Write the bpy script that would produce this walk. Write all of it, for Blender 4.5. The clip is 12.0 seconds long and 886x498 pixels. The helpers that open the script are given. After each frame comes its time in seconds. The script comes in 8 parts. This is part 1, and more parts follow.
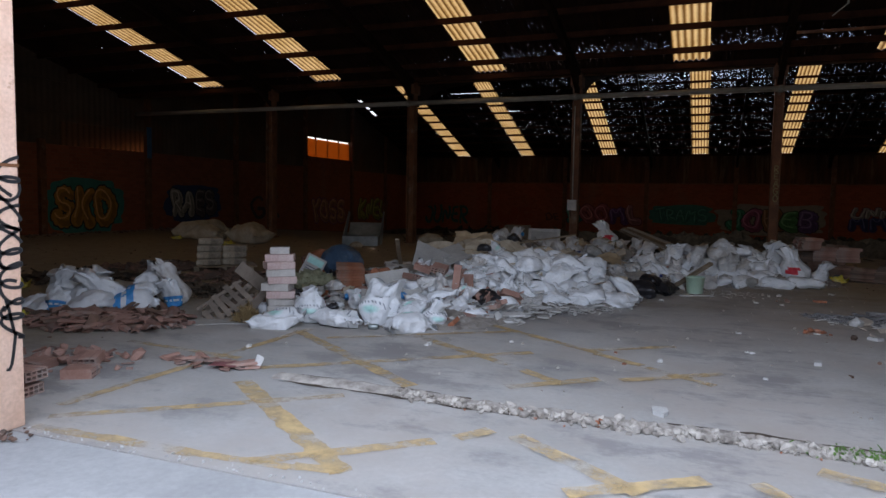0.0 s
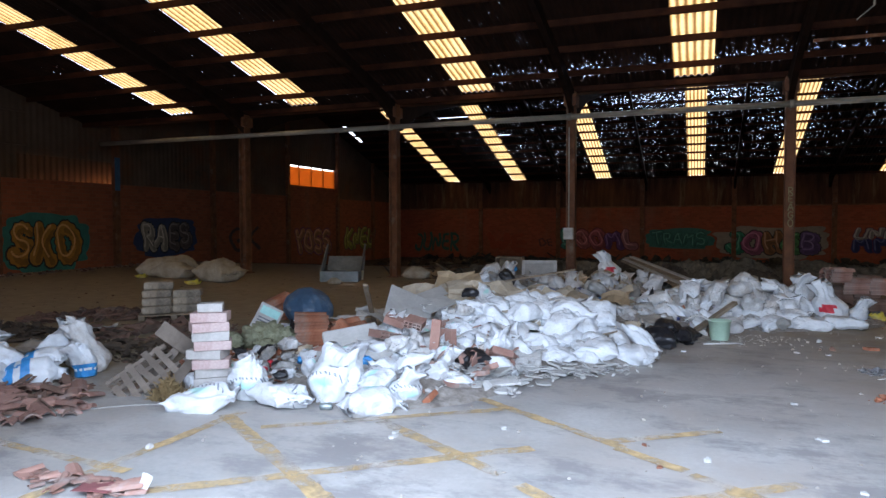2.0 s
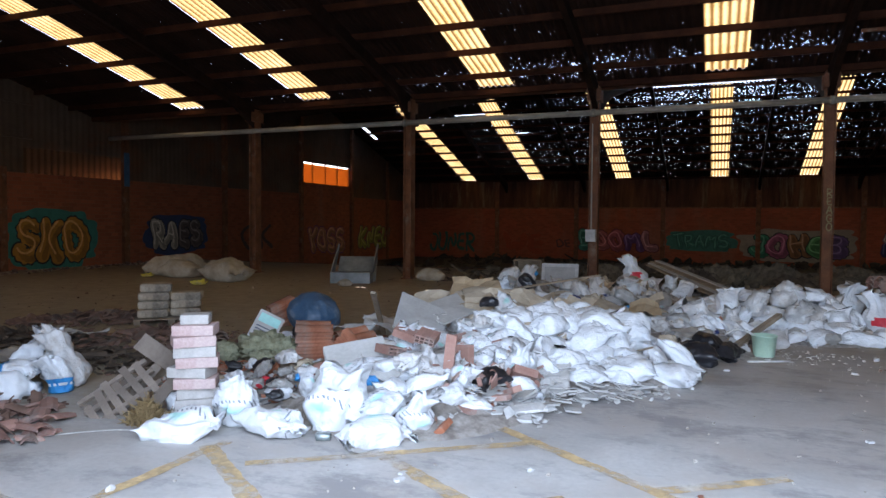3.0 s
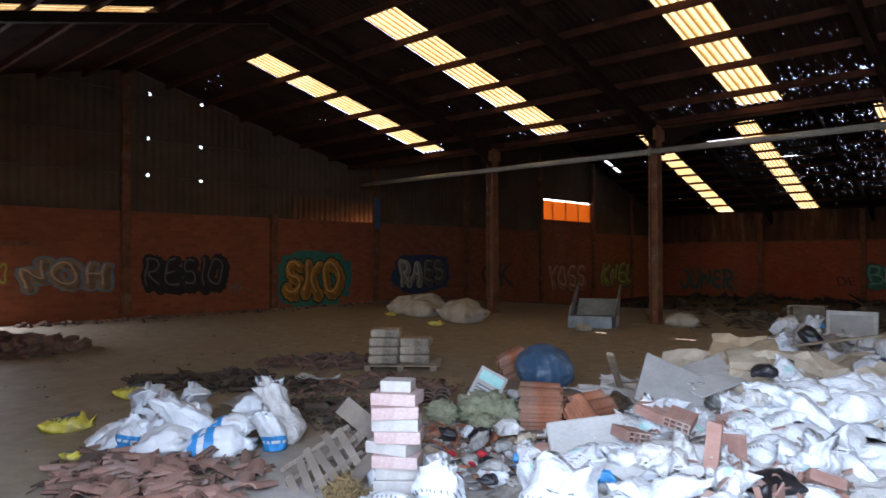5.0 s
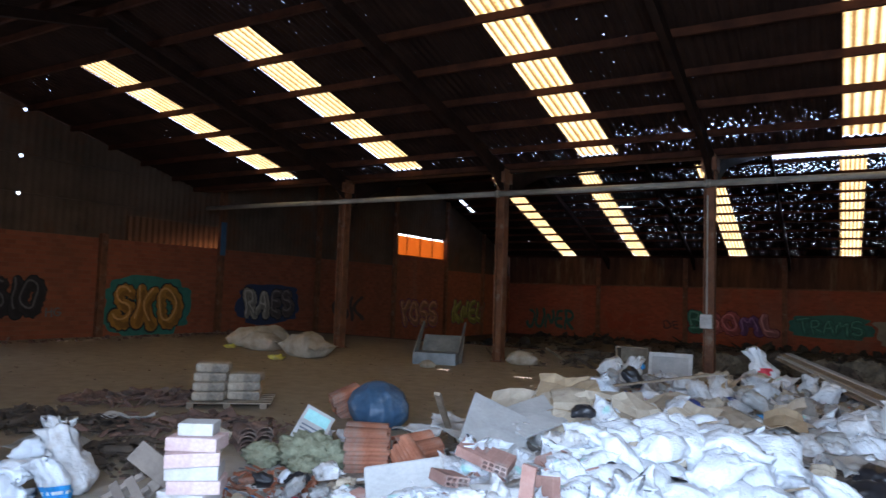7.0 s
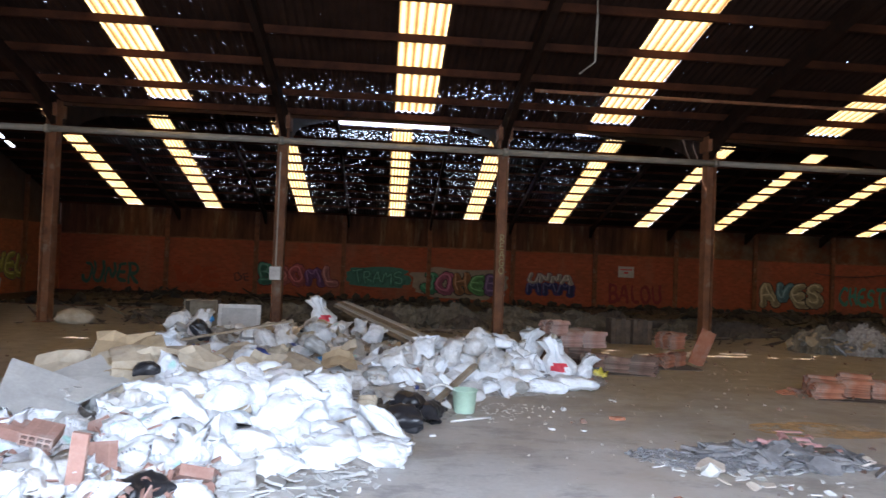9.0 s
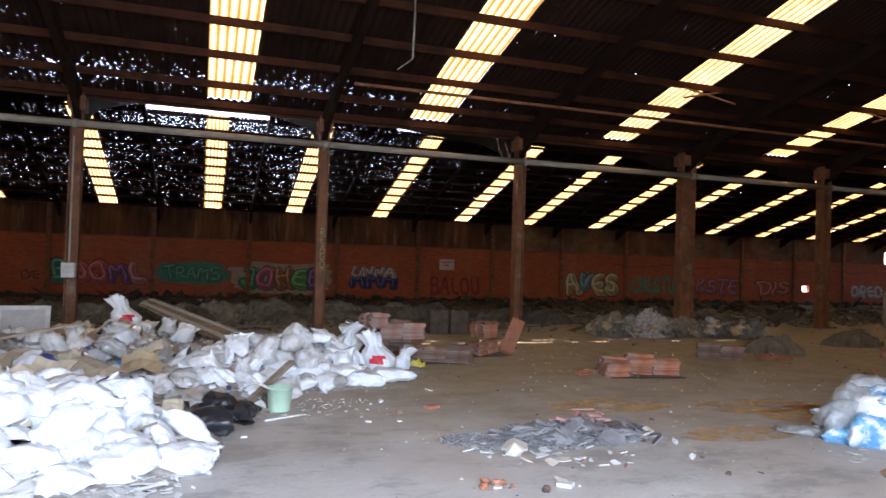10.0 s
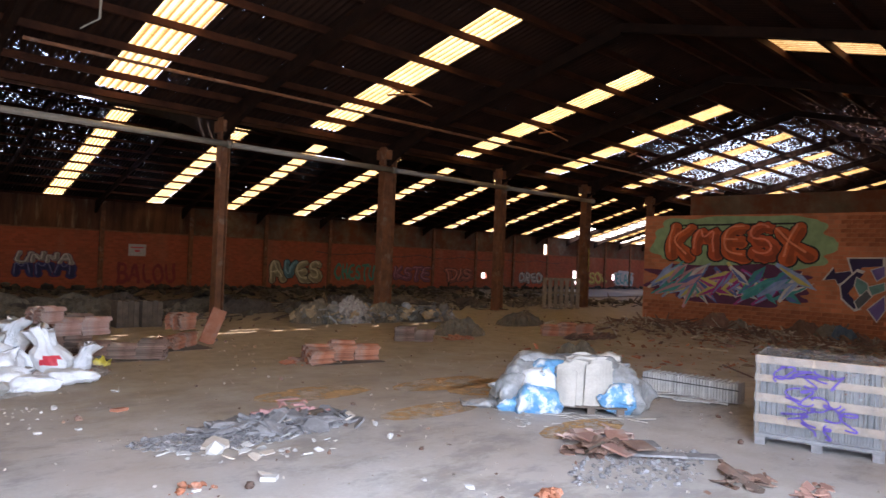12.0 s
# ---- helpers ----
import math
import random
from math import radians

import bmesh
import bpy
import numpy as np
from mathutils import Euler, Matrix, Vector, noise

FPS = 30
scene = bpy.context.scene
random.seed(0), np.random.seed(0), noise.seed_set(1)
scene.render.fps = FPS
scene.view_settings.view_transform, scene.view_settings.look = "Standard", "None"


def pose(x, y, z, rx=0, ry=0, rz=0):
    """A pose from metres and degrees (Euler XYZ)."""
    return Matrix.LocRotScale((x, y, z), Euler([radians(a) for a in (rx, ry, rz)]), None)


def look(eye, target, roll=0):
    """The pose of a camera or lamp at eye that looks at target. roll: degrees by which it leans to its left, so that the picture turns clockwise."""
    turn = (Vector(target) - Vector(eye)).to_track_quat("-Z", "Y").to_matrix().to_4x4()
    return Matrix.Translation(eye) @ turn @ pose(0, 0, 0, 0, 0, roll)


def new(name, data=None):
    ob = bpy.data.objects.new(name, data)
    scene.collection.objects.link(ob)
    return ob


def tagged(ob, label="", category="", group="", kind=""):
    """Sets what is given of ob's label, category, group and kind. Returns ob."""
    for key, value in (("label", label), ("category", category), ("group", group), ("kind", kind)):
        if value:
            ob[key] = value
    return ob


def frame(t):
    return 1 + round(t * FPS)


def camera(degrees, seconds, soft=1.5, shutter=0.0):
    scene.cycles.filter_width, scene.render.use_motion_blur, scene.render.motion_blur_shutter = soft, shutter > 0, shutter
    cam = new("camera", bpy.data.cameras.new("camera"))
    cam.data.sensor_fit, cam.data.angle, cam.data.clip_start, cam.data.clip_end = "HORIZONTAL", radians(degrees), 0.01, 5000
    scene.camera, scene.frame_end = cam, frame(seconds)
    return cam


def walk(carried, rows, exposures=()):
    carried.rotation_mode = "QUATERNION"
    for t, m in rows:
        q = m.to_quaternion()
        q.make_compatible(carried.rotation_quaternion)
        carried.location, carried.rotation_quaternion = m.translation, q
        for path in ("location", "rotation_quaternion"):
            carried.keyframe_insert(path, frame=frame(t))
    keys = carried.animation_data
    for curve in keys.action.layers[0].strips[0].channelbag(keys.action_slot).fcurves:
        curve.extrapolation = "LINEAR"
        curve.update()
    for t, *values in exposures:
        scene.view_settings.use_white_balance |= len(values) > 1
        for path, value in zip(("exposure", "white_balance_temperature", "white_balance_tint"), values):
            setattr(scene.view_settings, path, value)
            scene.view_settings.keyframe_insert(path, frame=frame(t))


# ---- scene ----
cam = camera(66.3, 12.0, soft=1.5, shutter=0.2)
ROWS = [
    (0.0, pose(0.002, 0.016, 1.505, 85.73, -0.87, 21.33)),
    (0.5, pose(-0.125, 0.46, 1.541, 85.93, -0.59, 22.01)),
    (1.0, pose(-0.27, 0.883, 1.604, 87.18, -0.26, 21.84)),
    (1.5, pose(-0.365, 1.272, 1.602, 88.27, 0.25, 20.74)),
    (2.0, pose(-0.429, 1.671, 1.643, 87.87, 0.18, 20.7)),
    (2.5, pose(-0.571, 2.076, 1.656, 87.89, -0.16, 20.92)),
    (4.5, pose(-1.148, 3.278, 1.768, 88.74, 0.53, 34.82)),
    (5.0, pose(-1.203, 3.502, 1.783, 90.76, 0.23, 42.35)),
    (5.5, pose(-1.181, 3.691, 1.818, 93.05, -1.17, 46.31)),
    (6.0, pose(-1.177, 3.763, 1.821, 94.96, -1.67, 41.36)),
    (6.5, pose(-1.173, 3.795, 1.807, 94.65, -1.26, 36.92)),
    (7.0, pose(-1.141, 3.832, 1.792, 93.78, -1.94, 30.33)),
    (7.5, pose(-1.198, 3.921, 1.784, 92.55, -2.17, 20.83)),
    (9.5, pose(-1.08, 3.826, 1.786, 90.95, -1.99, -12.13)),
    (10.0, pose(-1.03, 3.843, 1.79, 91.08, -1.76, -19.36)),
    (10.5, pose(-1.04, 3.888, 1.806, 91.18, -2.22, -26.27)),
    (11.0, pose(-1.054, 3.905, 1.801, 91.12, -2.11, -32.65)),
    (11.5, pose(-1.051, 3.896, 1.798, 91.09, -1.96, -38.52)),
    (12.0, pose(-1.047, 3.881, 1.822, 90.86, -2.35, -44.0)),
]
EXPOSURES = [(t, e + 1.35, k, tint) for t, e, k, tint in ((0.0, -1.3, 7100, 26), (0.5, -0.76, 6950, 25), (1.0, -0.4, 6850, 24), (1.5, -0.05, 6650, 22), (2.5, 0.3, 6550, 22), (4.5, 0.3, 6500, 22), (5.2, 0.75, 6600, 24), (6.0, 1.1, 6500, 24), (7.0, 0.75, 6000, 20), (7.6, 0.2, 5900, 18), (8.5, 0.85, 6700, 22), (9.5, 1.12, 6800, 24), (10.5, 1.25, 6950, 26), (12.0, 1.28, 7100, 29))]
walk(cam, ROWS, EXPOSURES)

# world, sun and the big opening's light
SUN_EL, SUN_AZ = radians(52), radians(-24)
world = bpy.data.worlds.new("world")
scene.world = world
world.use_nodes = True
wn = world.node_tree.nodes
sky = wn.new("ShaderNodeTexSky")
sky.sky_type = "NISHITA"
sky.sun_disc = False
sky.sun_elevation = SUN_EL
sky.sun_rotation = SUN_AZ
world.node_tree.links.new(sky.outputs[0], wn["Background"].inputs[0])
wn["Background"].inputs[1].default_value = 0.15
lamp = new("opening_daylight", bpy.data.lights.new("opening_daylight", "AREA"))
lamp.data.shape, lamp.data.size, lamp.data.size_y = "RECTANGLE", 7.4, 4.2
lamp.data.energy, lamp.data.color = 300.0, (0.62, 0.82, 1.0)
lamp.matrix_world = look((-0.5, 2.65, 2.7), (-0.7, 5.6, 0.0))
side = new("side_door_daylight", bpy.data.lights.new("side_door_daylight", "AREA"))
side.data.shape, side.data.size, side.data.size_y = "RECTANGLE", 1.5, 2.0
side.data.energy, side.data.color = 90.0, (0.75, 0.88, 1.0)
side.matrix_world = look((-22.25, 7.4, 1.05), (-15.0, 7.8, 0.6))
sun = new("sun", bpy.data.lights.new("sun", "SUN"))
sun.data.energy, sun.data.angle, sun.data.color = 4.0, radians(0.5), (1.0, 0.94, 0.85)
sun_from = Vector((math.sin(SUN_AZ) * math.cos(SUN_EL), math.cos(SUN_AZ) * math.cos(SUN_EL), math.sin(SUN_EL)))
sun.matrix_world = look(sun_from * 60, (0, 0, 0))

# ---- materials ----


def nodes(name):
    m = bpy.data.materials.new(name)
    m.use_nodes = True
    nt = m.node_tree
    return m, nt, nt.nodes["Principled BSDF"]


def node(nt, kind, **sets):
    n = nt.nodes.new(kind)
    for key, value in sets.items():
        n.inputs[key.replace("_", " ")].default_value = value
    return n


def noise_tex(nt, scale, detail=5.0, rough=0.6, stretch=(1, 1, 1), where="Object"):
    tc = nt.nodes.new("ShaderNodeTexCoord")
    mp = nt.nodes.new("ShaderNodeMapping")
    mp.inputs["Scale"].default_value = stretch
    if where == "World":
        geo = nt.nodes.new("ShaderNodeNewGeometry")
        nt.links.new(geo.outputs["Position"], mp.inputs[0])
    else:
        nt.links.new(tc.outputs[where], mp.inputs[0])
    n = node(nt, "ShaderNodeTexNoise", Scale=scale, Detail=detail, Roughness=rough)
    nt.links.new(mp.outputs[0], n.inputs["Vector"])
    return n.outputs[0]


def ramp(nt, fac, stops):
    r = nt.nodes.new("ShaderNodeValToRGB")
    while len(r.color_ramp.elements) < len(stops):
        r.color_ramp.elements.new(0.5)
    for e, (at, colour) in zip(r.color_ramp.elements, stops):
        e.position, e.color = at, (*colour, 1)
    nt.links.new(fac, r.inputs[0])
    return r.outputs[0]


def mix(nt, fac, a, b, kind="MIX"):
    m = nt.nodes.new("ShaderNodeMix")
    m.data_type, m.blend_type = "RGBA", kind
    for slot, value in ((0, fac), (6, a), (7, b)):
        if hasattr(value, "links"):
            nt.links.new(value, m.inputs[slot])
        else:
            m.inputs[slot].default_value = (*value, 1) if isinstance(value, tuple) else value
    return m.outputs[2]


def calc(nt, op, a, b=0.0):
    m = nt.nodes.new("ShaderNodeMath")
    m.operation = op
    for slot, value in ((0, a), (1, b)):
        if hasattr(value, "links"):
            nt.links.new(value, m.inputs[slot])
        else:
            m.inputs[slot].default_value = value
    return m.outputs[0]


def bump(nt, bsdf, height, strength=0.3, distance=0.01):
    b = node(nt, "ShaderNodeBump", Strength=strength, Distance=distance)
    nt.links.new(height, b.inputs["Height"])
    nt.links.new(b.outputs[0], bsdf.inputs["Normal"])


def surface(name, dark, light, scale=6.0, rough=0.85, grain=60.0, relief=0.3, metal=0.0, spread=0.0, where="Object", dirt=None, dirt_scale=1.2, dirt_amount=(0.5, 0.7), smudge=None):
    m, nt, bsdf = nodes(name)
    n1 = noise_tex(nt, scale, 6, 0.65, where=where)
    col = ramp(nt, n1, [(0.3, dark), (0.72, light)])
    n2 = noise_tex(nt, grain, 3, 0.7, where=where)
    col = mix(nt, 0.35, col, ramp(nt, n2, [(0.25, (0.45, 0.45, 0.45)), (0.75, (1, 1, 1))]), "MULTIPLY")
    if dirt:
        n3 = noise_tex(nt, dirt_scale, 7, 0.7, where=where)
        f = ramp(nt, n3, [(dirt_amount[0], (0, 0, 0)), (dirt_amount[1], (1, 1, 1))])
        col = mix(nt, f, col, dirt)
    if smudge:
        n4 = noise_tex(nt, 1.3, 9, 0.78, (1, 1.7, 1), where)
        n5 = noise_tex(nt, 0.45, 3, 0.5, where=where)
        f = ramp(nt, calc(nt, "MULTIPLY", n4, calc(nt, "ADD", n5, 0.5)), [(0.5, (0, 0, 0)), (0.62, (0.75, 0.75, 0.75))])
        col = mix(nt, f, col, smudge)
    if spread:
        oi = nt.nodes.new("ShaderNodeObjectInfo")
        geo = nt.nodes.new("ShaderNodeNewGeometry")
        r = calc(nt, "FRACT", calc(nt, "ADD", oi.outputs["Random"], geo.outputs["Random Per Island"]))
        v = calc(nt, "ADD", calc(nt, "MULTIPLY", r, spread), 1 - spread)
        comb = nt.nodes.new("ShaderNodeCombineColor")
        for i in range(3):
            nt.links.new(v, comb.inputs[i])
        col = mix(nt, 1.0, col, comb.outputs[0], "MULTIPLY")
    nt.links.new(col, bsdf.inputs["Base Color"])
    bsdf.inputs["Roughness"].default_value = rough
    bsdf.inputs["Metallic"].default_value = metal
    if relief:
        bump(nt, bsdf, calc(nt, "ADD", calc(nt, "MULTIPLY", n1, 0.7), calc(nt, "MULTIPLY", n2, 0.3)), relief)
    return m


def matte(m, level=0.3):
    m.node_tree.nodes["Principled BSDF"].inputs["Specular IOR Level"].default_value = level


def brick_material(name, tint=(0.34, 0.10, 0.045), axis=0, pale=0.0):
    """Courses 0.245 x 0.11 m; axis 0: the wall runs along x, 1: along y."""
    m, nt, bsdf = nodes(name)
    geo = nt.nodes.new("ShaderNodeNewGeometry")
    sep = nt.nodes.new("ShaderNodeSeparateXYZ")
    nt.links.new(geo.outputs["Position"], sep.inputs[0])
    com = nt.nodes.new("ShaderNodeCombineXYZ")
    nt.links.new(sep.outputs[axis], com.inputs[0])
    nt.links.new(sep.outputs[2], com.inputs[1])
    br = nt.nodes.new("ShaderNodeTexBrick")
    nt.links.new(com.outputs[0], br.inputs["Vector"])
    br.inputs["Color1"].default_value = (*tint, 1)
    br.inputs["Color2"].default_value = (tint[0] * 0.72, tint[1] * 0.7, tint[2] * 0.7, 1)
    br.inputs["Mortar"].default_value = (tint[0] * 0.75, tint[1] * 1.1, tint[2] * 1.3, 1)
    for key, value in (("Scale", 1.0), ("Mortar Size", 0.009), ("Mortar Smooth", 0.3), ("Brick Width", 0.30), ("Row Height", 0.135)):
        br.inputs[key].default_value = value
    n1 = noise_tex(nt, 0.7, 7, 0.65, where="World")
    col = mix(nt, ramp(nt, n1, [(0.42, (0, 0, 0)), (0.75, (0.55, 0.55, 0.55))]), br.outputs[0], (0.16, 0.075, 0.04))
    n2 = noise_tex(nt, 0.5, 6, 0.6, (1, 1, 0.25), "World")
    col = mix(nt, ramp(nt, n2, [(0.55, (0, 0, 0)), (0.8, (0.5, 0.5, 0.5))]), col, (0.30 + pale, 0.2 + pale, 0.14 + pale))
    nt.links.new(col, bsdf.inputs["Base Color"])
    bsdf.inputs["Roughness"].default_value = 0.9
    bump(nt, bsdf, calc(nt, "ADD", br.outputs[1], calc(nt, "MULTIPLY", n1, -0.5)), 0.5, -0.01)
    return m


M_FLOOR = surface("floor concrete", (0.35, 0.34, 0.325), (0.61, 0.595, 0.57), 0.55, 0.62, 22, 0.15, where="World", smudge=(0.23, 0.22, 0.22), dirt=(0.40, 0.355, 0.32), dirt_scale=0.3, dirt_amount=(0.42, 0.62))


def soil(m, tone, grey):
    """Brown dirt trodden over the slab, thick towards the side wall and the dock."""
    nt = m.node_tree
    bsdf = nt.nodes["Principled BSDF"]
    base = bsdf.inputs["Base Color"].links[0].from_socket
    geo = nt.nodes.new("ShaderNodeNewGeometry")
    sep = nt.nodes.new("ShaderNodeSeparateXYZ")
    nt.links.new(geo.outputs["Position"], sep.inputs[0])
    west = calc(nt, "MAXIMUM", calc(nt, "MULTIPLY", calc(nt, "ADD", sep.outputs[0], 4.9), -0.22), 0.0)
    north = calc(nt, "MAXIMUM", calc(nt, "MULTIPLY", calc(nt, "ADD", sep.outputs[1], -8.5), 0.075), 0.0)
    north = calc(nt, "ADD", north, calc(nt, "MINIMUM", calc(nt, "MAXIMUM", calc(nt, "MULTIPLY", calc(nt, "ADD", sep.outputs[0], -0.3), 0.07), 0.0), 0.13))
    n1 = noise_tex(nt, 0.9, 8, 0.7, where="World")
    reach = calc(nt, "ADD", calc(nt, "MINIMUM", calc(nt, "ADD", west, north), 0.9), calc(nt, "MULTIPLY", calc(nt, "SUBTRACT", n1, 0.5), 0.9))
    f = ramp(nt, reach, [(0.1, (0, 0, 0)), (0.55, (0.9, 0.9, 0.9))])
    n2 = noise_tex(nt, 3.0, 6, 0.7, where="World")
    nt.links.new(mix(nt, f, base, ramp(nt, n2, [(0.3, tone), (0.7, grey)])), bsdf.inputs["Base Color"])


soil(M_FLOOR, (0.20, 0.152, 0.092), (0.36, 0.292, 0.20))
M_YARD = surface("yard concrete", (0.33, 0.33, 0.325), (0.50, 0.50, 0.49), 0.8, 0.8, 18, 0.2, where="World")
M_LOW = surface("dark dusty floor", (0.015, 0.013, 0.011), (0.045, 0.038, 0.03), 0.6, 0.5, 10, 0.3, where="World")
M_BRICK_Y = brick_material("orange brick", axis=1)
M_BRICK_X = brick_material("orange brick back", (0.38, 0.092, 0.045), axis=0)
M_BRICK_M = brick_material("mural brick", (0.62, 0.21, 0.095), axis=1, pale=0.08)
M_CLAD = surface("weathered cladding", (0.08, 0.054, 0.034), (0.17, 0.115, 0.075), 0.7, 0.9, 30, 0.1, where="World", dirt=(0.15, 0.06, 0.025), dirt_scale=0.5)
M_RENDER = surface("stained render", (0.07, 0.05, 0.03), (0.20, 0.15, 0.10), 0.8, 0.9, 25, 0.2, where="World", dirt=(0.12, 0.04, 0.018), dirt_scale=0.9, dirt_amount=(0.40, 0.6))
M_STREAK = surface("rust-streaked sheet", (0.045, 0.02, 0.012), (0.17, 0.07, 0.035), 2.2, 0.9, 30, 0.1, where="World", dirt=(0.22, 0.16, 0.10), dirt_scale=1.6, dirt_amount=(0.55, 0.72))
for n in M_STREAK.node_tree.nodes:
    if n.type == "MAPPING":
        n.inputs["Scale"].default_value = (1.0, 1.0, 0.12)
matte(M_STREAK)
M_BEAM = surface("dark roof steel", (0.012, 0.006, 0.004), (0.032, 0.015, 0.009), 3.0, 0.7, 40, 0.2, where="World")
M_STEEL = surface("brown painted steel", (0.11, 0.042, 0.02), (0.28, 0.115, 0.05), 3.0, 0.65, 50, 0.2, where="World", dirt=(0.24, 0.17, 0.12), dirt_scale=2.5, dirt_amount=(0.55, 0.7))
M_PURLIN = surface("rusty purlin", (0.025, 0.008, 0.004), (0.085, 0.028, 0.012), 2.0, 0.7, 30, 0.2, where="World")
M_PIPE = surface("grey pipe", (0.22, 0.19, 0.15), (0.42, 0.38, 0.30), 1.5, 0.6, 30, 0.1, where="World")
M_POST = surface("peach painted post", (0.75, 0.46, 0.33), (0.9, 0.62, 0.48), 5, 0.6, 40, 0.15, dirt=(0.35, 0.14, 0.07), dirt_scale=5, dirt_amount=(0.62, 0.7))
M_BLUE = surface("blue paint", (0.03, 0.10, 0.20), (0.06, 0.18, 0.3), 4, 0.6)


for m in (M_LOW, M_BRICK_Y, M_BRICK_X, M_CLAD, M_RENDER, M_STEEL):
    matte(m)
for m in (M_BEAM, M_PURLIN):
    matte(m, 0.12)


def pierce(m, spots, radius):
    """Nail and bolt holes through a sheet on the left wall, at (y, z)."""
    nt = m.node_tree
    bsdf, out = nt.nodes["Principled BSDF"], nt.nodes["Material Output"]
    geo = nt.nodes.new("ShaderNodeNewGeometry")
    sep = nt.nodes.new("ShaderNodeSeparateXYZ")
    nt.links.new(geo.outputs["Position"], sep.inputs[0])
    found = 0.0
    for y0, z0 in spots:
        dy, dz = calc(nt, "SUBTRACT", sep.outputs[1], y0), calc(nt, "SUBTRACT", sep.outputs[2], z0)
        d = calc(nt, "ADD", calc(nt, "MULTIPLY", dy, dy), calc(nt, "MULTIPLY", dz, dz))
        found = calc(nt, "MAXIMUM", calc(nt, "LESS_THAN", d, radius * radius), found)
    tr = nt.nodes.new("ShaderNodeBsdfTransparent")
    ms = nt.nodes.new("ShaderNodeMixShader")
    nt.links.new(found, ms.inputs[0])
    nt.links.new(bsdf.outputs[0], ms.inputs[1])
    nt.links.new(tr.outputs[0], ms.inputs[2])
    nt.links.new(ms.outputs[0], out.inputs[0])


pierce(M_CLAD, [(12.99, 6.97), (14.75, 6.91), (14.72, 5.5), (14.72, 4.37), (12.94, 4.42), (12.95, 5.57)], 0.055)


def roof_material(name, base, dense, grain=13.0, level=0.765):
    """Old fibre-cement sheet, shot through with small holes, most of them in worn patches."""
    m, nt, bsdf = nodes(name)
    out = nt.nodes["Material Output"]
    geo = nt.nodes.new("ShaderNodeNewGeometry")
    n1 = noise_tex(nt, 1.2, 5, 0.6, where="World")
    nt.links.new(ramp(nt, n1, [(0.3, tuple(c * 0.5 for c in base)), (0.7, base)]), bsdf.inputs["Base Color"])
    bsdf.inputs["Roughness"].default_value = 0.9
    speck = noise_tex(nt, grain, 2, 0.65, (1.0, 0.6, 0.4), "World")
    area = noise_tex(nt, 0.22, 3, 0.5, (1, 0.6, 0.1), "World")
    sep = nt.nodes.new("ShaderNodeSeparateXYZ")
    nt.links.new(geo.outputs["Position"], sep.inputs[0])
    x, y = sep.outputs[0], sep.outputs[1]

    def bell(x0, y0, rx, ry):
        dx = calc(nt, "DIVIDE", calc(nt, "SUBTRACT", x, x0), rx)
        dy = calc(nt, "DIVIDE", calc(nt, "SUBTRACT", y, y0), ry)
        d = calc(nt, "ADD", calc(nt, "MULTIPLY", dx, dx), calc(nt, "MULTIPLY", dy, dy))
        return calc(nt, "MAXIMUM", calc(nt, "SUBTRACT", 1.0, d), 0.0)
    worn = calc(nt, "MULTIPLY", calc(nt, "SUBTRACT", area, 0.5), 0.16)
    for x0, y0, rx, ry, amount in dense:
        worn = calc(nt, "ADD", worn, calc(nt, "MULTIPLY", bell(x0, y0, rx, ry), amount))
    holes = calc(nt, "GREATER_THAN", calc(nt, "ADD", speck, worn), level)
    tr = nt.nodes.new("ShaderNodeBsdfTransparent")
    ms = nt.nodes.new("ShaderNodeMixShader")
    nt.links.new(holes, ms.inputs[0])
    nt.links.new(bsdf.outputs[0], ms.inputs[1])
    nt.links.new(tr.outputs[0], ms.inputs[2])
    nt.links.new(ms.outputs[0], out.inputs[0])
    return m


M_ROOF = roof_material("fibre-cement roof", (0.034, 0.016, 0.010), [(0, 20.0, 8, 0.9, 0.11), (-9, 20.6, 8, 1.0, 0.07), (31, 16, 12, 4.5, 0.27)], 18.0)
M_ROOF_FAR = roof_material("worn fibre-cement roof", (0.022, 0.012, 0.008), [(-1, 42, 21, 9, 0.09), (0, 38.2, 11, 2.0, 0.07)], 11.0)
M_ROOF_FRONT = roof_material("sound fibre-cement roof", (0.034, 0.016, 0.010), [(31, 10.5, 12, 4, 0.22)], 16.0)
for m in (M_ROOF, M_ROOF_FAR, M_ROOF_FRONT):
    matte(m, 0.1)


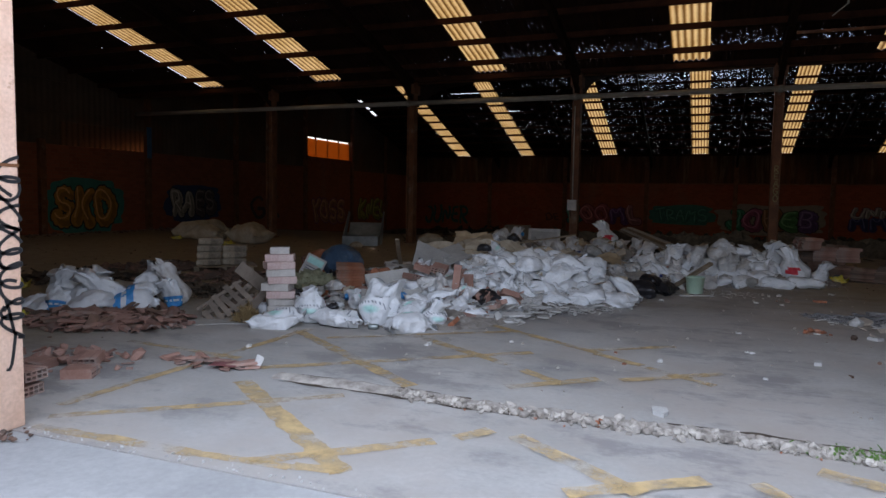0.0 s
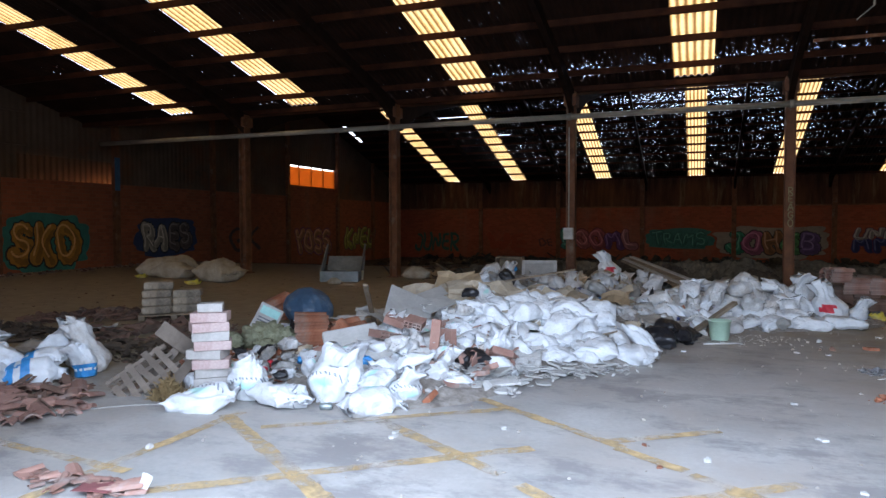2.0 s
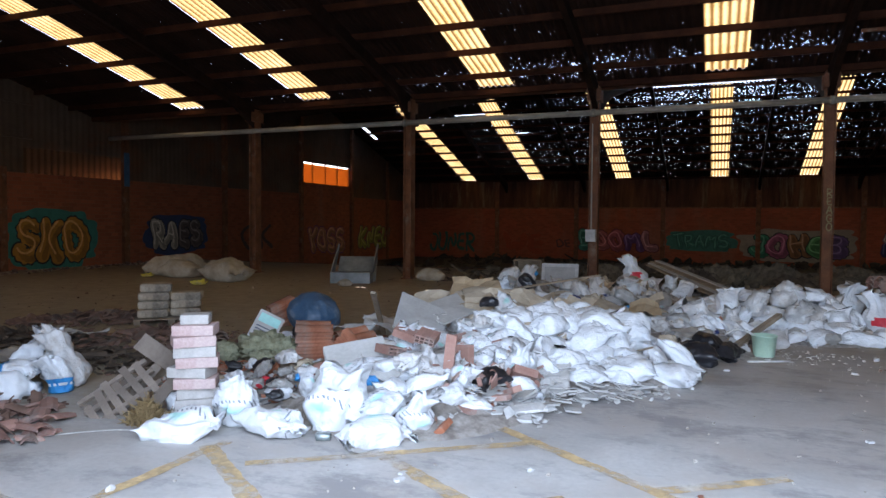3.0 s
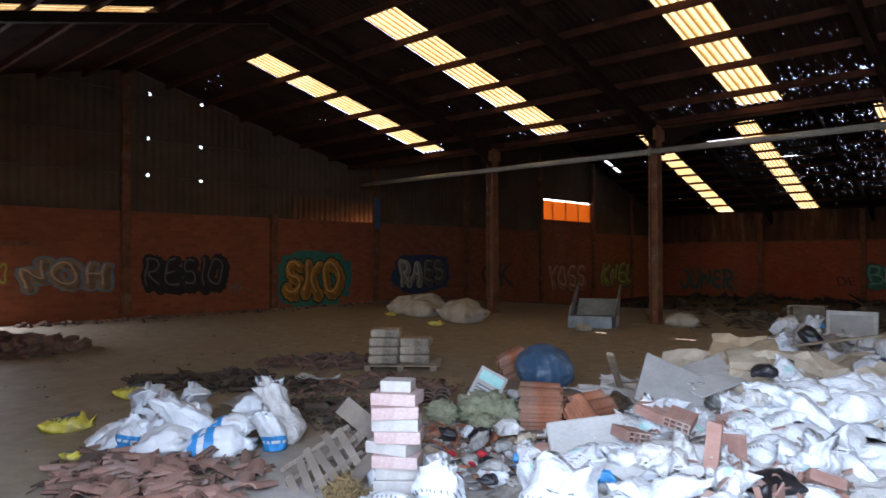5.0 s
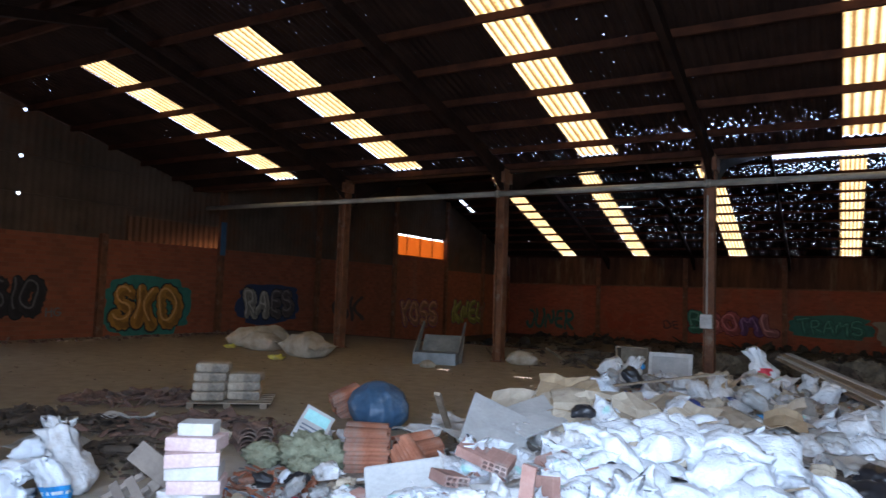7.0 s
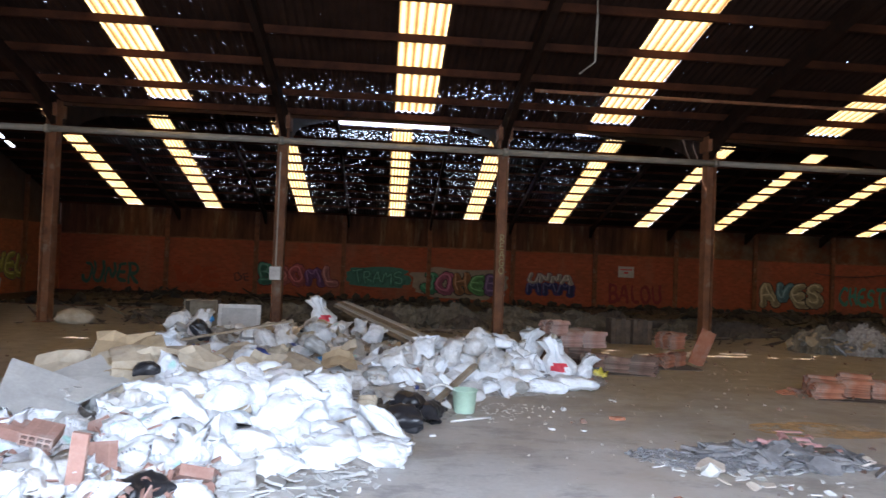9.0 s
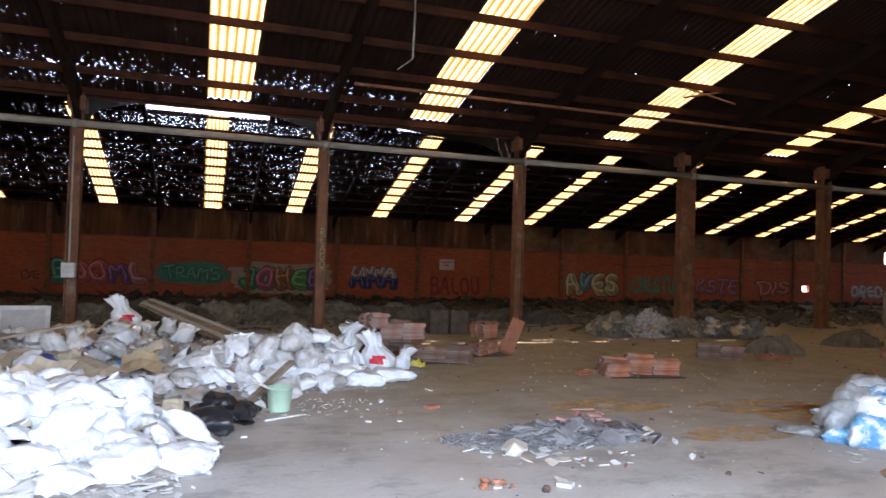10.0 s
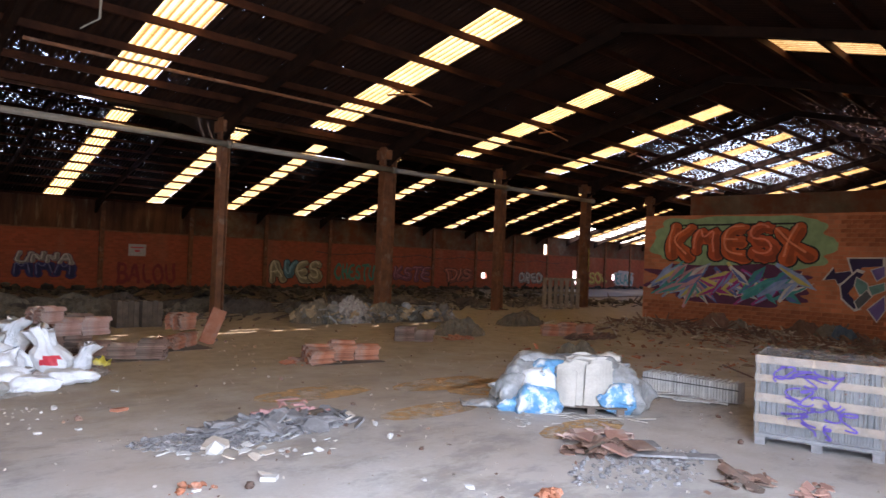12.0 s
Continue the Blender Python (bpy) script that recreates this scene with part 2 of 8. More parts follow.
def skylight_material():
    m, nt, bsdf = nodes("yellowed translucent sheet")
    out = nt.nodes["Material Output"]
    n1 = noise_tex(nt, 16.0, 6, 0.75, where="World")
    n2 = noise_tex(nt, 1.1, 3, 0.6, where="World")
    col = mix(nt, ramp(nt, n2, [(0.4, (0, 0, 0)), (0.75, (0.7, 0.7, 0.7))]), ramp(nt, n1, [(0.34, (0.13, 0.065, 0.016)), (0.62, (0.40, 0.27, 0.10))]), (0.52, 0.39, 0.19))
    geo = nt.nodes.new("ShaderNodeNewGeometry")
    sep = nt.nodes.new("ShaderNodeSeparateXYZ")
    nt.links.new(geo.outputs["Position"], sep.inputs[0])
    # corrugation shading put into the colour: crests paler, troughs dark brown
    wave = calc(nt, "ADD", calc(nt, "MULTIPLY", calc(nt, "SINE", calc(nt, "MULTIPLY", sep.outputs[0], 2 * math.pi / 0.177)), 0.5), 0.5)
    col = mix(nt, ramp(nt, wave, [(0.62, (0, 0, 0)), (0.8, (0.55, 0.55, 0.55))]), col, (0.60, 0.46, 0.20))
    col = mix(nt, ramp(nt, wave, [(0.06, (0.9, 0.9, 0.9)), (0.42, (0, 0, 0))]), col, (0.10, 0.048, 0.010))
    tl = nt.nodes.new("ShaderNodeBsdfTranslucent")
    nt.links.new(col, tl.inputs[0])
    nt.links.new(col, bsdf.inputs["Base Color"])
    bsdf.inputs["Roughness"].default_value = 0.5
    ms = nt.nodes.new("ShaderNodeMixShader")
    ms.inputs[0].default_value = 0.85
    nt.links.new(bsdf.outputs[0], ms.inputs[1])
    nt.links.new(tl.outputs[0], ms.inputs[2])
    nt.links.new(ms.outputs[0], out.inputs[0])
    return m


M_SKYLIGHT = skylight_material()


def paint(name, colour, rough=0.6, worn=0.0, where="World", scale=5.0):
    """Paint on a wall or floor: its colour, mottled; worn shows what lies under it."""
    m, nt, bsdf = nodes(name)
    n1 = noise_tex(nt, scale, 5, 0.65, where=where)
    nt.links.new(ramp(nt, n1, [(0.3, tuple(c * 0.68 for c in colour)), (0.65, colour)]), bsdf.inputs["Base Color"])
    bsdf.inputs["Roughness"].default_value = rough
    if worn:
        n2 = noise_tex(nt, 2.2, 8, 0.75, where=where)
        out = nt.nodes["Material Output"]
        tr = nt.nodes.new("ShaderNodeBsdfTransparent")
        ms = nt.nodes.new("ShaderNodeMixShader")
        nt.links.new(ramp(nt, n2, [(worn - 0.13, (0.12, 0.12, 0.12)), (worn + 0.11, (1, 1, 1))]), ms.inputs[0])
        nt.links.new(bsdf.outputs[0], ms.inputs[1])
        nt.links.new(tr.outputs[0], ms.inputs[2])
        nt.links.new(ms.outputs[0], out.inputs[0])
    return m


# ---- mesh helpers ----


def mesh_of(name, bm, material, smooth=False):
    me = bpy.data.meshes.new(name)
    bm.to_mesh(me)
    bm.free()
    for mt in material if isinstance(material, (list, tuple)) else [material]:
        me.materials.append(mt)
    if smooth:
        me.shade_smooth()
    return me


def part(name, bm, material, parent=None, label="", smooth=False, m=None):
    """One mesh object from a bmesh (or a ready mesh), under a thing or a part."""
    me = bm if isinstance(bm, bpy.types.Mesh) else mesh_of(name, bm, material, smooth)
    ob = new(name, me)
    ob.parent = parent
    if m is not None:
        ob.matrix_basis = m
    return tagged(ob, label)


def thing(name, label, category, m=None, group=""):
    ob = new(name)
    ob.empty_display_size = 0.1
    if m is not None:
        ob.matrix_basis = m
    return tagged(ob, label, category, group)


def box(bm, lo, hi, m=None, bevel=0.0):
    size = [h - l for l, h in zip(lo, hi)]
    mid = [(h + l) / 2 for l, h in zip(lo, hi)]
    mat = Matrix.Translation(mid) @ Matrix.Diagonal((*size, 1))
    if m is not None:
        mat = m @ mat
    r = bmesh.ops.create_cube(bm, size=1, matrix=mat)
    if bevel:
        edges = list({e for v in r["verts"] for e in v.link_edges})
        bmesh.ops.bevel(bm, geom=edges, offset=bevel, segments=2, affect="EDGES", profile=0.6)
    return bm


def boxes(*items, bevel=0.0):
    bm = bmesh.new()
    for it in items:
        box(bm, it[0], it[1], it[2] if len(it) > 2 else None, bevel)
    return bm


def tube(bm, a, b, r, seg=10, r2=None):
    a, b = Vector(a), Vector(b)
    d = b - a
    m = Matrix.Translation((a + b) / 2) @ d.to_track_quat("Z", "Y").to_matrix().to_4x4()
    bmesh.ops.create_cone(bm, cap_ends=True, segments=seg, radius1=r, radius2=r if r2 is None else r2, depth=d.length, matrix=m)
    return bm


def pydata(name, verts, faces, material, smooth=False):
    me = bpy.data.meshes.new(name)
    me.from_pydata([tuple(v) for v in verts], [], faces)
    for mt in material if isinstance(material, (list, tuple)) else [material]:
        me.materials.append(mt)
    if smooth:
        me.shade_smooth()
    return me


def grid_faces(nu, nv, wrap=False):
    out = []
    for j in range(nv - 1):
        for i in range(nu if wrap else nu - 1):
            k = (i + 1) % nu
            out.append((j * nu + i, j * nu + k, (j + 1) * nu + k, (j + 1) * nu + i))
    return out


def rounded(pts, times=2):
    for _ in range(times):
        out = [pts[0]]
        for (ax, ay), (bx, by) in zip(pts, pts[1:]):
            out += [(ax * 0.75 + bx * 0.25, ay * 0.75 + by * 0.25), (ax * 0.25 + bx * 0.75, ay * 0.25 + by * 0.75)]
        pts = out + [pts[-1]]
    return pts


# ---- the hall ----
X0, X1 = -22.2, 96.0
Y_FRONT, Y_RIDGE, Y_VALLEY, Y_RIDGE_FAR, Y_BACK = 2.95, 12.4, 21.25, 35.9, 49.5
Z_LOW, Y_DOCK = -0.9, 25.6
BAY = 5.5
COLS = [-14.78, -9.23, -3.8, 1.68, 7.08, 12.65, 18.15, 23.75] + [23.75 + BAY * i for i in range(1, 13)]
STRIPS = [-17.95, -12.96, -7.05, -1.1, 3.93, 9.7, 15.7, 20.9, 26.7, 31.8, 37.5, 42.8] + [42.8 + BAY * i for i in range(1, 10)]
STRIP_W = 0.99


def z_near(y):
    return 5.53 + 0.249 * (20.87 - y) if y >= Y_RIDGE else 7.64 - 0.249 * (Y_RIDGE - y)


def z_far(y):
    return 4.73 + 0.304 * (49.26 - y) if y >= Y_RIDGE_FAR else 5.45 + (8.79 - 5.45) * (y - Y_VALLEY) / (Y_RIDGE_FAR - Y_VALLEY)


def slab(name, lo, hi, material, label=""):
    ob = part(name, boxes((lo, hi)), material)
    return tagged(ob, label, kind="structure")


# floors: the hall's slab, the sunk floor behind the columns, the yard
def sheet(name, x0, x1, y0, y1, step, height, material):
    nx, ny = int((x1 - x0) / step) + 1, int((y1 - y0) / step) + 1
    xs, ys = np.linspace(x0, x1, nx), np.linspace(y0, y1, ny)
    verts = [(x, y, height(x, y)) for y in ys for x in xs]
    return tagged(new(name, pydata(name, verts, grid_faces(nx, ny), material, True)), kind="structure")


slab("floor", (X0 - 0.3, Y_FRONT, -1.2), (X1, Y_DOCK, 0.0), M_FLOOR, "grey dusty concrete floor of the hall")
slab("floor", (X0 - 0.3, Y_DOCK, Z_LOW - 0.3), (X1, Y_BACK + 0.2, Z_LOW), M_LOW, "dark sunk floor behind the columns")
slab("dock_edge", (X0, Y_DOCK, -0.14), (X1, Y_DOCK + 0.18, 0.02), M_RENDER, "low concrete kerb at the dock edge")
slab("ground", (-260, -200, -0.5), (260, Y_FRONT, -0.01), M_YARD, "pale concrete yard outside the hall")
slab("ground", (-300, -200, -1.7), (300, 300, -1.25), M_YARD)


# corrugated sheets, one mesh a slope, with the skylights left out
def corrugated(name, x0, x1, ys, zf, material, gaps=(), pitch=0.177, depth=0.026, label=""):
    """A sheet of waves along x, its rows at ys. gaps: (x0, x1, y0, y1) left open."""
    n = int((x1 - x0) / pitch * 6)
    xs = np.linspace(x0, x1, n + 1)
    zs = depth * np.sin(xs / pitch * 2 * math.pi)
    verts = [(x, y, zf(y) + dz) for y in ys for x, dz in zip(xs, zs)]
    faces = []
    for j in range(len(ys) - 1):
        ym = (ys[j] + ys[j + 1]) / 2
        for i in range(n):
            xm = (xs[i] + xs[i + 1]) / 2
            if not any(a < xm < b and c < ym < d for a, b, c, d in gaps):
                k = j * (n + 1) + i
                faces.append((k, k + 1, k + n + 2, k + n + 1))
    ob = new(name, pydata(name, verts, faces, material, True))
    return tagged(ob, label, kind="structure")


NEAR_TOP, NEAR_BOT, FAR_TOP, FAR_BOT = 13.72, 20.87, 37.47, 49.26
FRONT_STRIPS = [-15.95, -11.0, -5.6, 0.0, 4.9, 9.6, 14.4, 19.1] + [24.3 + BAY * i for i in range(13)]
gaps_near = [(x, x + STRIP_W, NEAR_TOP, NEAR_BOT) for x in STRIPS] + [(27.2, 28.5, 17.45, 17.8), (32.6, 34.3, 17.45, 17.8), (38.2, 39.8, 17.45, 17.8), (30.2, 30.6, 17.45, 17.8)]
SLITS = [(1.2, 1.9), (2.5, 3.6), (3.75, 4.9), (5.3, 5.6), (5.9, 6.9), (8.2, 8.5), (9.6, 10.2), (-9.2, -8.8), (-11.2, -10.9)]
gaps_front = [(x, x + STRIP_W, 4.6, 9.8) for x in FRONT_STRIPS]
gaps_far = [(x - 0.05, x - 0.05 + STRIP_W, FAR_TOP, FAR_BOT) for x in STRIPS] + [(-15.2, -12.3, 38.9, 39.12), (-12.0, -11.2, 41.7, 41.95), (21.2, 24.0, 38.9, 39.15), (66.0, 69.0, 41.7, FAR_BOT), (73.0, 78.0, 38.9, FAR_BOT), (83.0, 91.0, 38.9, FAR_BOT), (-3.9, 1.65, 36.36, 37.35), (8.0, 10.6, 36.8, 37.15), (-21.4, -21.15, 39.4, 41.7), (59.5, 62.5, 45.5, FAR_BOT)]
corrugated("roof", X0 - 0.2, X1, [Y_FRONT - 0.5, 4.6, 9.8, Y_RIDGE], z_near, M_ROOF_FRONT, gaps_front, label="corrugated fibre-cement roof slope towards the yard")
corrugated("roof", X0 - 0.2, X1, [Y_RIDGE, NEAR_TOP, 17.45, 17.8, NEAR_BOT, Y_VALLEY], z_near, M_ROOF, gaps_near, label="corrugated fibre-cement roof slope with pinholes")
# skylight openings on this slope are unseen, added to brighten the back wall
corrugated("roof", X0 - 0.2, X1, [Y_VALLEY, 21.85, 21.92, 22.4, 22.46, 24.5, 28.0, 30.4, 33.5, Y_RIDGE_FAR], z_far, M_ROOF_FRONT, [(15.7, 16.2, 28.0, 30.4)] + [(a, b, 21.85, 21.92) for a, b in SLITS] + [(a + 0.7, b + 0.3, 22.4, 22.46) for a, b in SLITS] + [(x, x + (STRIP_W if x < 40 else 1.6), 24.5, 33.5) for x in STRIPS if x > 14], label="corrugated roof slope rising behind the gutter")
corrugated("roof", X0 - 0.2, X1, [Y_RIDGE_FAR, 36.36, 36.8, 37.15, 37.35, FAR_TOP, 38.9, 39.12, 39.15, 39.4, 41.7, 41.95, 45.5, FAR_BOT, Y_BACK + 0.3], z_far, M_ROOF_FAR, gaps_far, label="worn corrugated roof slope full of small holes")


def skylight(x, y0, y1, zf):
    n = 34
    xs = np.linspace(x - 0.04, x + STRIP_W + 0.04, n + 1)
    ys = [y0 - 0.05, y1 + 0.05]
    verts = [(a, y, zf(min(max(y, y0), y1)) + 0.028 + 0.026 * math.sin(a / 0.177 * 2 * math.pi)) for y in ys for a in xs]
    ob = new("skylight", pydata("skylight", verts, grid_faces(n + 1, 2), M_SKYLIGHT, True))
    return tagged(ob, "yellowed translucent corrugated skylight strip in the roof", kind="structure")


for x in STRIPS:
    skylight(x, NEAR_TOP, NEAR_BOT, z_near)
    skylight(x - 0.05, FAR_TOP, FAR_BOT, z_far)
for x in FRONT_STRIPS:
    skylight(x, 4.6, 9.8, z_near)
# out-of-view skylights, added to bring light to the hall's east end
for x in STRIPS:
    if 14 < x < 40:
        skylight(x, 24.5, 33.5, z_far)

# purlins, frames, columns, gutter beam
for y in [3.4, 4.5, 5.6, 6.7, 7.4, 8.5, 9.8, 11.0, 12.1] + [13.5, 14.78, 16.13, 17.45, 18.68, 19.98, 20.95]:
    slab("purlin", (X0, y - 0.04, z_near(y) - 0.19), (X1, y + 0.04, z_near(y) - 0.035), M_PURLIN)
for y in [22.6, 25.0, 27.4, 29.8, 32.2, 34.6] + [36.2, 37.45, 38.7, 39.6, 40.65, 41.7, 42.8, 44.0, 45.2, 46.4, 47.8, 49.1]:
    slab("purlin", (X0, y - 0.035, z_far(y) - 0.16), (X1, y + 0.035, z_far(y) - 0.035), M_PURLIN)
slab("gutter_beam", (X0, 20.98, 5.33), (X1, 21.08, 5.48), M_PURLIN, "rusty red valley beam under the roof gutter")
slab("gutter", (X0, 21.1, 5.36), (X1, 21.6, 5.42), M_STEEL)


def rafter(x, ya, yb, zf, eave, h=0.28, w=0.14):
    """A haunched rafter from ya to yb under the sheets."""
    n = 14
    verts, faces = [], []
    for i in range(n + 1):
        y = ya + (yb - ya) * i / n
        t = abs(y - eave)
        hh = h + 0.42 * max(0.0, 1 - t / 2.2) ** 2
        top = zf(y) - 0.19
        for dx, z in ((-w / 2, top), (w / 2, top), (w / 2, top - hh), (-w / 2, top - hh)):
            verts.append((x + dx, y, z))
    for i in range(n):
        for k in range(4):
            a, b = i * 4 + k, i * 4 + (k + 1) % 4
            faces.append((a, b, b + 4, a + 4))
    faces += [(3, 2, 1, 0), (n * 4, n * 4 + 1, n * 4 + 2, n * 4 + 3)]
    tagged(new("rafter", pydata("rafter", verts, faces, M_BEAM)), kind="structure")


COL_W = {12.65: 0.24, 18.15: 0.17, 23.75: 0.2}
for x in COLS:
    w = COL_W.get(x, 0.12)
    bm = boxes(((x - w, 20.62, 0), (x - w + 0.02, 20.92, 5.3)), ((x + w - 0.02, 20.62, 0), (x + w, 20.92, 5.3)), ((x - w, 20.75, 0), (x + w, 20.78, 5.3)),
               ((x - w - 0.06, 20.56, 0), (x + w + 0.06, 20.98, 0.025)), ((x - w - 0.05, 20.5, 4.9), (x + w + 0.05, 21.0, 5.2)))
    tagged(part("column", bm, M_STEEL), "tall brown steel column holding the roof gutter", kind="structure")
    rafter(x, Y_FRONT + 0.2, Y_RIDGE, z_near, -9.0, 0.2)
    rafter(x, Y_RIDGE, 20.9, z_near, 20.9)
    rafter(x, 21.2, Y_RIDGE_FAR, z_far, 21.2)
    rafter(x, Y_RIDGE_FAR, Y_BACK - 0.1, z_far, Y_BACK)

bm = bmesh.new()
for a, b in zip([X0 + 1.4] + COLS[1:7], COLS[1:8]):
    tube(bm, (a, 20.45, 4.57), (b, 20.45, 4.57), 0.075, 12)
    tube(bm, (b - 0.05, 20.45, 4.57), (b + 0.05, 20.45, 4.57), 0.1, 12)
tagged(part("pipe", bm, M_PIPE, smooth=True), "long dusty grey pipe fixed along the columns", kind="structure")

# walls
slab("wall_left", (X0 - 0.3, 8.2, Z_LOW), (X0, Y_BACK, 3.25), M_BRICK_Y, "orange brick wall covered in graffiti")
slab("wall_left", (X0 - 0.3, Y_FRONT - 0.2, Z_LOW), (X0, 6.6, 3.4), M_BRICK_Y)
slab("wall_left", (X0 - 0.3, 6.6, 2.1), (X0, 8.2, 3.4), M_BRICK_Y)


def clad_y(y0, y1, z0, ztop, inset=0.1):
    n = int((y1 - y0) / 0.25 * 6)
    ys = np.linspace(y0, y1, n + 1)
    verts = []
    for lo in (True, False):
        for y in ys:
            z = z0 if lo else ztop(y)
            verts.append((X0 - inset + 0.010 * math.sin(y / 0.25 * 2 * math.pi), y, z))
    tagged(new("cladding", pydata("cladding", verts, grid_faces(n + 1, 2), M_CLAD, True)), "weathered corrugated cladding above the brick", kind="structure")


clad_y(Y_FRONT - 0.2, 18.3, 3.2, lambda y: z_near(y) - 0.012)
clad_y(18.3, Y_VALLEY, 4.1, lambda y: z_near(y) + 0.02)
# added translucent panel: the glow on the cladding is put into its colour
M_AMBER, nt, bsdf = nodes("amber cladding with painted glow")
bsdf.inputs["Base Color"].default_value = (0.15, 0.075, 0.035, 1)
tl = nt.nodes.new("ShaderNodeBsdfTranslucent")
geo = nt.nodes.new("ShaderNodeNewGeometry")
sep = nt.nodes.new("ShaderNodeSeparateXYZ")
nt.links.new(geo.outputs["Position"], sep.inputs[0])
# painted glow, brighter towards the bottom and the gutter end
glow_level = calc(nt, "SUBTRACT", calc(nt, "MULTIPLY", calc(nt, "SUBTRACT", sep.outputs[1], 17.0), 0.19), calc(nt, "SUBTRACT", sep.outputs[2], 3.2))
glow_level = calc(nt, "ADD", glow_level, calc(nt, "MULTIPLY", calc(nt, "SUBTRACT", noise_tex(nt, 1.5, 4, 0.6, (1, 1, 0.2), "World"), 0.5), 0.3))
nt.links.new(ramp(nt, glow_level, [(0.0, (0.004, 0.0015, 0.0006)), (0.45, (0.02, 0.006, 0.002)), (0.95, (0.09, 0.028, 0.008))]), tl.inputs[0])
ms = nt.nodes.new("ShaderNodeMixShader")
ms.inputs[0].default_value = 0.5
nt.links.new(bsdf.outputs[0], ms.inputs[1])
nt.links.new(tl.outputs[0], ms.inputs[2])
nt.links.new(ms.outputs[0], nt.nodes["Material Output"].inputs[0])
n = 90
ys = np.linspace(18.3, 22.36, n)
verts = [(X0 - 0.12 + 0.022 * math.sin(y / 0.25 * 2 * math.pi), y, z) for z in (3.2, 4.12) for y in ys]
tagged(new("cladding_panel", pydata("cladding_panel", verts, grid_faces(n, 2), M_AMBER, True)), "added translucent panel with painted amber glow above the brick", kind="structure")
slab("door_rail", (X0, 5.0, 2.16), (X0 + 0.1, 9.9, 2.28), M_STEEL, "steel sliding rail above the side door")
clad_y(Y_VALLEY, 22.3, 4.1, lambda y: z_far(y) + 0.02)
clad_y(22.3, 34.45, 3.2, lambda y: z_far(y) + 0.02)
clad_y(39.95, Y_BACK, 3.2, lambda y: z_far(y) + 0.02)
clad_y(34.45, 39.95, 5.05, lambda y: z_far(y) + 0.02)
slab("wall_left", (X0 - 0.3, 34.45, 3.25), (X0, 39.95, 3.85), M_BRICK_Y)
for y, m in ((12.2, M_STEEL), (17.42, M_STEEL), (22.35, M_STEEL), (28.1, M_STEEL), (34.4, M_STEEL), (40.0, M_STEEL), (45.0, M_STEEL)):
    top = 3.4 if y == 17.42 else (z_near(y) if y < Y_VALLEY else z_far(y)) - 0.1
    slab("wall_post", (X0, y - 0.12, Z_LOW if y > Y_DOCK else 0), (X0 + 0.16, y + 0.12, top), m)
slab("wall_post", (X0 + 0.163, 22.22, 3.0), (X0 + 0.17, 22.48, 4.3), M_BLUE)
for z in (4.42, 5.56, 6.95):
    slab("girt", (X0 - 0.08, Y_FRONT, z - 0.03), (X0 + 0.0, 18.6 if z < 6 else 16.6, z + 0.03), M_CLAD)
# slatted window high in the wall
M_SLAT, nt, bsdf = nodes("amber louvre")
tl = nt.nodes.new("ShaderNodeBsdfTranslucent")
tl.inputs[0].default_value = (0.62, 0.27, 0.07, 1)
ms = nt.nodes.new("ShaderNodeMixShader")
ms.inputs[0].default_value = 0.85
bsdf.inputs["Base Color"].default_value = (0.5, 0.22, 0.06, 1)
nt.links.new(bsdf.outputs[0], ms.inputs[1])
nt.links.new(tl.outputs[0], ms.inputs[2])
nt.links.new(ms.outputs[0], nt.nodes["Material Output"].inputs[0])
win = thing("window_1", "wide louvred window with amber slats high in the brick wall", "window", pose(X0 - 0.14, 34.45, 3.85))
tagged(win, kind="structure")
bm = bmesh.new()
for i in range(17):
    z = 0.06 + i * 0.063
    box(bm, (-0.006, 0.05, -0.036), (0.0, 5.45, 0.036), Matrix.Translation((0.05, 0, z)) @ Matrix.Rotation(radians(24), 4, "Y"))
part("slats", bm, M_SLAT, win, "amber translucent louvre slats")
bm = boxes(((-0.05, 0, 0), (0.12, 0.05, 1.2)), ((-0.05, 5.45, 0), (0.12, 5.5, 1.2)), ((-0.05, 0, 0), (0.12, 5.5, 0.04)), *[((-0.03, 1.36 * i, 0), (0.06, 1.36 * i + 0.03, 1.2)) for i in (1, 2, 3)])
part("window_frame", bm, M_STEEL, win)

edges = [X0 - 0.3, 48.4, 49.2, 63.8, 65.1, 72.0, 73.0, X1]
holes = [None, (0.1, 0.65), None, (-0.45, 1.1), None, (0.1, 0.8), None]
for a, b, hole in zip(edges, edges[1:], holes):
    for lo, hi in (((Z_LOW - 0.3, 2.75),) if hole is None else ((Z_LOW - 0.3, hole[0]), (hole[1], 2.75))):
        slab("wall_back", (a, Y_BACK, lo), (b, Y_BACK + 0.3, hi), M_BRICK_X, "orange brick back wall covered in graffiti")
slab("wall_back", (X0 - 0.3, Y_BACK + 0.02, 2.75), (18.9, Y_BACK + 0.3, 4.75), M_STREAK, "rust-streaked sheeting above the back wall's brick")
slab("wall_back", (18.9, Y_BACK + 0.04, 2.75), (58.3, Y_BACK + 0.3, 4.75), M_RENDER, "stained render band above the back wall's brick")
slab("wall_back", (59.2, Y_BACK + 0.04, 2.75), (X1, Y_BACK + 0.3, 4.75), M_RENDER, "stained render band above the back wall's brick")
slab("wall_back", (58.3, Y_BACK + 0.04, 3.9), (59.2, Y_BACK + 0.3, 4.75), M_RENDER)
bx = -15.5
while bx < X1 - 4:
    slab("wall_post", (bx - 0.14, Y_BACK - 0.12, Z_LOW), (bx + 0.14, Y_BACK, z_far(Y_BACK) - 0.05), M_STEEL)
    bx += 5.72
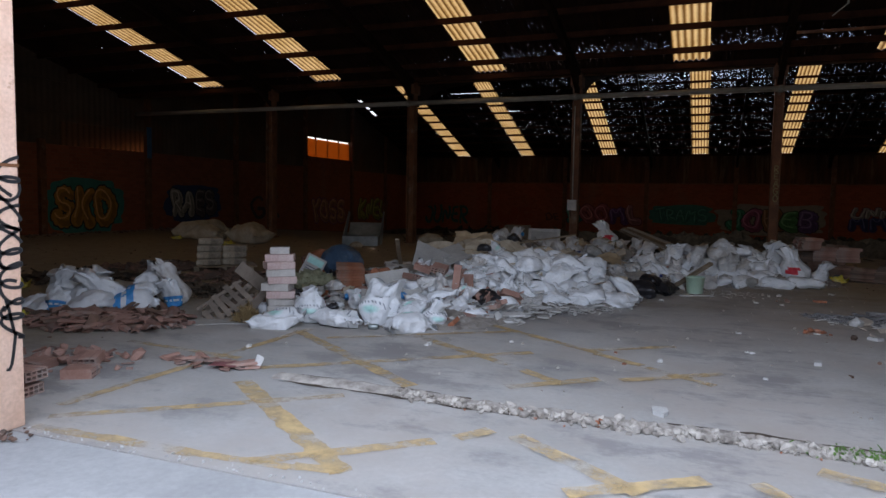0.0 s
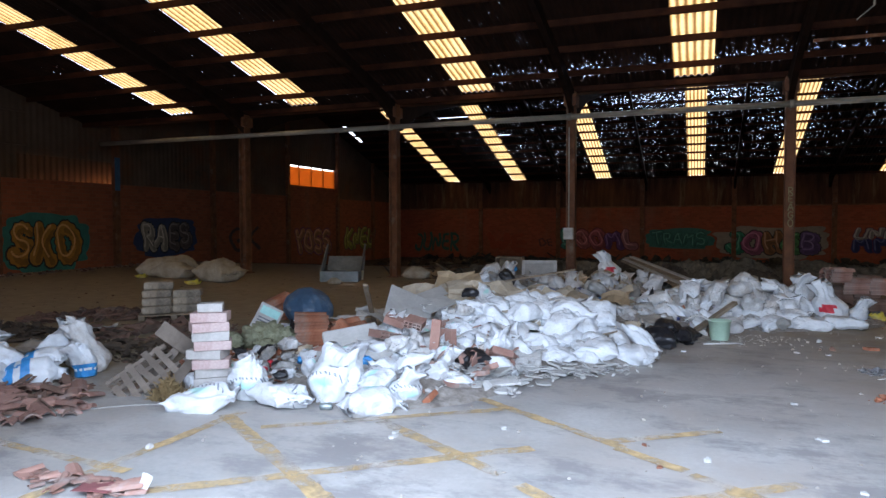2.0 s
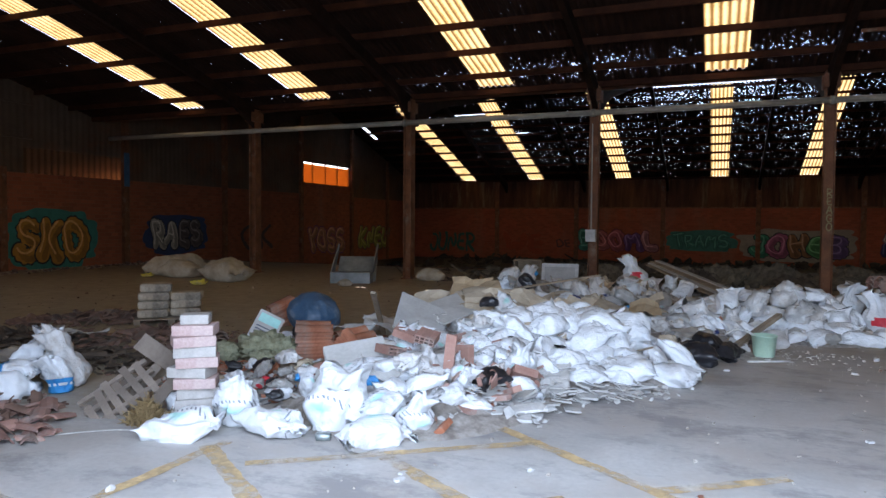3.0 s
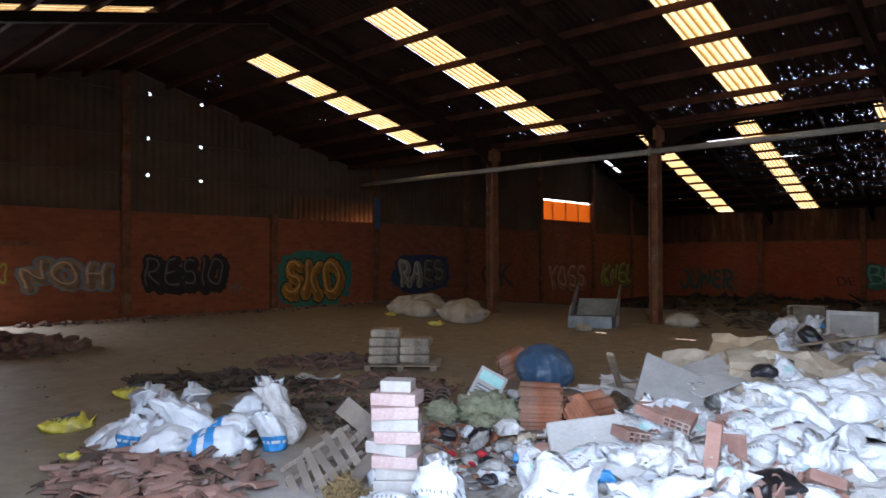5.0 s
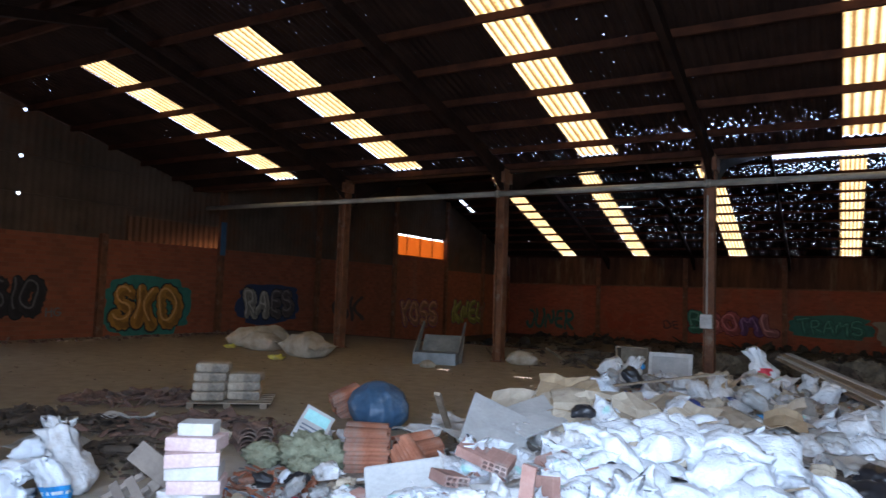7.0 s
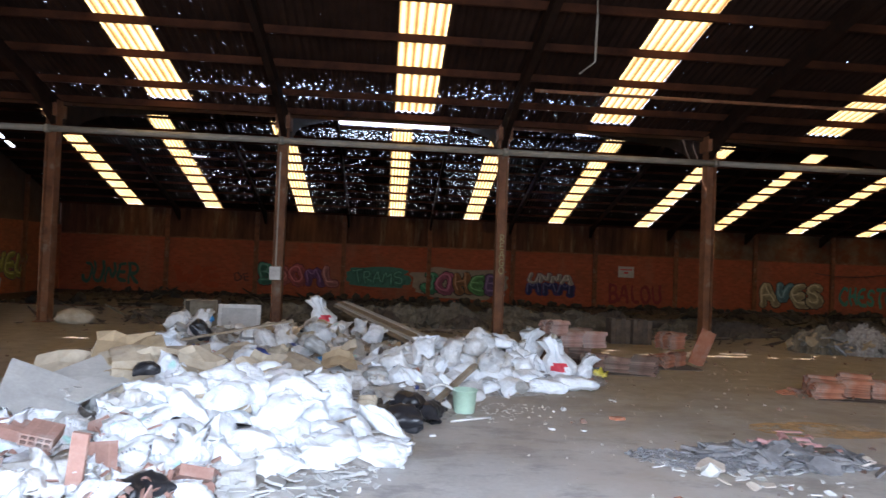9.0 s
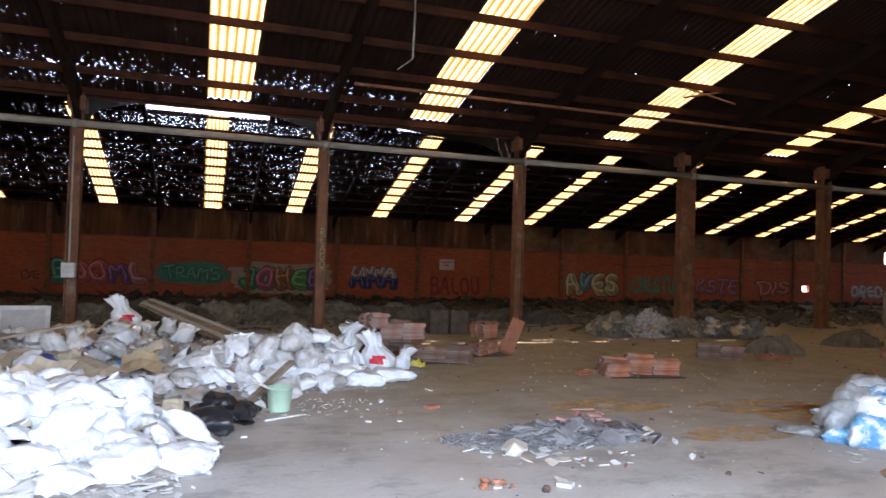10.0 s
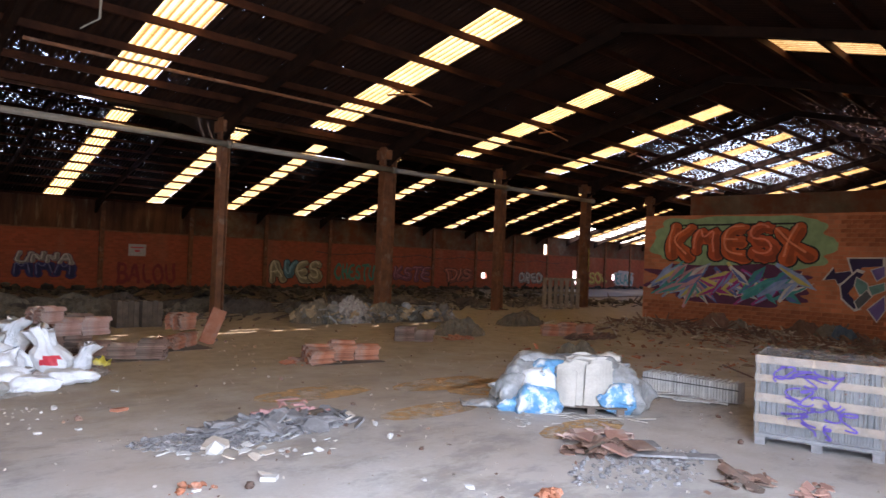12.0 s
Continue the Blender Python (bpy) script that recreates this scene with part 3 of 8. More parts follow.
slab("wall_ledge", (X0, Y_BACK - 0.03, 2.72), (X1, Y_BACK, 2.8), M_STEEL)
slab("wall_right", (X1, Y_FRONT - 0.2, Z_LOW - 0.3), (X1 + 0.3, Y_BACK + 0.3, 9.2), M_BRICK_Y)

# front wall with the wide gateway the camera comes in by
slab("wall_front", (X0 - 0.3, Y_FRONT - 0.2, -0.5), (-4.31, Y_FRONT, 5.3), M_BRICK_X)
slab("wall_front", (3.8, Y_FRONT - 0.2, -0.5), (X1, Y_FRONT, 5.3), M_BRICK_X)
slab("wall_front", (-4.31, Y_FRONT - 0.2, 4.6), (3.8, Y_FRONT, 5.3), M_BRICK_X)

# the cross wall with the big murals
slab("wall_cross", (21.8, Y_FRONT, 0), (22.1, 16.8, 3.72), M_BRICK_M, "brick partition wall covered with large murals")
slab("wall_cross_top", (22.05, Y_FRONT, 3.72), (22.3, 15.2, 4.4), M_RENDER, "grey rendered band set back on top of the partition wall")

# ---- yellow floor lines, the sliding-gate rail, the gate post ----
M_YELLOW = paint("worn yellow floor paint", (0.70, 0.49, 0.24), 0.8, worn=0.515)
LINES = [((-3.99, 3.05), (-2.71, 3.09), 0.09), ((-2.71, 3.09), (-2.1, 3.13), 0.07), ((-4.07, 3.22), (-2.51, 4.45), 0.09), ((-3.46, 4.47), (-1.8, 3.18), 0.13), ((-2.36, 3.11), (-1.52, 3.83), 0.10), ((-2.1, 3.15), (-1.8, 3.2), 0.08),
         ((-4.22, 3.42), (-4.15, 6.56), 0.09), ((-5.44, 5.23), (-3.97, 5.09), 0.08), ((-3.64, 4.84), (-1.55, 6.47), 0.10), ((-4.23, 6.42), (-2.15, 4.88), 0.11), ((-3.72, 6.21), (-1.94, 7.46), 0.09), ((-2.88, 6.7), (-1.62, 5.88), 0.10),
         ((-2.34, 7.68), (-0.93, 6.7), 0.09), ((-1.03, 6.82), (-0.26, 7.36), 0.09), ((-0.97, 6.68), (-0.5, 6.35), 0.09), ((-1.47, 5.75), (-1.03, 5.43), 0.10), ((-1.44, 5.16), (-0.79, 5.72), 0.11), ((-0.62, 5.75), (0.19, 6.35), 0.10),
         ((-0.46, 6.3), (0.11, 5.89), 0.09), ((-1.4, 3.91), (-1.25, 4.14), 0.10), ((-1.08, 4.1), (-0.26, 3.52), 0.11), ((-0.62, 3.38), (0.05, 3.84), 0.10), ((0.64, 4.22), (0.98, 4.09), 0.12), ((0.3, 3.9), (0.9, 3.2), 0.10)]
for k, ((xa, ya), (xb, yb), w) in enumerate(LINES):
    zl = 0.003 + 0.0006 * k
    a, d = Vector((xa, ya, zl)), Vector((xb - xa, yb - ya, 0))
    n = Vector((-d.y, d.x, 0)).normalized() * w * 0.58
    steps = max(3, int(d.length / 0.05))
    vs = []
    for i in range(steps + 1):
        c = a + d * (i / steps)
        vs += [c - n * (1 + 0.35 * noise.noise(c * 9)), c + n * (1 + 0.35 * noise.noise(c * 9 + Vector((5, 0, 0))))]
    tagged(new("floor_marking", pydata("floor_marking", vs, [(2 * i, 2 * i + 2, 2 * i + 3, 2 * i + 1) for i in range(steps)], M_YELLOW)), "worn yellow painted line on the concrete", kind="structure")
M_OCHRE = paint("ochre stain", (0.70, 0.42, 0.18), 0.9, worn=0.50)
for x, y, a, b in ((4.0, 11.4, 0.9, 0.4), (4.6, 9.8, 0.8, 0.3), (6.0, 11.0, 1.0, 0.4), (6.6, 10.4, 1.1, 0.5), (5.4, 8.2, 0.7, 0.3)):
    vs = [(x + a * math.cos(t * 0.52), y + b * math.sin(t * 0.52), 0.004) for t in range(12)]
    tagged(new("floor_stain", pydata("floor_stain", vs, [tuple(range(12))], M_OCHRE)), kind="structure")

M_GROUT = surface("broken grout", (0.18, 0.15, 0.13), (0.66, 0.60, 0.54), 9, 0.95, 70, 0.8)
M_RUBBLE = surface("grey rubble", (0.24, 0.20, 0.17), (0.72, 0.66, 0.59), 7, 0.95, 60, 0.6, spread=0.35)
M_PINKTILE = surface("dusty pink roof tile", (0.34, 0.17, 0.13), (0.52, 0.30, 0.24), 5, 0.9, 50, 0.5, spread=0.35, dirt=(0.38, 0.33, 0.3), dirt_scale=3)
M_DARKBROWN = surface("dark brown wood, litter and painted shadow", (0.05, 0.035, 0.025), (0.14, 0.10, 0.07), 5, 0.9, 50, 0.5, spread=0.3)
M_DULLFILM = surface("dusty dull plastic", (0.10, 0.092, 0.08), (0.30, 0.28, 0.25), 5, 0.55, 22, 0.8, spread=0.3, dirt=(0.07, 0.055, 0.04), dirt_scale=2.5)
M_DULLBROWN = surface("dusty brown litter", (0.09, 0.07, 0.045), (0.24, 0.19, 0.13), 5, 0.9, 22, 0.6, spread=0.4)
M_DARKLITTER = surface("blackish brown litter", (0.018, 0.016, 0.013), (0.075, 0.066, 0.052), 5, 0.8, 22, 0.6, spread=0.5)
M_BAGFILM = surface("creased translucent film", (0.34, 0.36, 0.37), (0.62, 0.64, 0.65), 6, 0.3, 25, 0.7, spread=0.15, dirt=(0.25, 0.22, 0.19), dirt_scale=3)
M_TERRA = surface("terracotta", (0.36, 0.115, 0.055), (0.58, 0.23, 0.13), 6, 0.9, 50, 0.5, spread=0.4, dirt=(0.3, 0.24, 0.2), dirt_scale=3)
M_TERRA_DULL = surface("dusty terracotta", (0.16, 0.09, 0.065), (0.34, 0.2, 0.15), 5, 0.95, 50, 0.5, spread=0.5, dirt=(0.2, 0.17, 0.14), dirt_scale=2)
M_PLASTER = surface("white plaster scraps", (0.5, 0.49, 0.47), (0.8, 0.79, 0.77), 6, 0.85, 50, 0.4, spread=0.25)
M_WOOD = surface("grey weathered wood", (0.20, 0.15, 0.10), (0.42, 0.33, 0.24), 5, 0.9, 60, 0.5, spread=0.3)


def see_through(m, least, most):
    """Lets light through a thin film, unevenly."""
    nt = m.node_tree
    tr, ms = nt.nodes.new("ShaderNodeBsdfTransparent"), nt.nodes.new("ShaderNodeMixShader")
    nt.links.new(ramp(nt, noise_tex(nt, 5, 5, 0.7), [(0.35, (least,) * 3), (0.7, (most,) * 3)]), ms.inputs[0])
    nt.links.new(nt.nodes["Principled BSDF"].outputs[0], ms.inputs[1])
    nt.links.new(tr.outputs[0], ms.inputs[2])
    nt.links.new(ms.outputs[0], nt.nodes["Material Output"].inputs[0])


see_through(M_BAGFILM, 0.15, 0.6)
M_CARD = surface("brown cardboard", (0.30, 0.21, 0.12), (0.50, 0.37, 0.23), 4, 0.9, 40, 0.3, spread=0.2)
M_SLATE = surface("grey tile shards", (0.18, 0.175, 0.18), (0.40, 0.39, 0.395), 6, 0.9, 50, 0.5, spread=0.5)


def sack_material(name, dark, light, dirt, amount, printed=None):
    """Creased woven plastic; printed: None, "flat" (lying sacks) or "tall": a teal patch with dark bars round it."""
    m, nt, bsdf = nodes(name)
    n1 = noise_tex(nt, 3.5, 6, 0.65)
    col = ramp(nt, n1, [(0.3, dark), (0.7, light)])
    n3 = noise_tex(nt, 4.5, 6, 0.7)
    col = mix(nt, ramp(nt, n3, [(amount, (0, 0, 0)), (amount + 0.2, (0.8, 0.8, 0.8))]), col, dirt)
    if printed:
        tc = nt.nodes.new("ShaderNodeTexCoord")
        sep = nt.nodes.new("ShaderNodeSeparateXYZ")
        nt.links.new(tc.outputs["Object"], sep.inputs[0])
        u, v = sep.outputs[0], sep.outputs[1 if printed == "flat" else 2]
        if printed == "tall":
            v = calc(nt, "SUBTRACT", v, 0.19)
        uu, vv = calc(nt, "DIVIDE", u, 0.13), calc(nt, "DIVIDE", v, 0.06)
        r = calc(nt, "ADD", calc(nt, "ADD", calc(nt, "MULTIPLY", uu, uu), calc(nt, "MULTIPLY", vv, vv)), calc(nt, "MULTIPLY", n1, 1.6))
        teal = ramp(nt, calc(nt, "MULTIPLY", r, 0.5), [(0.42, (1, 1, 1)), (0.82, (0, 0, 0))])
        col = mix(nt, calc(nt, "MULTIPLY", teal, 0.8), col, (0.34, 0.70, 0.64))
        arc = calc(nt, "MULTIPLY", calc(nt, "GREATER_THAN", r, 2.3), calc(nt, "LESS_THAN", r, 3.6))
        bars = calc(nt, "GREATER_THAN", calc(nt, "SINE", calc(nt, "MULTIPLY", calc(nt, "ADD", u, calc(nt, "MULTIPLY", v, 0.4)), 150.0)), 0.35)
        ink = calc(nt, "MULTIPLY", calc(nt, "MULTIPLY", arc, bars), calc(nt, "GREATER_THAN", v, 0.0))
        if printed == "tall":
            sy = calc(nt, "LESS_THAN", sep.outputs[1], 0.02)
            ink = calc(nt, "MULTIPLY", ink, sy)
        col = mix(nt, calc(nt, "MULTIPLY", ink, 0.8), col, (0.10, 0.12, 0.15))
    nt.links.new(col, bsdf.inputs["Base Color"])
    bsdf.inputs["Roughness"].default_value = 0.6
    c1 = calc(nt, "ABSOLUTE", calc(nt, "SUBTRACT", noise_tex(nt, 5.5, 2, 0.5, (1.0, 1.6, 1.6)), 0.5))
    c2 = calc(nt, "ABSOLUTE", calc(nt, "SUBTRACT", noise_tex(nt, 15, 3, 0.6, (1.0, 1.5, 1.5)), 0.5))
    bump(nt, bsdf, calc(nt, "ADD", c1, calc(nt, "MULTIPLY", c2, 0.35)), 0.7, 0.05)
    return m


M_SACK = sack_material("white plastic weave sack", (0.58, 0.60, 0.62), (0.80, 0.82, 0.845), (0.5, 0.47, 0.42), 0.62)
M_SACK_PRINT = sack_material("printed white sack", (0.58, 0.60, 0.62), (0.80, 0.82, 0.845), (0.5, 0.47, 0.42), 0.62, "flat")
M_SACK_PRINT_TALL = sack_material("printed white standing sack", (0.58, 0.60, 0.62), (0.80, 0.82, 0.845), (0.5, 0.47, 0.42), 0.62, "tall")
M_SACK_GREY = sack_material("dusty white sack", (0.42, 0.41, 0.40), (0.74, 0.73, 0.72), (0.36, 0.3, 0.25), 0.5)
M_SACK_TAN = surface("dirty tan sack", (0.36, 0.28, 0.18), (0.62, 0.54, 0.42), 3, 0.8, 40, 0.4, spread=0.2)
M_TEAL = surface("teal print", (0.25, 0.55, 0.52), (0.4, 0.72, 0.68), 8, 0.6)
M_INK = surface("dark print", (0.06, 0.07, 0.10), (0.14, 0.15, 0.18), 8, 0.6)
M_BLUEPRINT = surface("bright blue print", (0.02, 0.22, 0.55), (0.04, 0.36, 0.75), 5, 0.45)
M_RED = surface("red print", (0.55, 0.02, 0.04), (0.75, 0.05, 0.07), 5, 0.5)
M_YELBAG = surface("yellow plastic", (0.55, 0.45, 0.04), (0.85, 0.72, 0.10), 6, 0.5, dirt=(0.4, 0.33, 0.2), dirt_scale=4)
M_BLACKBAG = surface("black plastic", (0.008, 0.008, 0.01), (0.03, 0.03, 0.035), 6, 0.35, relief=0.4)
M_BLUEBAG = surface("dark blue plastic bag", (0.03, 0.075, 0.14), (0.07, 0.14, 0.23), 3, 0.45, 25, 0.4, dirt=(0.2, 0.22, 0.24), dirt_scale=3, dirt_amount=(0.55, 0.8))
M_WOOL = surface("dirty green mineral wool", (0.17, 0.17, 0.10), (0.40, 0.40, 0.27), 14, 1.0, 60, 1.0)
M_BRUSH = surface("dry brown straw", (0.16, 0.10, 0.04), (0.36, 0.25, 0.12), 20, 1.0)
M_GREENPL = surface("pale green plastic", (0.40, 0.58, 0.44), (0.50, 0.68, 0.54), 5, 0.4, relief=0.05)
M_BOARD = surface("grey board", (0.40, 0.39, 0.37), (0.56, 0.55, 0.53), 3, 0.85, 30, 0.2, spread=0.15)
M_PINKBOX = surface("pink printed carton", (0.44, 0.27, 0.25), (0.58, 0.46, 0.43), 5, 0.7, 40, 0.2)
M_WHITEBOX = surface("pale dusty carton", (0.36, 0.335, 0.31), (0.55, 0.52, 0.49), 4, 0.75, 40, 0.2)
M_FILM = surface("cloudy grey plastic film", (0.26, 0.25, 0.23), (0.48, 0.465, 0.44), 5, 0.3, 25, 0.5, spread=0.1)
M_GREEN = surface("weed leaves", (0.05, 0.12, 0.02), (0.12, 0.25, 0.05), 10, 0.8)


def clod(rng, size, rough=0.35, flat=1.0, sub=1):
    """Vertices and faces of one broken lump."""
    bm = bmesh.new()
    bmesh.ops.create_icosphere(bm, subdivisions=sub, radius=1.0)
    vs = [v.co * (1 + rng.uniform(-rough, rough)) for v in bm.verts]
    fs = [tuple(v.index for v in f.verts) for f in bm.faces]
    bm.free()
    return [Vector((v.x * size[0], v.y * size[1], v.z * size[2] * flat)) for v in vs], fs


CLODS = [clod(random.Random(i), (1, 1, 1), 0.3) for i in range(12)]


def plate(rng):
    """A flat angular shard with 4 to 6 corners, a unit across."""
    n = rng.randint(4, 6)
    a0 = rng.random() * 6.28
    ring = [(math.cos(a0 + 6.283 * (i + rng.uniform(-0.3, 0.3)) / n) * rng.uniform(0.6, 1), math.sin(a0 + 6.283 * (i + rng.uniform(-0.3, 0.3)) / n) * rng.uniform(0.6, 1)) for i in range(n)]
    vs = [Vector((x, y, -0.5)) for x, y in ring] + [Vector((x, y, 0.5)) for x, y in ring]
    fs = [tuple(range(n - 1, -1, -1)), tuple(range(n, 2 * n))] + [(i, (i + 1) % n, n + (i + 1) % n, n + i) for i in range(n)]
    return vs, fs


def arc_tile(rng):
    """A curved roof-tile shard, a unit long."""
    n, span, ln = 5, rng.uniform(1.2, 2.8), rng.uniform(0.5, 1.0)
    vs, t = [], 0.07
    for rad in (0.42, 0.42 - t):
        for y in (-ln / 2, ln / 2):
            for i in range(n):
                a = math.pi / 2 + span * (i / (n - 1) - 0.5)
                vs.append(Vector((rad * math.cos(a), y + rng.uniform(-0.06, 0.06), rad * math.sin(a) - 0.3)))
    fs = []
    for i in range(n - 1):
        fs += [(i, i + 1, n + i + 1, n + i), (2 * n + i, 3 * n + i, 3 * n + i + 1, 2 * n + i + 1), (i, 2 * n + i, 2 * n + i + 1, i + 1), (n + i, n + i + 1, 3 * n + i + 1, 3 * n + i)]
    fs += [(0, n, 3 * n, 2 * n), (n - 1, 3 * n - 1, 4 * n - 1, 2 * n - 1)]
    return vs, fs


def scatter(name, label, material, count, place, size, shapes, seed, kind="stuff", thick=0.12, tilt=0.35, category="debris"):
    """Many loose pieces in one mesh. place(rng) gives x, y, z; size: smallest and largest half-width."""
    rng = random.Random(seed)
    verts, faces = [], []
    for _ in range(count):
        spot = place(rng)
        if spot is None:
            continue
        s = size[0] + (size[1] - size[0]) * rng.random() ** 2
        shape = rng.choice(shapes)
        if shape == "clod":
            vs, fs = CLODS[rng.randrange(12)]
            sc = (s, s * rng.uniform(0.6, 1), s * rng.uniform(0.45, 0.8))
            lift = sc[2] * 0.6
        elif shape == "plate":
            vs, fs = plate(rng)
            sc = (s, s * rng.uniform(0.5, 1), max(0.006, s * thick))
            lift = sc[2] / 2
        elif shape == "stick":
            vs, fs = plate(rng)
            sc = (s * 4, s * 0.35, s * 0.2)
            lift = sc[2] / 2
        elif shape == "brick":
            vs = [Vector((x, y, z)) for z in (-0.5, 0.5) for x, y in ((-1, -0.5), (1, -0.5), (1, 0.5), (-1, 0.5))]
            fs = [(3, 2, 1, 0), (4, 5, 6, 7), (0, 1, 5, 4), (1, 2, 6, 5), (2, 3, 7, 6), (3, 0, 4, 7)]
            sc = (s, s, s * 0.6)
            lift = s * 0.3
        else:
            vs, fs = arc_tile(rng)
            sc = (s, s * 2, s)
            lift = s * 0.25
        m = pose(spot[0], spot[1], spot[2] + lift, rng.gauss(0, tilt) * 57, rng.gauss(0, tilt) * 57, rng.uniform(0, 360)) @ Matrix.Diagonal((*sc, 1))
        k = len(verts)
        verts += [m @ v for v in vs]
        faces += [tuple(k + i for i in f) for f in fs]
    ob = new(name, pydata(name, verts, faces, material))
    return tagged(ob, label, category, kind=kind)


# broken grout channel of the old gate rail
def rail_edge(x):
    return 4.66 + 0.07 * min(1.0, max(0.0, -x - 1.5)) + 0.03 * noise.noise(Vector((x * 1.7, 0, 0))) - 0.02 * max(0, x)


verts = []
N = 260
for j, (dy, dz) in enumerate(((-0.11, 0.001), (-0.07, 0.02), (-0.01, 0.034), (0.05, 0.022), (0.10, 0.001))):
    for i in range(N):
        x = -3.3 + 9.25 * i / (N - 1)
        r = noise.noise(Vector((x * 9, j * 3.1, 2)))
        verts.append((x, rail_edge(x) + dy * (1 + 0.35 * noise.noise(Vector((x * 3, j, 5)))) + 0.012 * r, max(0.001, dz * (1 + 0.8 * r) * (0.35 if x > -2.4 and j < 3 else 1))))
tagged(new("gate_channel", pydata("gate_channel", verts, grid_faces(N, 5), M_GROUT, True)), "raised broken grout line of an old gate rail", kind="structure")
# dark strips: floor joint on the right, painted shadow along the left grout
for side, xa, xb in ((0.12, -0.2, 5.9), (-0.13, -3.2, -1.2), (0.10, -3.2, -1.6)):
    vs = []
    for i in range(160):
        x = xa + (xb - xa) * i / 159
        c = rail_edge(x) + side + 0.02 * noise.noise(Vector((x * 6, side, 0)))
        wd = max(0.004, 0.014 + 0.03 * noise.noise(Vector((x * 4, side, 9))))
        vs += [(x, c - wd, 0.0035), (x, c + wd, 0.0035)]
    tagged(new("floor_joint", pydata("floor_joint", vs, [(2 * i, 2 * i + 2, 2 * i + 3, 2 * i + 1) for i in range(159)], M_DARKBROWN)), kind="structure")
scatter("rubble_line", "crumbled stones lying along the broken grout line", M_RUBBLE, 2600, lambda r: ((lambda x: (x, rail_edge(x) - 0.075 + r.gauss(0, 0.045), 0.01 * r.random()))(-2.2 + 7.5 * r.random() ** 0.8)), (0.008, 0.045), ["clod", "clod", "plate"], 3, thick=0.5)
scatter("rubble_line", "small stones and a red brick bit in the rubble line", M_TERRA, 40, lambda r: ((lambda x: (x, rail_edge(x) - 0.1 + r.gauss(0, 0.05), 0.0))(r.uniform(-2, 3))), (0.01, 0.035), ["clod"], 4)
scatter("threshold_chips", "chipped edge of the old doorstep", M_PLASTER, 90, lambda r: (r.uniform(-4.0, -1.0), 2.99 + r.gauss(0, 0.03), 0.0), (0.004, 0.016), ["clod", "plate"], 5)
scatter("weeds", "small green weeds growing from the rail channel", M_GREEN, 260, lambda r: (1.0 + r.gauss(0, 0.16), 4.56 + r.gauss(0, 0.05), r.random() * 0.06), (0.008, 0.02), ["plate"], 6, tilt=1.2, category="weeds")

post = thing("gate_post", "peach painted square gate post with black graffiti tags", "post", pose(-4.18, 2.95, 0))
part("shaft", boxes(((-0.13, -0.09, 0), (0.13, 0.09, 4.6)), bevel=0.012), M_POST, post)
part("band", boxes(((-0.135, -0.095, 1.66), (0.135, 0.095, 1.68))), M_STEEL, post)
scatter("post_foot", "rusty crumbled foot of the gate post", M_TERRA_DULL, 40, lambda r: (-4.03 + r.gauss(0, 0.1), 2.86 + r.gauss(0, 0.05), 0), (0.01, 0.035), ["clod"], 8)
M_BLACK = paint("black spray paint", (0.02, 0.02, 0.022), 0.6)


def stroke(name, pts, width, material, parent=None, m=None, closed=False):
    """A ribbon of paint along pts, flat in the xz plane, facing -y."""
    verts, faces = [], []
    n = len(pts)
    for i, p in enumerate(pts):
        a, b = Vector(pts[max(0, i - 1)]), Vector(pts[min(n - 1, i + 1)])
        d = (b - a).normalized()
        s = Vector((-d.y, d.x)) * width / 2
        verts += [(p[0] + s.x, 0, p[1] + s.y), (p[0] - s.x, 0, p[1] - s.y)]
    faces = [(2 * i, 2 * i + 1, 2 * i + 3, 2 * i + 2) for i in range(n - 1)]
    ob = new(name, pydata(name, verts, faces, material))
    ob.parent = parent
    if m is not None:
        ob.matrix_basis = m
    return ob


def curl(rng, x, z, w, h, n=26):
    """A looping handwriting stroke inside a box."""
    a, b, c = rng.uniform(0, 6), rng.uniform(1.2, 2.2), rng.uniform(0, 6)
    return [(x + w * (0.5 * math.sin(a + t * 6.3 / n * b)), z + h * (t / n - 0.5) + 0.22 * h * math.cos(c + t * 9.5 / n)) for t in range(n)]


rng = random.Random(12)
for i in range(7):
    stroke("graffiti_tag", curl(rng, 0.02, 1.6 - 0.15 * i, 0.15, 0.19), 0.022, M_BLACK, post, pose(0.1335, 0, 0, 0, 0, 90))
stroke("graffiti_tag", [(-0.02 + 0.06 * math.sin(t * 0.3), 0.78 - 0.035 * t + 0.05 * math.cos(t)) for t in range(12)], 0.022, M_BLACK, post, pose(0.1335, 0, 0, 0, 0, 90))

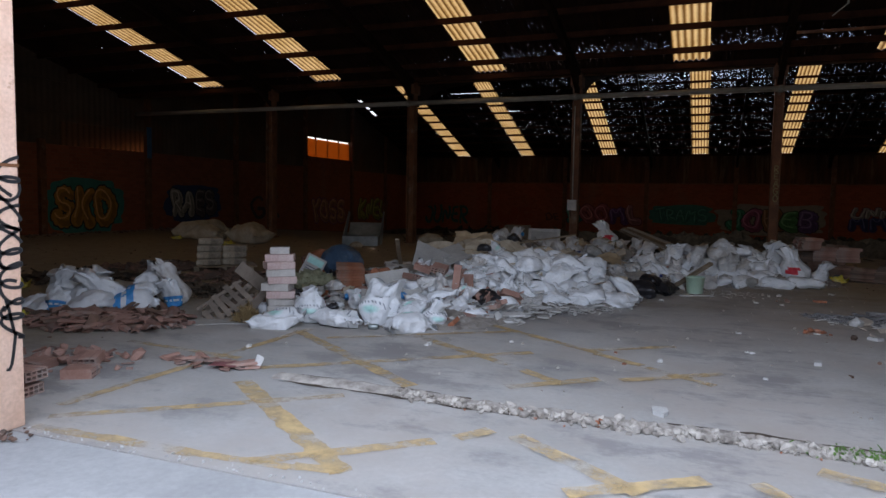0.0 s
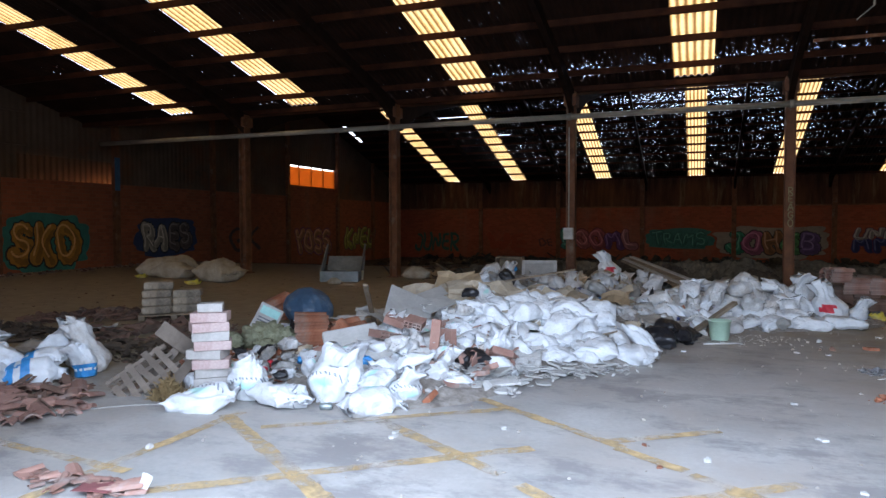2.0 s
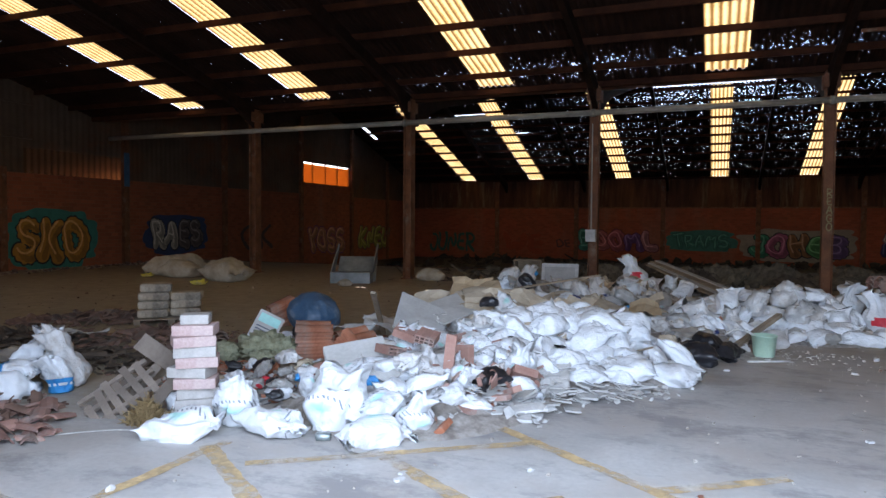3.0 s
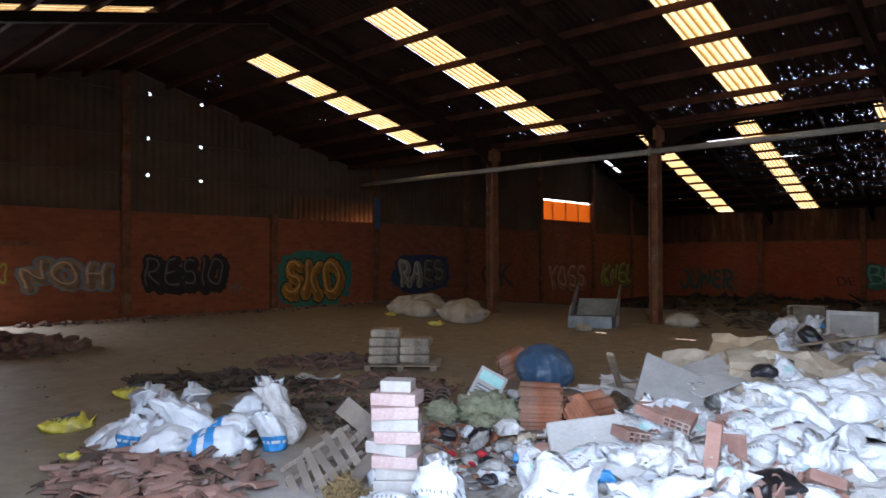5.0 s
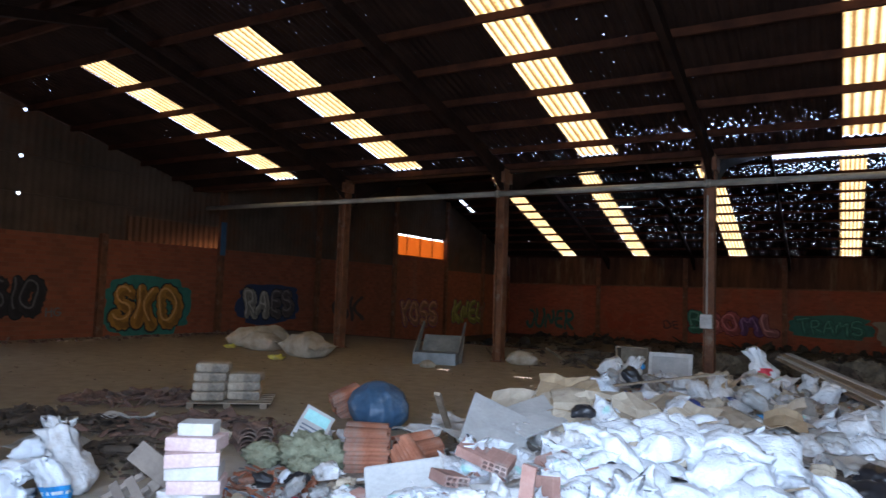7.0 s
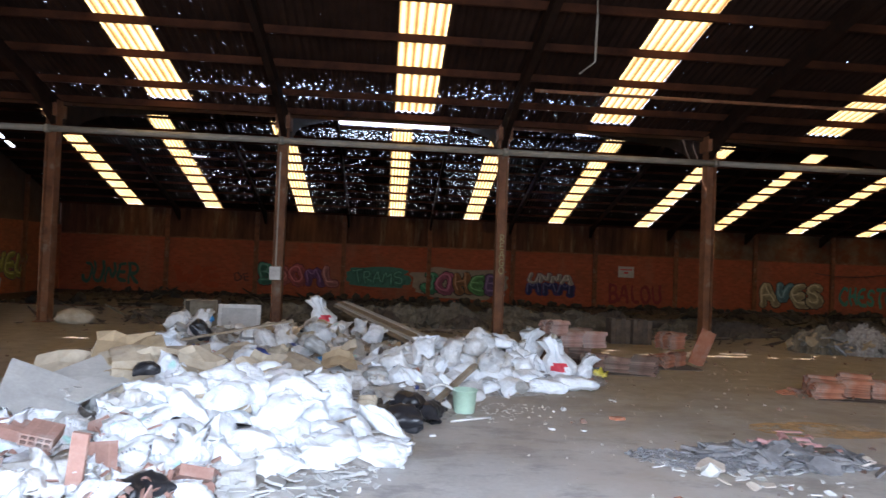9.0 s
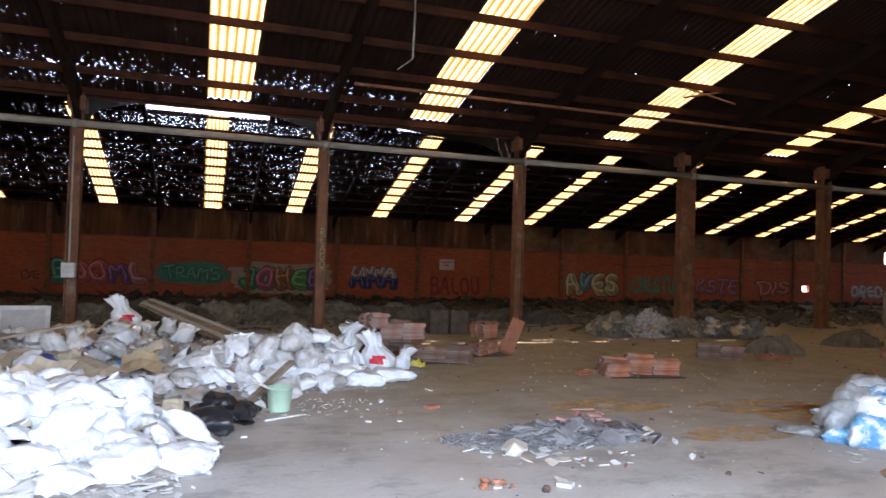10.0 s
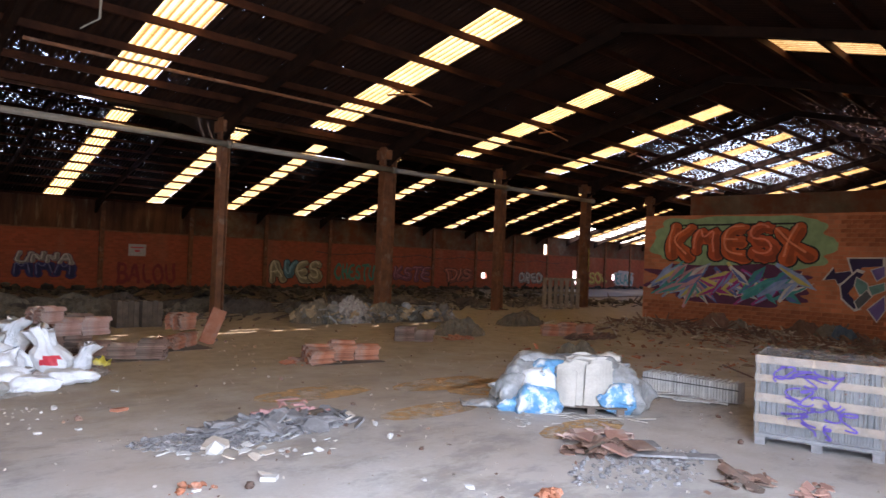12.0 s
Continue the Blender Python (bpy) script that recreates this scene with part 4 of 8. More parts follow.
# ---- sacks ----
def sack_mesh(seed, L=0.62, W=0.42, H=0.24, material=None, patch=None):
    """A filled sack lying down: pillow body, creased, its mouth gathered at one end. patch: (second material, third material) for a print."""
    rng = random.Random(seed)
    nu, nv = 36, 30
    o = Vector((rng.uniform(-50, 50), rng.uniform(-50, 50), 0))
    bend, twist = rng.uniform(-0.12, 0.12), rng.uniform(-0.7, 0.7)
    tied = rng.random() < 0.45
    ears = [rng.uniform(0.0, 0.07) for _ in range(4)]
    verts = []
    for j in range(nv):
        v = -1 + 2 * j / (nv - 1)
        thick = max(0.0, 1 - abs(v) ** 2.6) ** 0.62
        neck = 1.0
        flare = 0.0
        if tied and v > 0.5:
            s = (v - 0.5) / 0.5
            neck = 1.0 - 0.8 * min(1.0, s / 0.62) ** 1.3
            flare = 0.10 * max(0.0, (s - 0.62) / 0.38)
        w = W / 2 * (0.94 - 0.10 * thick + 0.06 * abs(v) ** 4) * neck + flare
        h = H / 2 * thick * (0.35 + 0.65 * neck) + 0.008
        for i in range(nu):
            a = 2 * math.pi * i / nu
            ca, sa = math.cos(a), math.sin(a)
            flat = 0.62 + 0.5 * (1 - thick)
            x = L / 2 * v
            y = w * math.copysign(abs(ca) ** flat, ca)
            z = h * math.copysign(abs(sa) ** 0.85, sa)
            corner = max(0.0, abs(v) - 0.72) / 0.28 * max(0.0, abs(ca) - 0.6) / 0.4
            k = (2 if v > 0 else 0) + (1 if ca > 0 else 0)
            y += math.copysign(ears[k], ca) * corner * neck
            z += ears[k] * 0.9 * corner
            p = Vector((x, y, z)) * 5.0 + o
            big = noise.noise(p * 0.5) * 0.07
            ridge = (0.5 - abs(noise.noise(Vector((p.x * 0.45, p.y * 1.5, p.z * 1.5))))) * 0.066 + (0.4 - abs(noise.noise(Vector((p.x * 1.5, p.y * 2.4 + 9, p.z * 2.4))))) * 0.04 - 0.03
            d = Vector((0.15 * v, ca * (0.3 + 0.7 * thick), sa * 1.1))
            q = Vector((x, y, z)) + d * (big + ridge * (0.9 + 0.5 * abs(v)))
            q.x += 0.03 * noise.noise(Vector((y * 8, z * 8, seed))) * abs(v)
            q.y += bend * v * v
            q = Matrix.Rotation(twist * v * 0.35, 3, "X") @ q
            q.z -= 0.05 * max(0, abs(v) - 0.6)
            if q.z < -H * 0.34:
                q.z = -H * 0.34 + (q.z + H * 0.34) * 0.12
            verts.append(q)
    faces = grid_faces(nu, nv, True)
    k = len(verts)
    verts += [sum((verts[i] for i in range(nu)), Vector()) / nu, sum((verts[(nv - 1) * nu + i] for i in range(nu)), Vector()) / nu - Vector((0.04, 0, 0))]
    faces += [(k, (i + 1) % nu, i) for i in range(nu)] + [(k + 1, (nv - 1) * nu + i, (nv - 1) * nu + (i + 1) % nu) for i in range(nu)]
    me = pydata("sack", [(v.x, v.y, v.z + H * 0.36) for v in verts], faces, [material] + list(patch or ()), True)
    if patch:
        for p in me.polygons:
            c = p.center
            if patch[0] is M_TEAL:
                break
            u, v = c.x / L, c.y / W
            if c.z > H * 0.36 or patch[0] in (M_BLUEPRINT,):
                r = ((u + 0.02) / 0.24) ** 2 + (v / 0.32) ** 2
                if patch[0] is M_BLUEPRINT:
                    if -0.42 < u < -0.02:
                        p.material_index = 2 if abs(u + 0.2) < 0.05 and int((v + 2) * 16) % 3 else 1
                elif r < 1:
                    p.material_index = 1
                elif 1.15 < r < 1.9 and (int(math.atan2(v, u) * 6 + 40) % 2) and u < 0.2:
                    p.material_index = 2 if len(patch) > 1 else 1
    return me


def tall_sack_mesh(seed, R=0.2, H=0.5, material=None, patch=None):
    """A sack standing on its base, slumped, its mouth twisted or open at the top."""
    rng = random.Random(seed)
    nu, nv = 32, 26
    o = Vector((rng.uniform(-50, 50), rng.uniform(-50, 50), 0))
    lean = Vector((rng.uniform(-0.2, 0.2), rng.uniform(-0.2, 0.2), 0))
    neck_at, neck = rng.uniform(0.6, 0.8), rng.uniform(0.42, 0.8)
    ear = rng.uniform(0, 6)
    verts = []
    for j in range(nv):
        t = j / (nv - 1)
        if t < neck_at:
            s = t / neck_at
            r = R * (0.86 + 0.30 * math.sin(min(1, s * 1.1) * math.pi * 0.75)) * (1 - (1 - neck) * max(0, (s - 0.55) / 0.45) ** 1.6)
        else:
            s = (t - neck_at) / (1 - neck_at)
            r = R * (neck + (0.62 - neck) * s ** 0.8)
        for i in range(nu):
            a = 2 * math.pi * i / nu
            pull = 1 + 0.22 * max(0, t - neck_at) / (1 - neck_at) * math.cos(2 * (a - ear))
            p = Vector((math.cos(a) * r, math.sin(a) * r * 0.85, t * H))
            q = p * 5 + o
            fold = (0.45 - abs(noise.noise(Vector((math.cos(a) * 3 + o.x, math.sin(a) * 3 + o.y, t * 1.5))))) * 0.15 * (0.35 + t) + noise.noise(q * 0.45) * 0.10 + (0.4 - abs(noise.noise(q * 1.7))) * 0.03
            d = Vector((math.cos(a), math.sin(a), 0)) * (1 if t > 0 else 0.5)
            p = Vector((p.x * pull, p.y * pull, p.z)) + d * fold
            p += lean * t * t
            p.z += 0.05 * t * math.sin(a * 2 + ear) * (1 if t > neck_at else 0)
            p.z = max(0.0, p.z)
            verts.append(p)
    faces = grid_faces(nu, nv, True)
    k = len(verts)
    verts += [Vector((0, 0, 0)), lean + Vector((0, 0, H * 0.9))]
    faces += [(k, (i + 1) % nu, i) for i in range(nu)] + [(k + 1, (nv - 1) * nu + i, (nv - 1) * nu + (i + 1) % nu) for i in range(nu)]
    me = pydata("sack", verts, faces, [material] + list(patch or ()), True)
    if patch:
        for p in me.polygons:
            c = p.center
            a, t = math.atan2(c.y, c.x), c.z / H
            if patch[0] is M_BLUEPRINT:
                if t < 0.42:
                    p.material_index = 2 if 0.18 < t < 0.26 and int((a + 4) * 5) % 3 else 1
            elif patch[0] is M_RED:
                if (0.3 < t < 0.5 or t < 0.14) and abs(a + 1.9) < 0.6:
                    p.material_index = 1
            elif 0.2 < t < 0.42 and abs(a + 1.6) < 0.75:
                p.material_index = 1
            elif 0.46 < t < 0.56 and abs(a + 1.6) < 0.8 and int(a * 9 + 40) % 2:
                p.material_index = 2
    return me


LYING = [sack_mesh(i, 0.60 + 0.03 * (i % 4), 0.40 + 0.02 * (i % 3), 0.22 + 0.02 * (i % 3), M_SACK) for i in range(9)]
LYING_PRINT = [sack_mesh(20 + i, 0.62, 0.44, 0.26, M_SACK_PRINT) for i in range(4)]
LYING_GREY = [sack_mesh(40 + i, 0.60, 0.42, 0.23, M_SACK_GREY) for i in range(6)]
TALL = [tall_sack_mesh(i, 0.165, 0.46 + 0.03 * (i % 3), M_SACK) for i in range(5)]
TALL_PRINT = [tall_sack_mesh(10 + i, 0.165, 0.5, M_SACK_PRINT_TALL) for i in range(3)]
TALL_GREY = [tall_sack_mesh(20 + i, 0.165, 0.45, M_SACK_GREY) for i in range(4)]


def sack(me, x, y, z, yaw=0, pitch=0, roll=0, scale=1.0, label="white woven rubble sack lying on the waste heap", group="rubble sacks", name="rubble_sack", category="sack"):
    ob = new(name, me)
    ob.matrix_basis = pose(x, y, z, roll, pitch, yaw) @ Matrix.Scale(scale, 4)
    return tagged(ob, label, category, group)


# ---- the waste heap ----
HUMPS = [(-3.4, 8.2, 0.34, 0.9), (-3.3, 9.6, 0.42, 1.1), (-3.3, 10.9, 0.62, 1.2), (-2.2, 10.7, 0.36, 1.0), (-3.0, 12.7, 0.42, 1.5), (-4.3, 12.0, 0.42, 1.0), (-4.1, 15.2, 0.6, 1.2), (-1.9, 12.6, 0.25, 1.1),
         (-2.4, 17.3, 0.38, 1.5), (-2.8, 15.0, 0.38, 1.2), (-0.6, 14.0, 0.44, 0.9), (-1.0, 12.9, 0.32, 0.8), (0.6, 14.3, 0.44, 0.9), (-0.9, 16.2, 0.22, 1.1), (-5.0, 8.6, 0.12, 0.9), (-1.0, 12.0, 0.16, 0.7), (1.6, 14.5, 0.2, 0.7)]


def heap(x, y):
    s = sum((a * math.exp(-((x - cx) ** 2 + (y - cy) ** 2) / (r * r))) ** 4 for cx, cy, a, r in HUMPS) ** 0.25
    return max(0.0, s - 0.035)


def heap_z(x, y):
    h = heap(x, y)
    return h * (1 + 0.25 * noise.noise(Vector((x * 3, y * 3, 0)))) + (0.05 * noise.noise(Vector((x * 7, y * 7, 3))) if h > 0.02 else 0) - (0.03 if h < 0.02 else 0)


M_HEAP = surface("mixed waste", (0.16, 0.13, 0.11), (0.46, 0.42, 0.38), 12, 0.9, 40, 0.8)
xs, ys = np.linspace(-7.0, 3.2, 150), np.linspace(6.6, 20, 190)
verts = [(x, y, heap_z(x, y)) for y in ys for x in xs]
faces = [f for f in grid_faces(150, 190) if any(verts[i][2] > -0.02 for i in f)]
tagged(new("waste_heap", pydata("waste_heap", verts, faces, M_HEAP, True)), "low heap of mixed building waste", "debris", kind="stuff")


def on_heap(x0, x1, y0, y1, low=0.03, high=9):
    def place(r):
        x, y = r.uniform(x0, x1), r.uniform(y0, y1)
        h = heap(x, y)
        return (x, y, heap_z(x, y) + 0.0) if low < h < high else None
    return place


def disc(cx, cy, rx, ry, h=0.0, turn=0.0):
    def place(r):
        a, d = r.uniform(0, 6.283), r.random() ** 0.6
        dx, dy = rx * d * math.cos(a), ry * d * math.sin(a)
        c, s = math.cos(radians(turn)), math.sin(radians(turn))
        return cx + dx * c - dy * s, cy + dx * s + dy * c, h * (1 - d) * r.random() ** 0.5
    return place


AREA = (-6.6, 2.6, 7.0, 19.5)
scatter("waste_paper", "torn pale paper and plastic scraps on the heap", M_PLASTER, 2600, on_heap(*AREA), (0.02, 0.13), ["plate"], 21, tilt=0.45, thick=0.04)
scatter("waste_wood", "broken wood strips on the heap", M_WOOD, 420, on_heap(*AREA), (0.03, 0.12), ["stick", "plate"], 22, tilt=0.3)
scatter("waste_cardboard", "flattened brown cardboard scraps on the heap", M_CARD, 420, on_heap(*AREA), (0.05, 0.22), ["plate"], 23, tilt=0.35, thick=0.03)
scatter("waste_tiles", "broken terracotta pieces on the heap", M_TERRA, 520, on_heap(*AREA), (0.03, 0.11), ["arc", "brick", "plate"], 24, tilt=0.6)
scatter("waste_plastic", "grey plastic scraps on the heap", M_FILM, 700, on_heap(*AREA), (0.03, 0.16), ["plate", "clod"], 25, tilt=0.5, thick=0.08)
scatter("waste_blue", "scraps of blue packaging on the heap", M_BLUEPRINT, 70, on_heap(*AREA), (0.02, 0.08), ["plate"], 26, tilt=0.5, thick=0.05)
scatter("waste_red", "scraps of red packaging on the heap", M_RED, 60, on_heap(*AREA), (0.02, 0.07), ["plate", "clod"], 27, tilt=0.5, thick=0.1)
scatter("plaster_chips", "white plaster chips spilled before the sacks", M_PLASTER, 420, lambda r: ((lambda t: (-2.6 + 1.4 * t + r.gauss(0, 0.1), 8.6 + 1.0 * t + r.gauss(0, 0.16), abs(r.gauss(0, 0.02))))(r.random())), (0.015, 0.07), ["plate"], 28, tilt=0.25, thick=0.12)
scatter("plaster_chips", "white chips on the floor round the bucket", M_PLASTER, 160, lambda r: (0.2 + r.gauss(0, 0.45), 12.1 + r.gauss(0, 0.3), 0), (0.006, 0.03), ["plate"], 29, tilt=0.1)


def inside(x, y, poly):
    c = False
    for (x1, y1), (x2, y2) in zip(poly, poly[1:] + poly[:1]):
        if (y1 > y) != (y2 > y) and x < (x2 - x1) * (y - y1) / (y2 - y1) + x1:
            c = not c
    return c


def fill(poly, step, meshes, seed, label, lift=0.0, tall=(), scale=(0.85, 1.05), slump=14):
    rng = random.Random(seed)
    x0, x1 = min(p[0] for p in poly), max(p[0] for p in poly)
    y0, y1 = min(p[1] for p in poly), max(p[1] for p in poly)
    row, y = 0, y0
    while y < y1:
        x = x0 + (row % 2) * step * 0.5
        while x < x1:
            px, py = x + rng.gauss(0, step * 0.13), y + rng.gauss(0, step * 0.13)
            if inside(px, py, poly):
                e = 0.12
                gx = (heap(px + e, py) - heap(px - e, py)) / (2 * e)
                gy = (heap(px, py + e) - heap(px, py - e)) / (2 * e)
                if tall and rng.random() < 0.05:
                    sack(rng.choice(tall), px, py, heap(px, py) + lift - 0.06, rng.uniform(0, 360), scale=rng.uniform(*scale), label=label)
                else:
                    yaw = rng.uniform(0, 360)
                    m = pose(px, py, heap(px, py) + lift - 0.05) @ Vector((-gx, -gy, 1)).to_track_quat("Z", "Y").to_matrix().to_4x4() @ pose(0, 0, 0, rng.gauss(0, slump), rng.gauss(0, slump), yaw)
                    ob = new("rubble_sack", rng.choice(meshes))
                    ob.matrix_basis = m @ Matrix.Scale(rng.uniform(*scale), 4)
                    tagged(ob, label, "sack", "rubble sacks")
            x += step
        y += step * 0.86
        row += 1


WHITE = [(-3.15, 8.75), (-2.35, 9.0), (-1.75, 9.45), (-1.3, 9.9), (-1.1, 10.6), (-1.3, 11.6), (-2.0, 12.1), (-2.6, 11.6), (-3.3, 10.6), (-3.5, 9.8)]
fill(WHITE, 0.38, LYING, 5, "full white rubble sack lying among others on the heap", tall=TALL, scale=(0.72, 0.98), slump=18)
fill([(-3.1, 9.4), (-2.1, 9.9), (-1.7, 10.7), (-2.2, 11.4), (-2.9, 10.9), (-3.3, 10.3)], 0.40, LYING + LYING_PRINT[:1], 6, "full white rubble sack piled on top of other sacks", lift=0.17, scale=(0.72, 0.98), slump=18)
RIGHT = [(-1.5, 12.2), (-0.7, 12.25), (-0.2, 12.6), (0.3, 12.9), (1.0, 13.3), (1.35, 13.8), (1.1, 14.6), (-0.2, 15.0), (-1.3, 14.3)]
fill(RIGHT, 0.38, LYING_GREY[:3] + LYING, 7, "dusty white rubble sack slumped at the end of the heap", tall=TALL_GREY, scale=(0.7, 0.95), slump=20)
fill([(-0.9, 13.2), (0.9, 13.6), (1.0, 14.5), (-0.8, 14.6)], 0.5, TALL_GREY + LYING[:4], 17, "dusty white sack heaped on others", lift=0.16, scale=(0.7, 0.9), slump=24)
fill([(-2.6, 12.6), (-1.4, 12.2), (-1.0, 13.6), (-1.6, 15.6), (-3.2, 16.8), (-4.4, 15.6), (-3.6, 13.6)], 0.66, LYING_GREY + LYING[:1], 8, "slack dusty white sack among mixed waste", tall=TALL_GREY, scale=(0.7, 0.95))
fill([(-3.4, 16.4), (-1.5, 16.4), (-1.2, 18.6), (-3.4, 18.8)], 0.8, LYING_GREY, 9, "slack dusty white sack at the back of the heap", tall=TALL_GREY, scale=(0.8, 1.0))
fill([(-4.3, 7.9), (-3.0, 7.95), (-2.5, 8.9), (-2.9, 9.7), (-3.7, 10.3), (-4.5, 9.6)], 0.36, LYING_GREY + LYING_PRINT, 10, "slack white sack with printed teal patch among brick waste", scale=(0.6, 0.85), tall=TALL_GREY, slump=24)

scatter("waste_paper", "torn white sacking and plaster scraps between the sacks", M_PLASTER, 420, lambda r: ((lambda x, y: (x, y, heap_z(x, y) + r.random() * 0.12))(r.uniform(-4.4, -2.0), r.uniform(7.8, 10.4))), (0.03, 0.10), ["plate"], 31, tilt=0.35, thick=0.06)
scatter("waste_tiles", "pink brick shards between the sacks", M_PINKTILE, 110, lambda r: ((lambda x, y: (x, y, heap_z(x, y) + r.random() * 0.14))(r.uniform(-4.2, -2.3), r.uniform(7.8, 9.4))), (0.04, 0.12), ["brick", "arc", "plate"], 32, tilt=0.5)
scatter("waste_paper", "flat pale slabs and paper at the heap's foot", M_BOARD, 150, lambda r: ((lambda t: (-3.1 + 1.7 * t + r.gauss(0, 0.1), 7.75 + 1.6 * t + r.gauss(0, 0.15), 0.01 + abs(r.gauss(0, 0.04))))(r.random())), (0.05, 0.17), ["plate"], 33, tilt=0.2, thick=0.14)

fill([(-4.35, 7.55), (-3.3, 7.6), (-2.7, 8.1), (-2.3, 8.7), (-2.9, 9.2), (-3.6, 9.2), (-4.4, 8.4)], 0.37, LYING_PRINT + LYING[:3], 12, "small printed white sack among brick and board waste", scale=(0.5, 0.78), slump=26, lift=0.04)

# the sacks that stand or lie apart in front
sack(LYING_PRINT[0], -3.85, 7.55, 0.08, 130, -16, 8, 0.8, "white rubble sack with teal printed patch before the heap")
sack(TALL_PRINT[2], -3.0, 7.35, 0.0, 60, 0, 12, 0.72, "white rubble sack with teal printed patch before the heap")
FRONT = "white rubble sack with teal printed patch before the heap"
sack(LYING_PRINT[0], -4.55, 6.52, 0.0, 10, -6, 8, 0.98, FRONT)
sack(TALL_PRINT[0], -4.38, 6.98, 0.0, 20, 0, 0, 0.82, FRONT)
sack(LYING_PRINT[1], -3.95, 6.82, 0.0, -28, -5, -10, 1.0, FRONT)
sack(TALL_PRINT[1], -3.62, 7.12, 0.0, 8, 0, -6, 1.02, FRONT)
sack(LYING_PRINT[1], -3.22, 7.32, 0.1, 70, -14, -6, 0.9, FRONT)
sack(LYING_PRINT[2], -3.12, 6.98, 0.0, 52, -4, 6, 0.88, FRONT)
sack(LYING_PRINT[3], -4.98, 7.12, 0.05, 60, -12, 0, 0.62, FRONT)
sack(LYING[2], -2.75, 7.95, 0.02, 20, 4, 0, 0.7, "open white sack with crumpled mouth before the heap")
sack(TALL_GREY[1], -3.2, 8.25, 0.1, 140, 0, 10, 0.85, "open white sack filled with brick waste")
sack(TALL_PRINT[2], -3.75, 8.9, 0.25, 0, 0, 0, 0.75, FRONT)
sack(LYING[3], -1.22, 9.95, 0.0, -20, -5, 5, 1.1, "plump white rubble sack at the heap's foot")
sack(LYING[5], -1.6, 9.75, 0.02, 15, -8, 0, 1.0, "plump white rubble sack at the heap's foot")
sack(LYING[0], 1.15, 13.35, 0.0, 10, 0, 0, 1.0, "dusty white sack lying on the concrete floor")
sack(LYING[6], 1.62, 13.6, 0.0, 170, 0, 0, 1.1, "dusty white sack lying on the concrete floor")
RED_SACK = tall_sack_mesh(51, 0.17, 0.62, M_SACK, (M_RED,))
sack(RED_SACK, 1.55, 14.05, 0.05, 0, 0, 4, 1.0, "upright white sack with red printed panels")
sack(RED_SACK, 1.95, 14.3, 0.0, 200, 0, -8, 0.7, "slumped white sack with red printed panels")
sack(RED_SACK, -2.35, 17.6, 0.35, 30, 0, 0, 1.0, "upright white sack with red printed panels")
sack(TALL[1], 1.15, 14.8, 0.2, 0, 0, 0, 1.1, "upright white sack leaning on the heap")
sack(TALL[3], -3.75, 12.6, 0.42, 0, 0, 30, 0.9, "crumpled white bag with a red print leaning on cardboard")

# group of bags with blue print, left
BLUE = (M_BLUEPRINT, M_SACK)
BLUE_L = [sack_mesh(60 + i, 0.55, 0.4, 0.26, M_SACK, BLUE) for i in range(3)]
BLUE_T = [tall_sack_mesh(70 + i, 0.17, 0.56, M_SACK, BLUE) for i in range(2)]
B = "crumpled white sack with bright blue print among broken tiles"
sack(TALL[1], -8.05, 6.6, 0.0, 30, 0, 10, 1.05, B)
sack(TALL[4], -7.95, 6.95, 0.05, 100, -10, 14, 0.95, B)
sack(LYING[6], -7.85, 6.35, 0.02, 55, -22, 10, 1.0, B)
sack(LYING[3], -8.15, 6.2, 0.0, 80, -30, 0, 0.7, B)
sack(BLUE_T[0], -7.75, 6.2, 0.0, 200, 0, 18, 0.55, B)
sack(TALL[2], -7.3, 6.75, 0.05, 10, -8, 16, 1.0, B)
sack(LYING[1], -7.25, 6.35, 0.0, 35, -14, 6, 1.05, B)
sack(LYING[7], -7.5, 6.6, 0.12, 70, -30, -10, 0.9, B)
sack(BLUE_L[1], -6.9, 6.72, 0.0, 44, 0, 0, 1.1, B)
sack(BLUE_L[0], -6.95, 6.95, 0.14, 20, -18, 12, 0.85, B)
sack(BLUE_T[1], -6.62, 7.12, 0.0, 150, 10, 0, 0.62, B)
sack(TALL_GREY[2], -6.85, 7.3, 0.05, 60, 14, 10, 1.0, B)
sack(LYING[4], -7.1, 7.35, 0.22, 20, 5, 0, 0.9, B)
sack(TALL[3], -7.35, 7.45, 0.1, 200, -6, 0, 0.95, "upright crumpled white and blue bag among broken tiles")
YEL = sack_mesh(80, 0.6, 0.34, 0.22, M_YELBAG, (M_INK,))
for x, y, a, s in ((-8.85, 6.1, 60, 0.85), (-10.0, 7.3, 40, 0.85), (-7.75, 5.75, 10, 0.35), (-7.9, 7.5, 30, 0.4), (-13.4, 16.6, 0, 0.7), (-16.6, 18.0, 0, 0.6), (2.3, 14.75, -30, 0.75)):
    sack(YEL, x, y, 0.0, a, 0, 0, s, "crumpled bright yellow plastic bag on the floor", "yellow bags", "plastic_bag", "bag")
TAN = [sack_mesh(90 + i, 1.2, 0.8, 0.62, M_SACK_TAN) for i in range(3)]
for i, (x, y, a, s) in enumerate(((-16.8, 18.9, 30, 1.0), (-15.6, 18.3, 10, 1.0), (-13.5, 17.8, -10, 1.15), (-16.4, 19.3, 70, 1.1), (-8.4, 20.5, 20, 0.7), (-9.8, 18.0, 50, 0.3))):
    sack(TAN[i % 3], x, y, 0.0, a, 0, 0, s, "large slack dirty tan sack on the floor", "tan sacks", "bulk_sack")
vs, fs = clod(random.Random(97), (0.43, 0.43, 0.35), 0.0, sub=5)
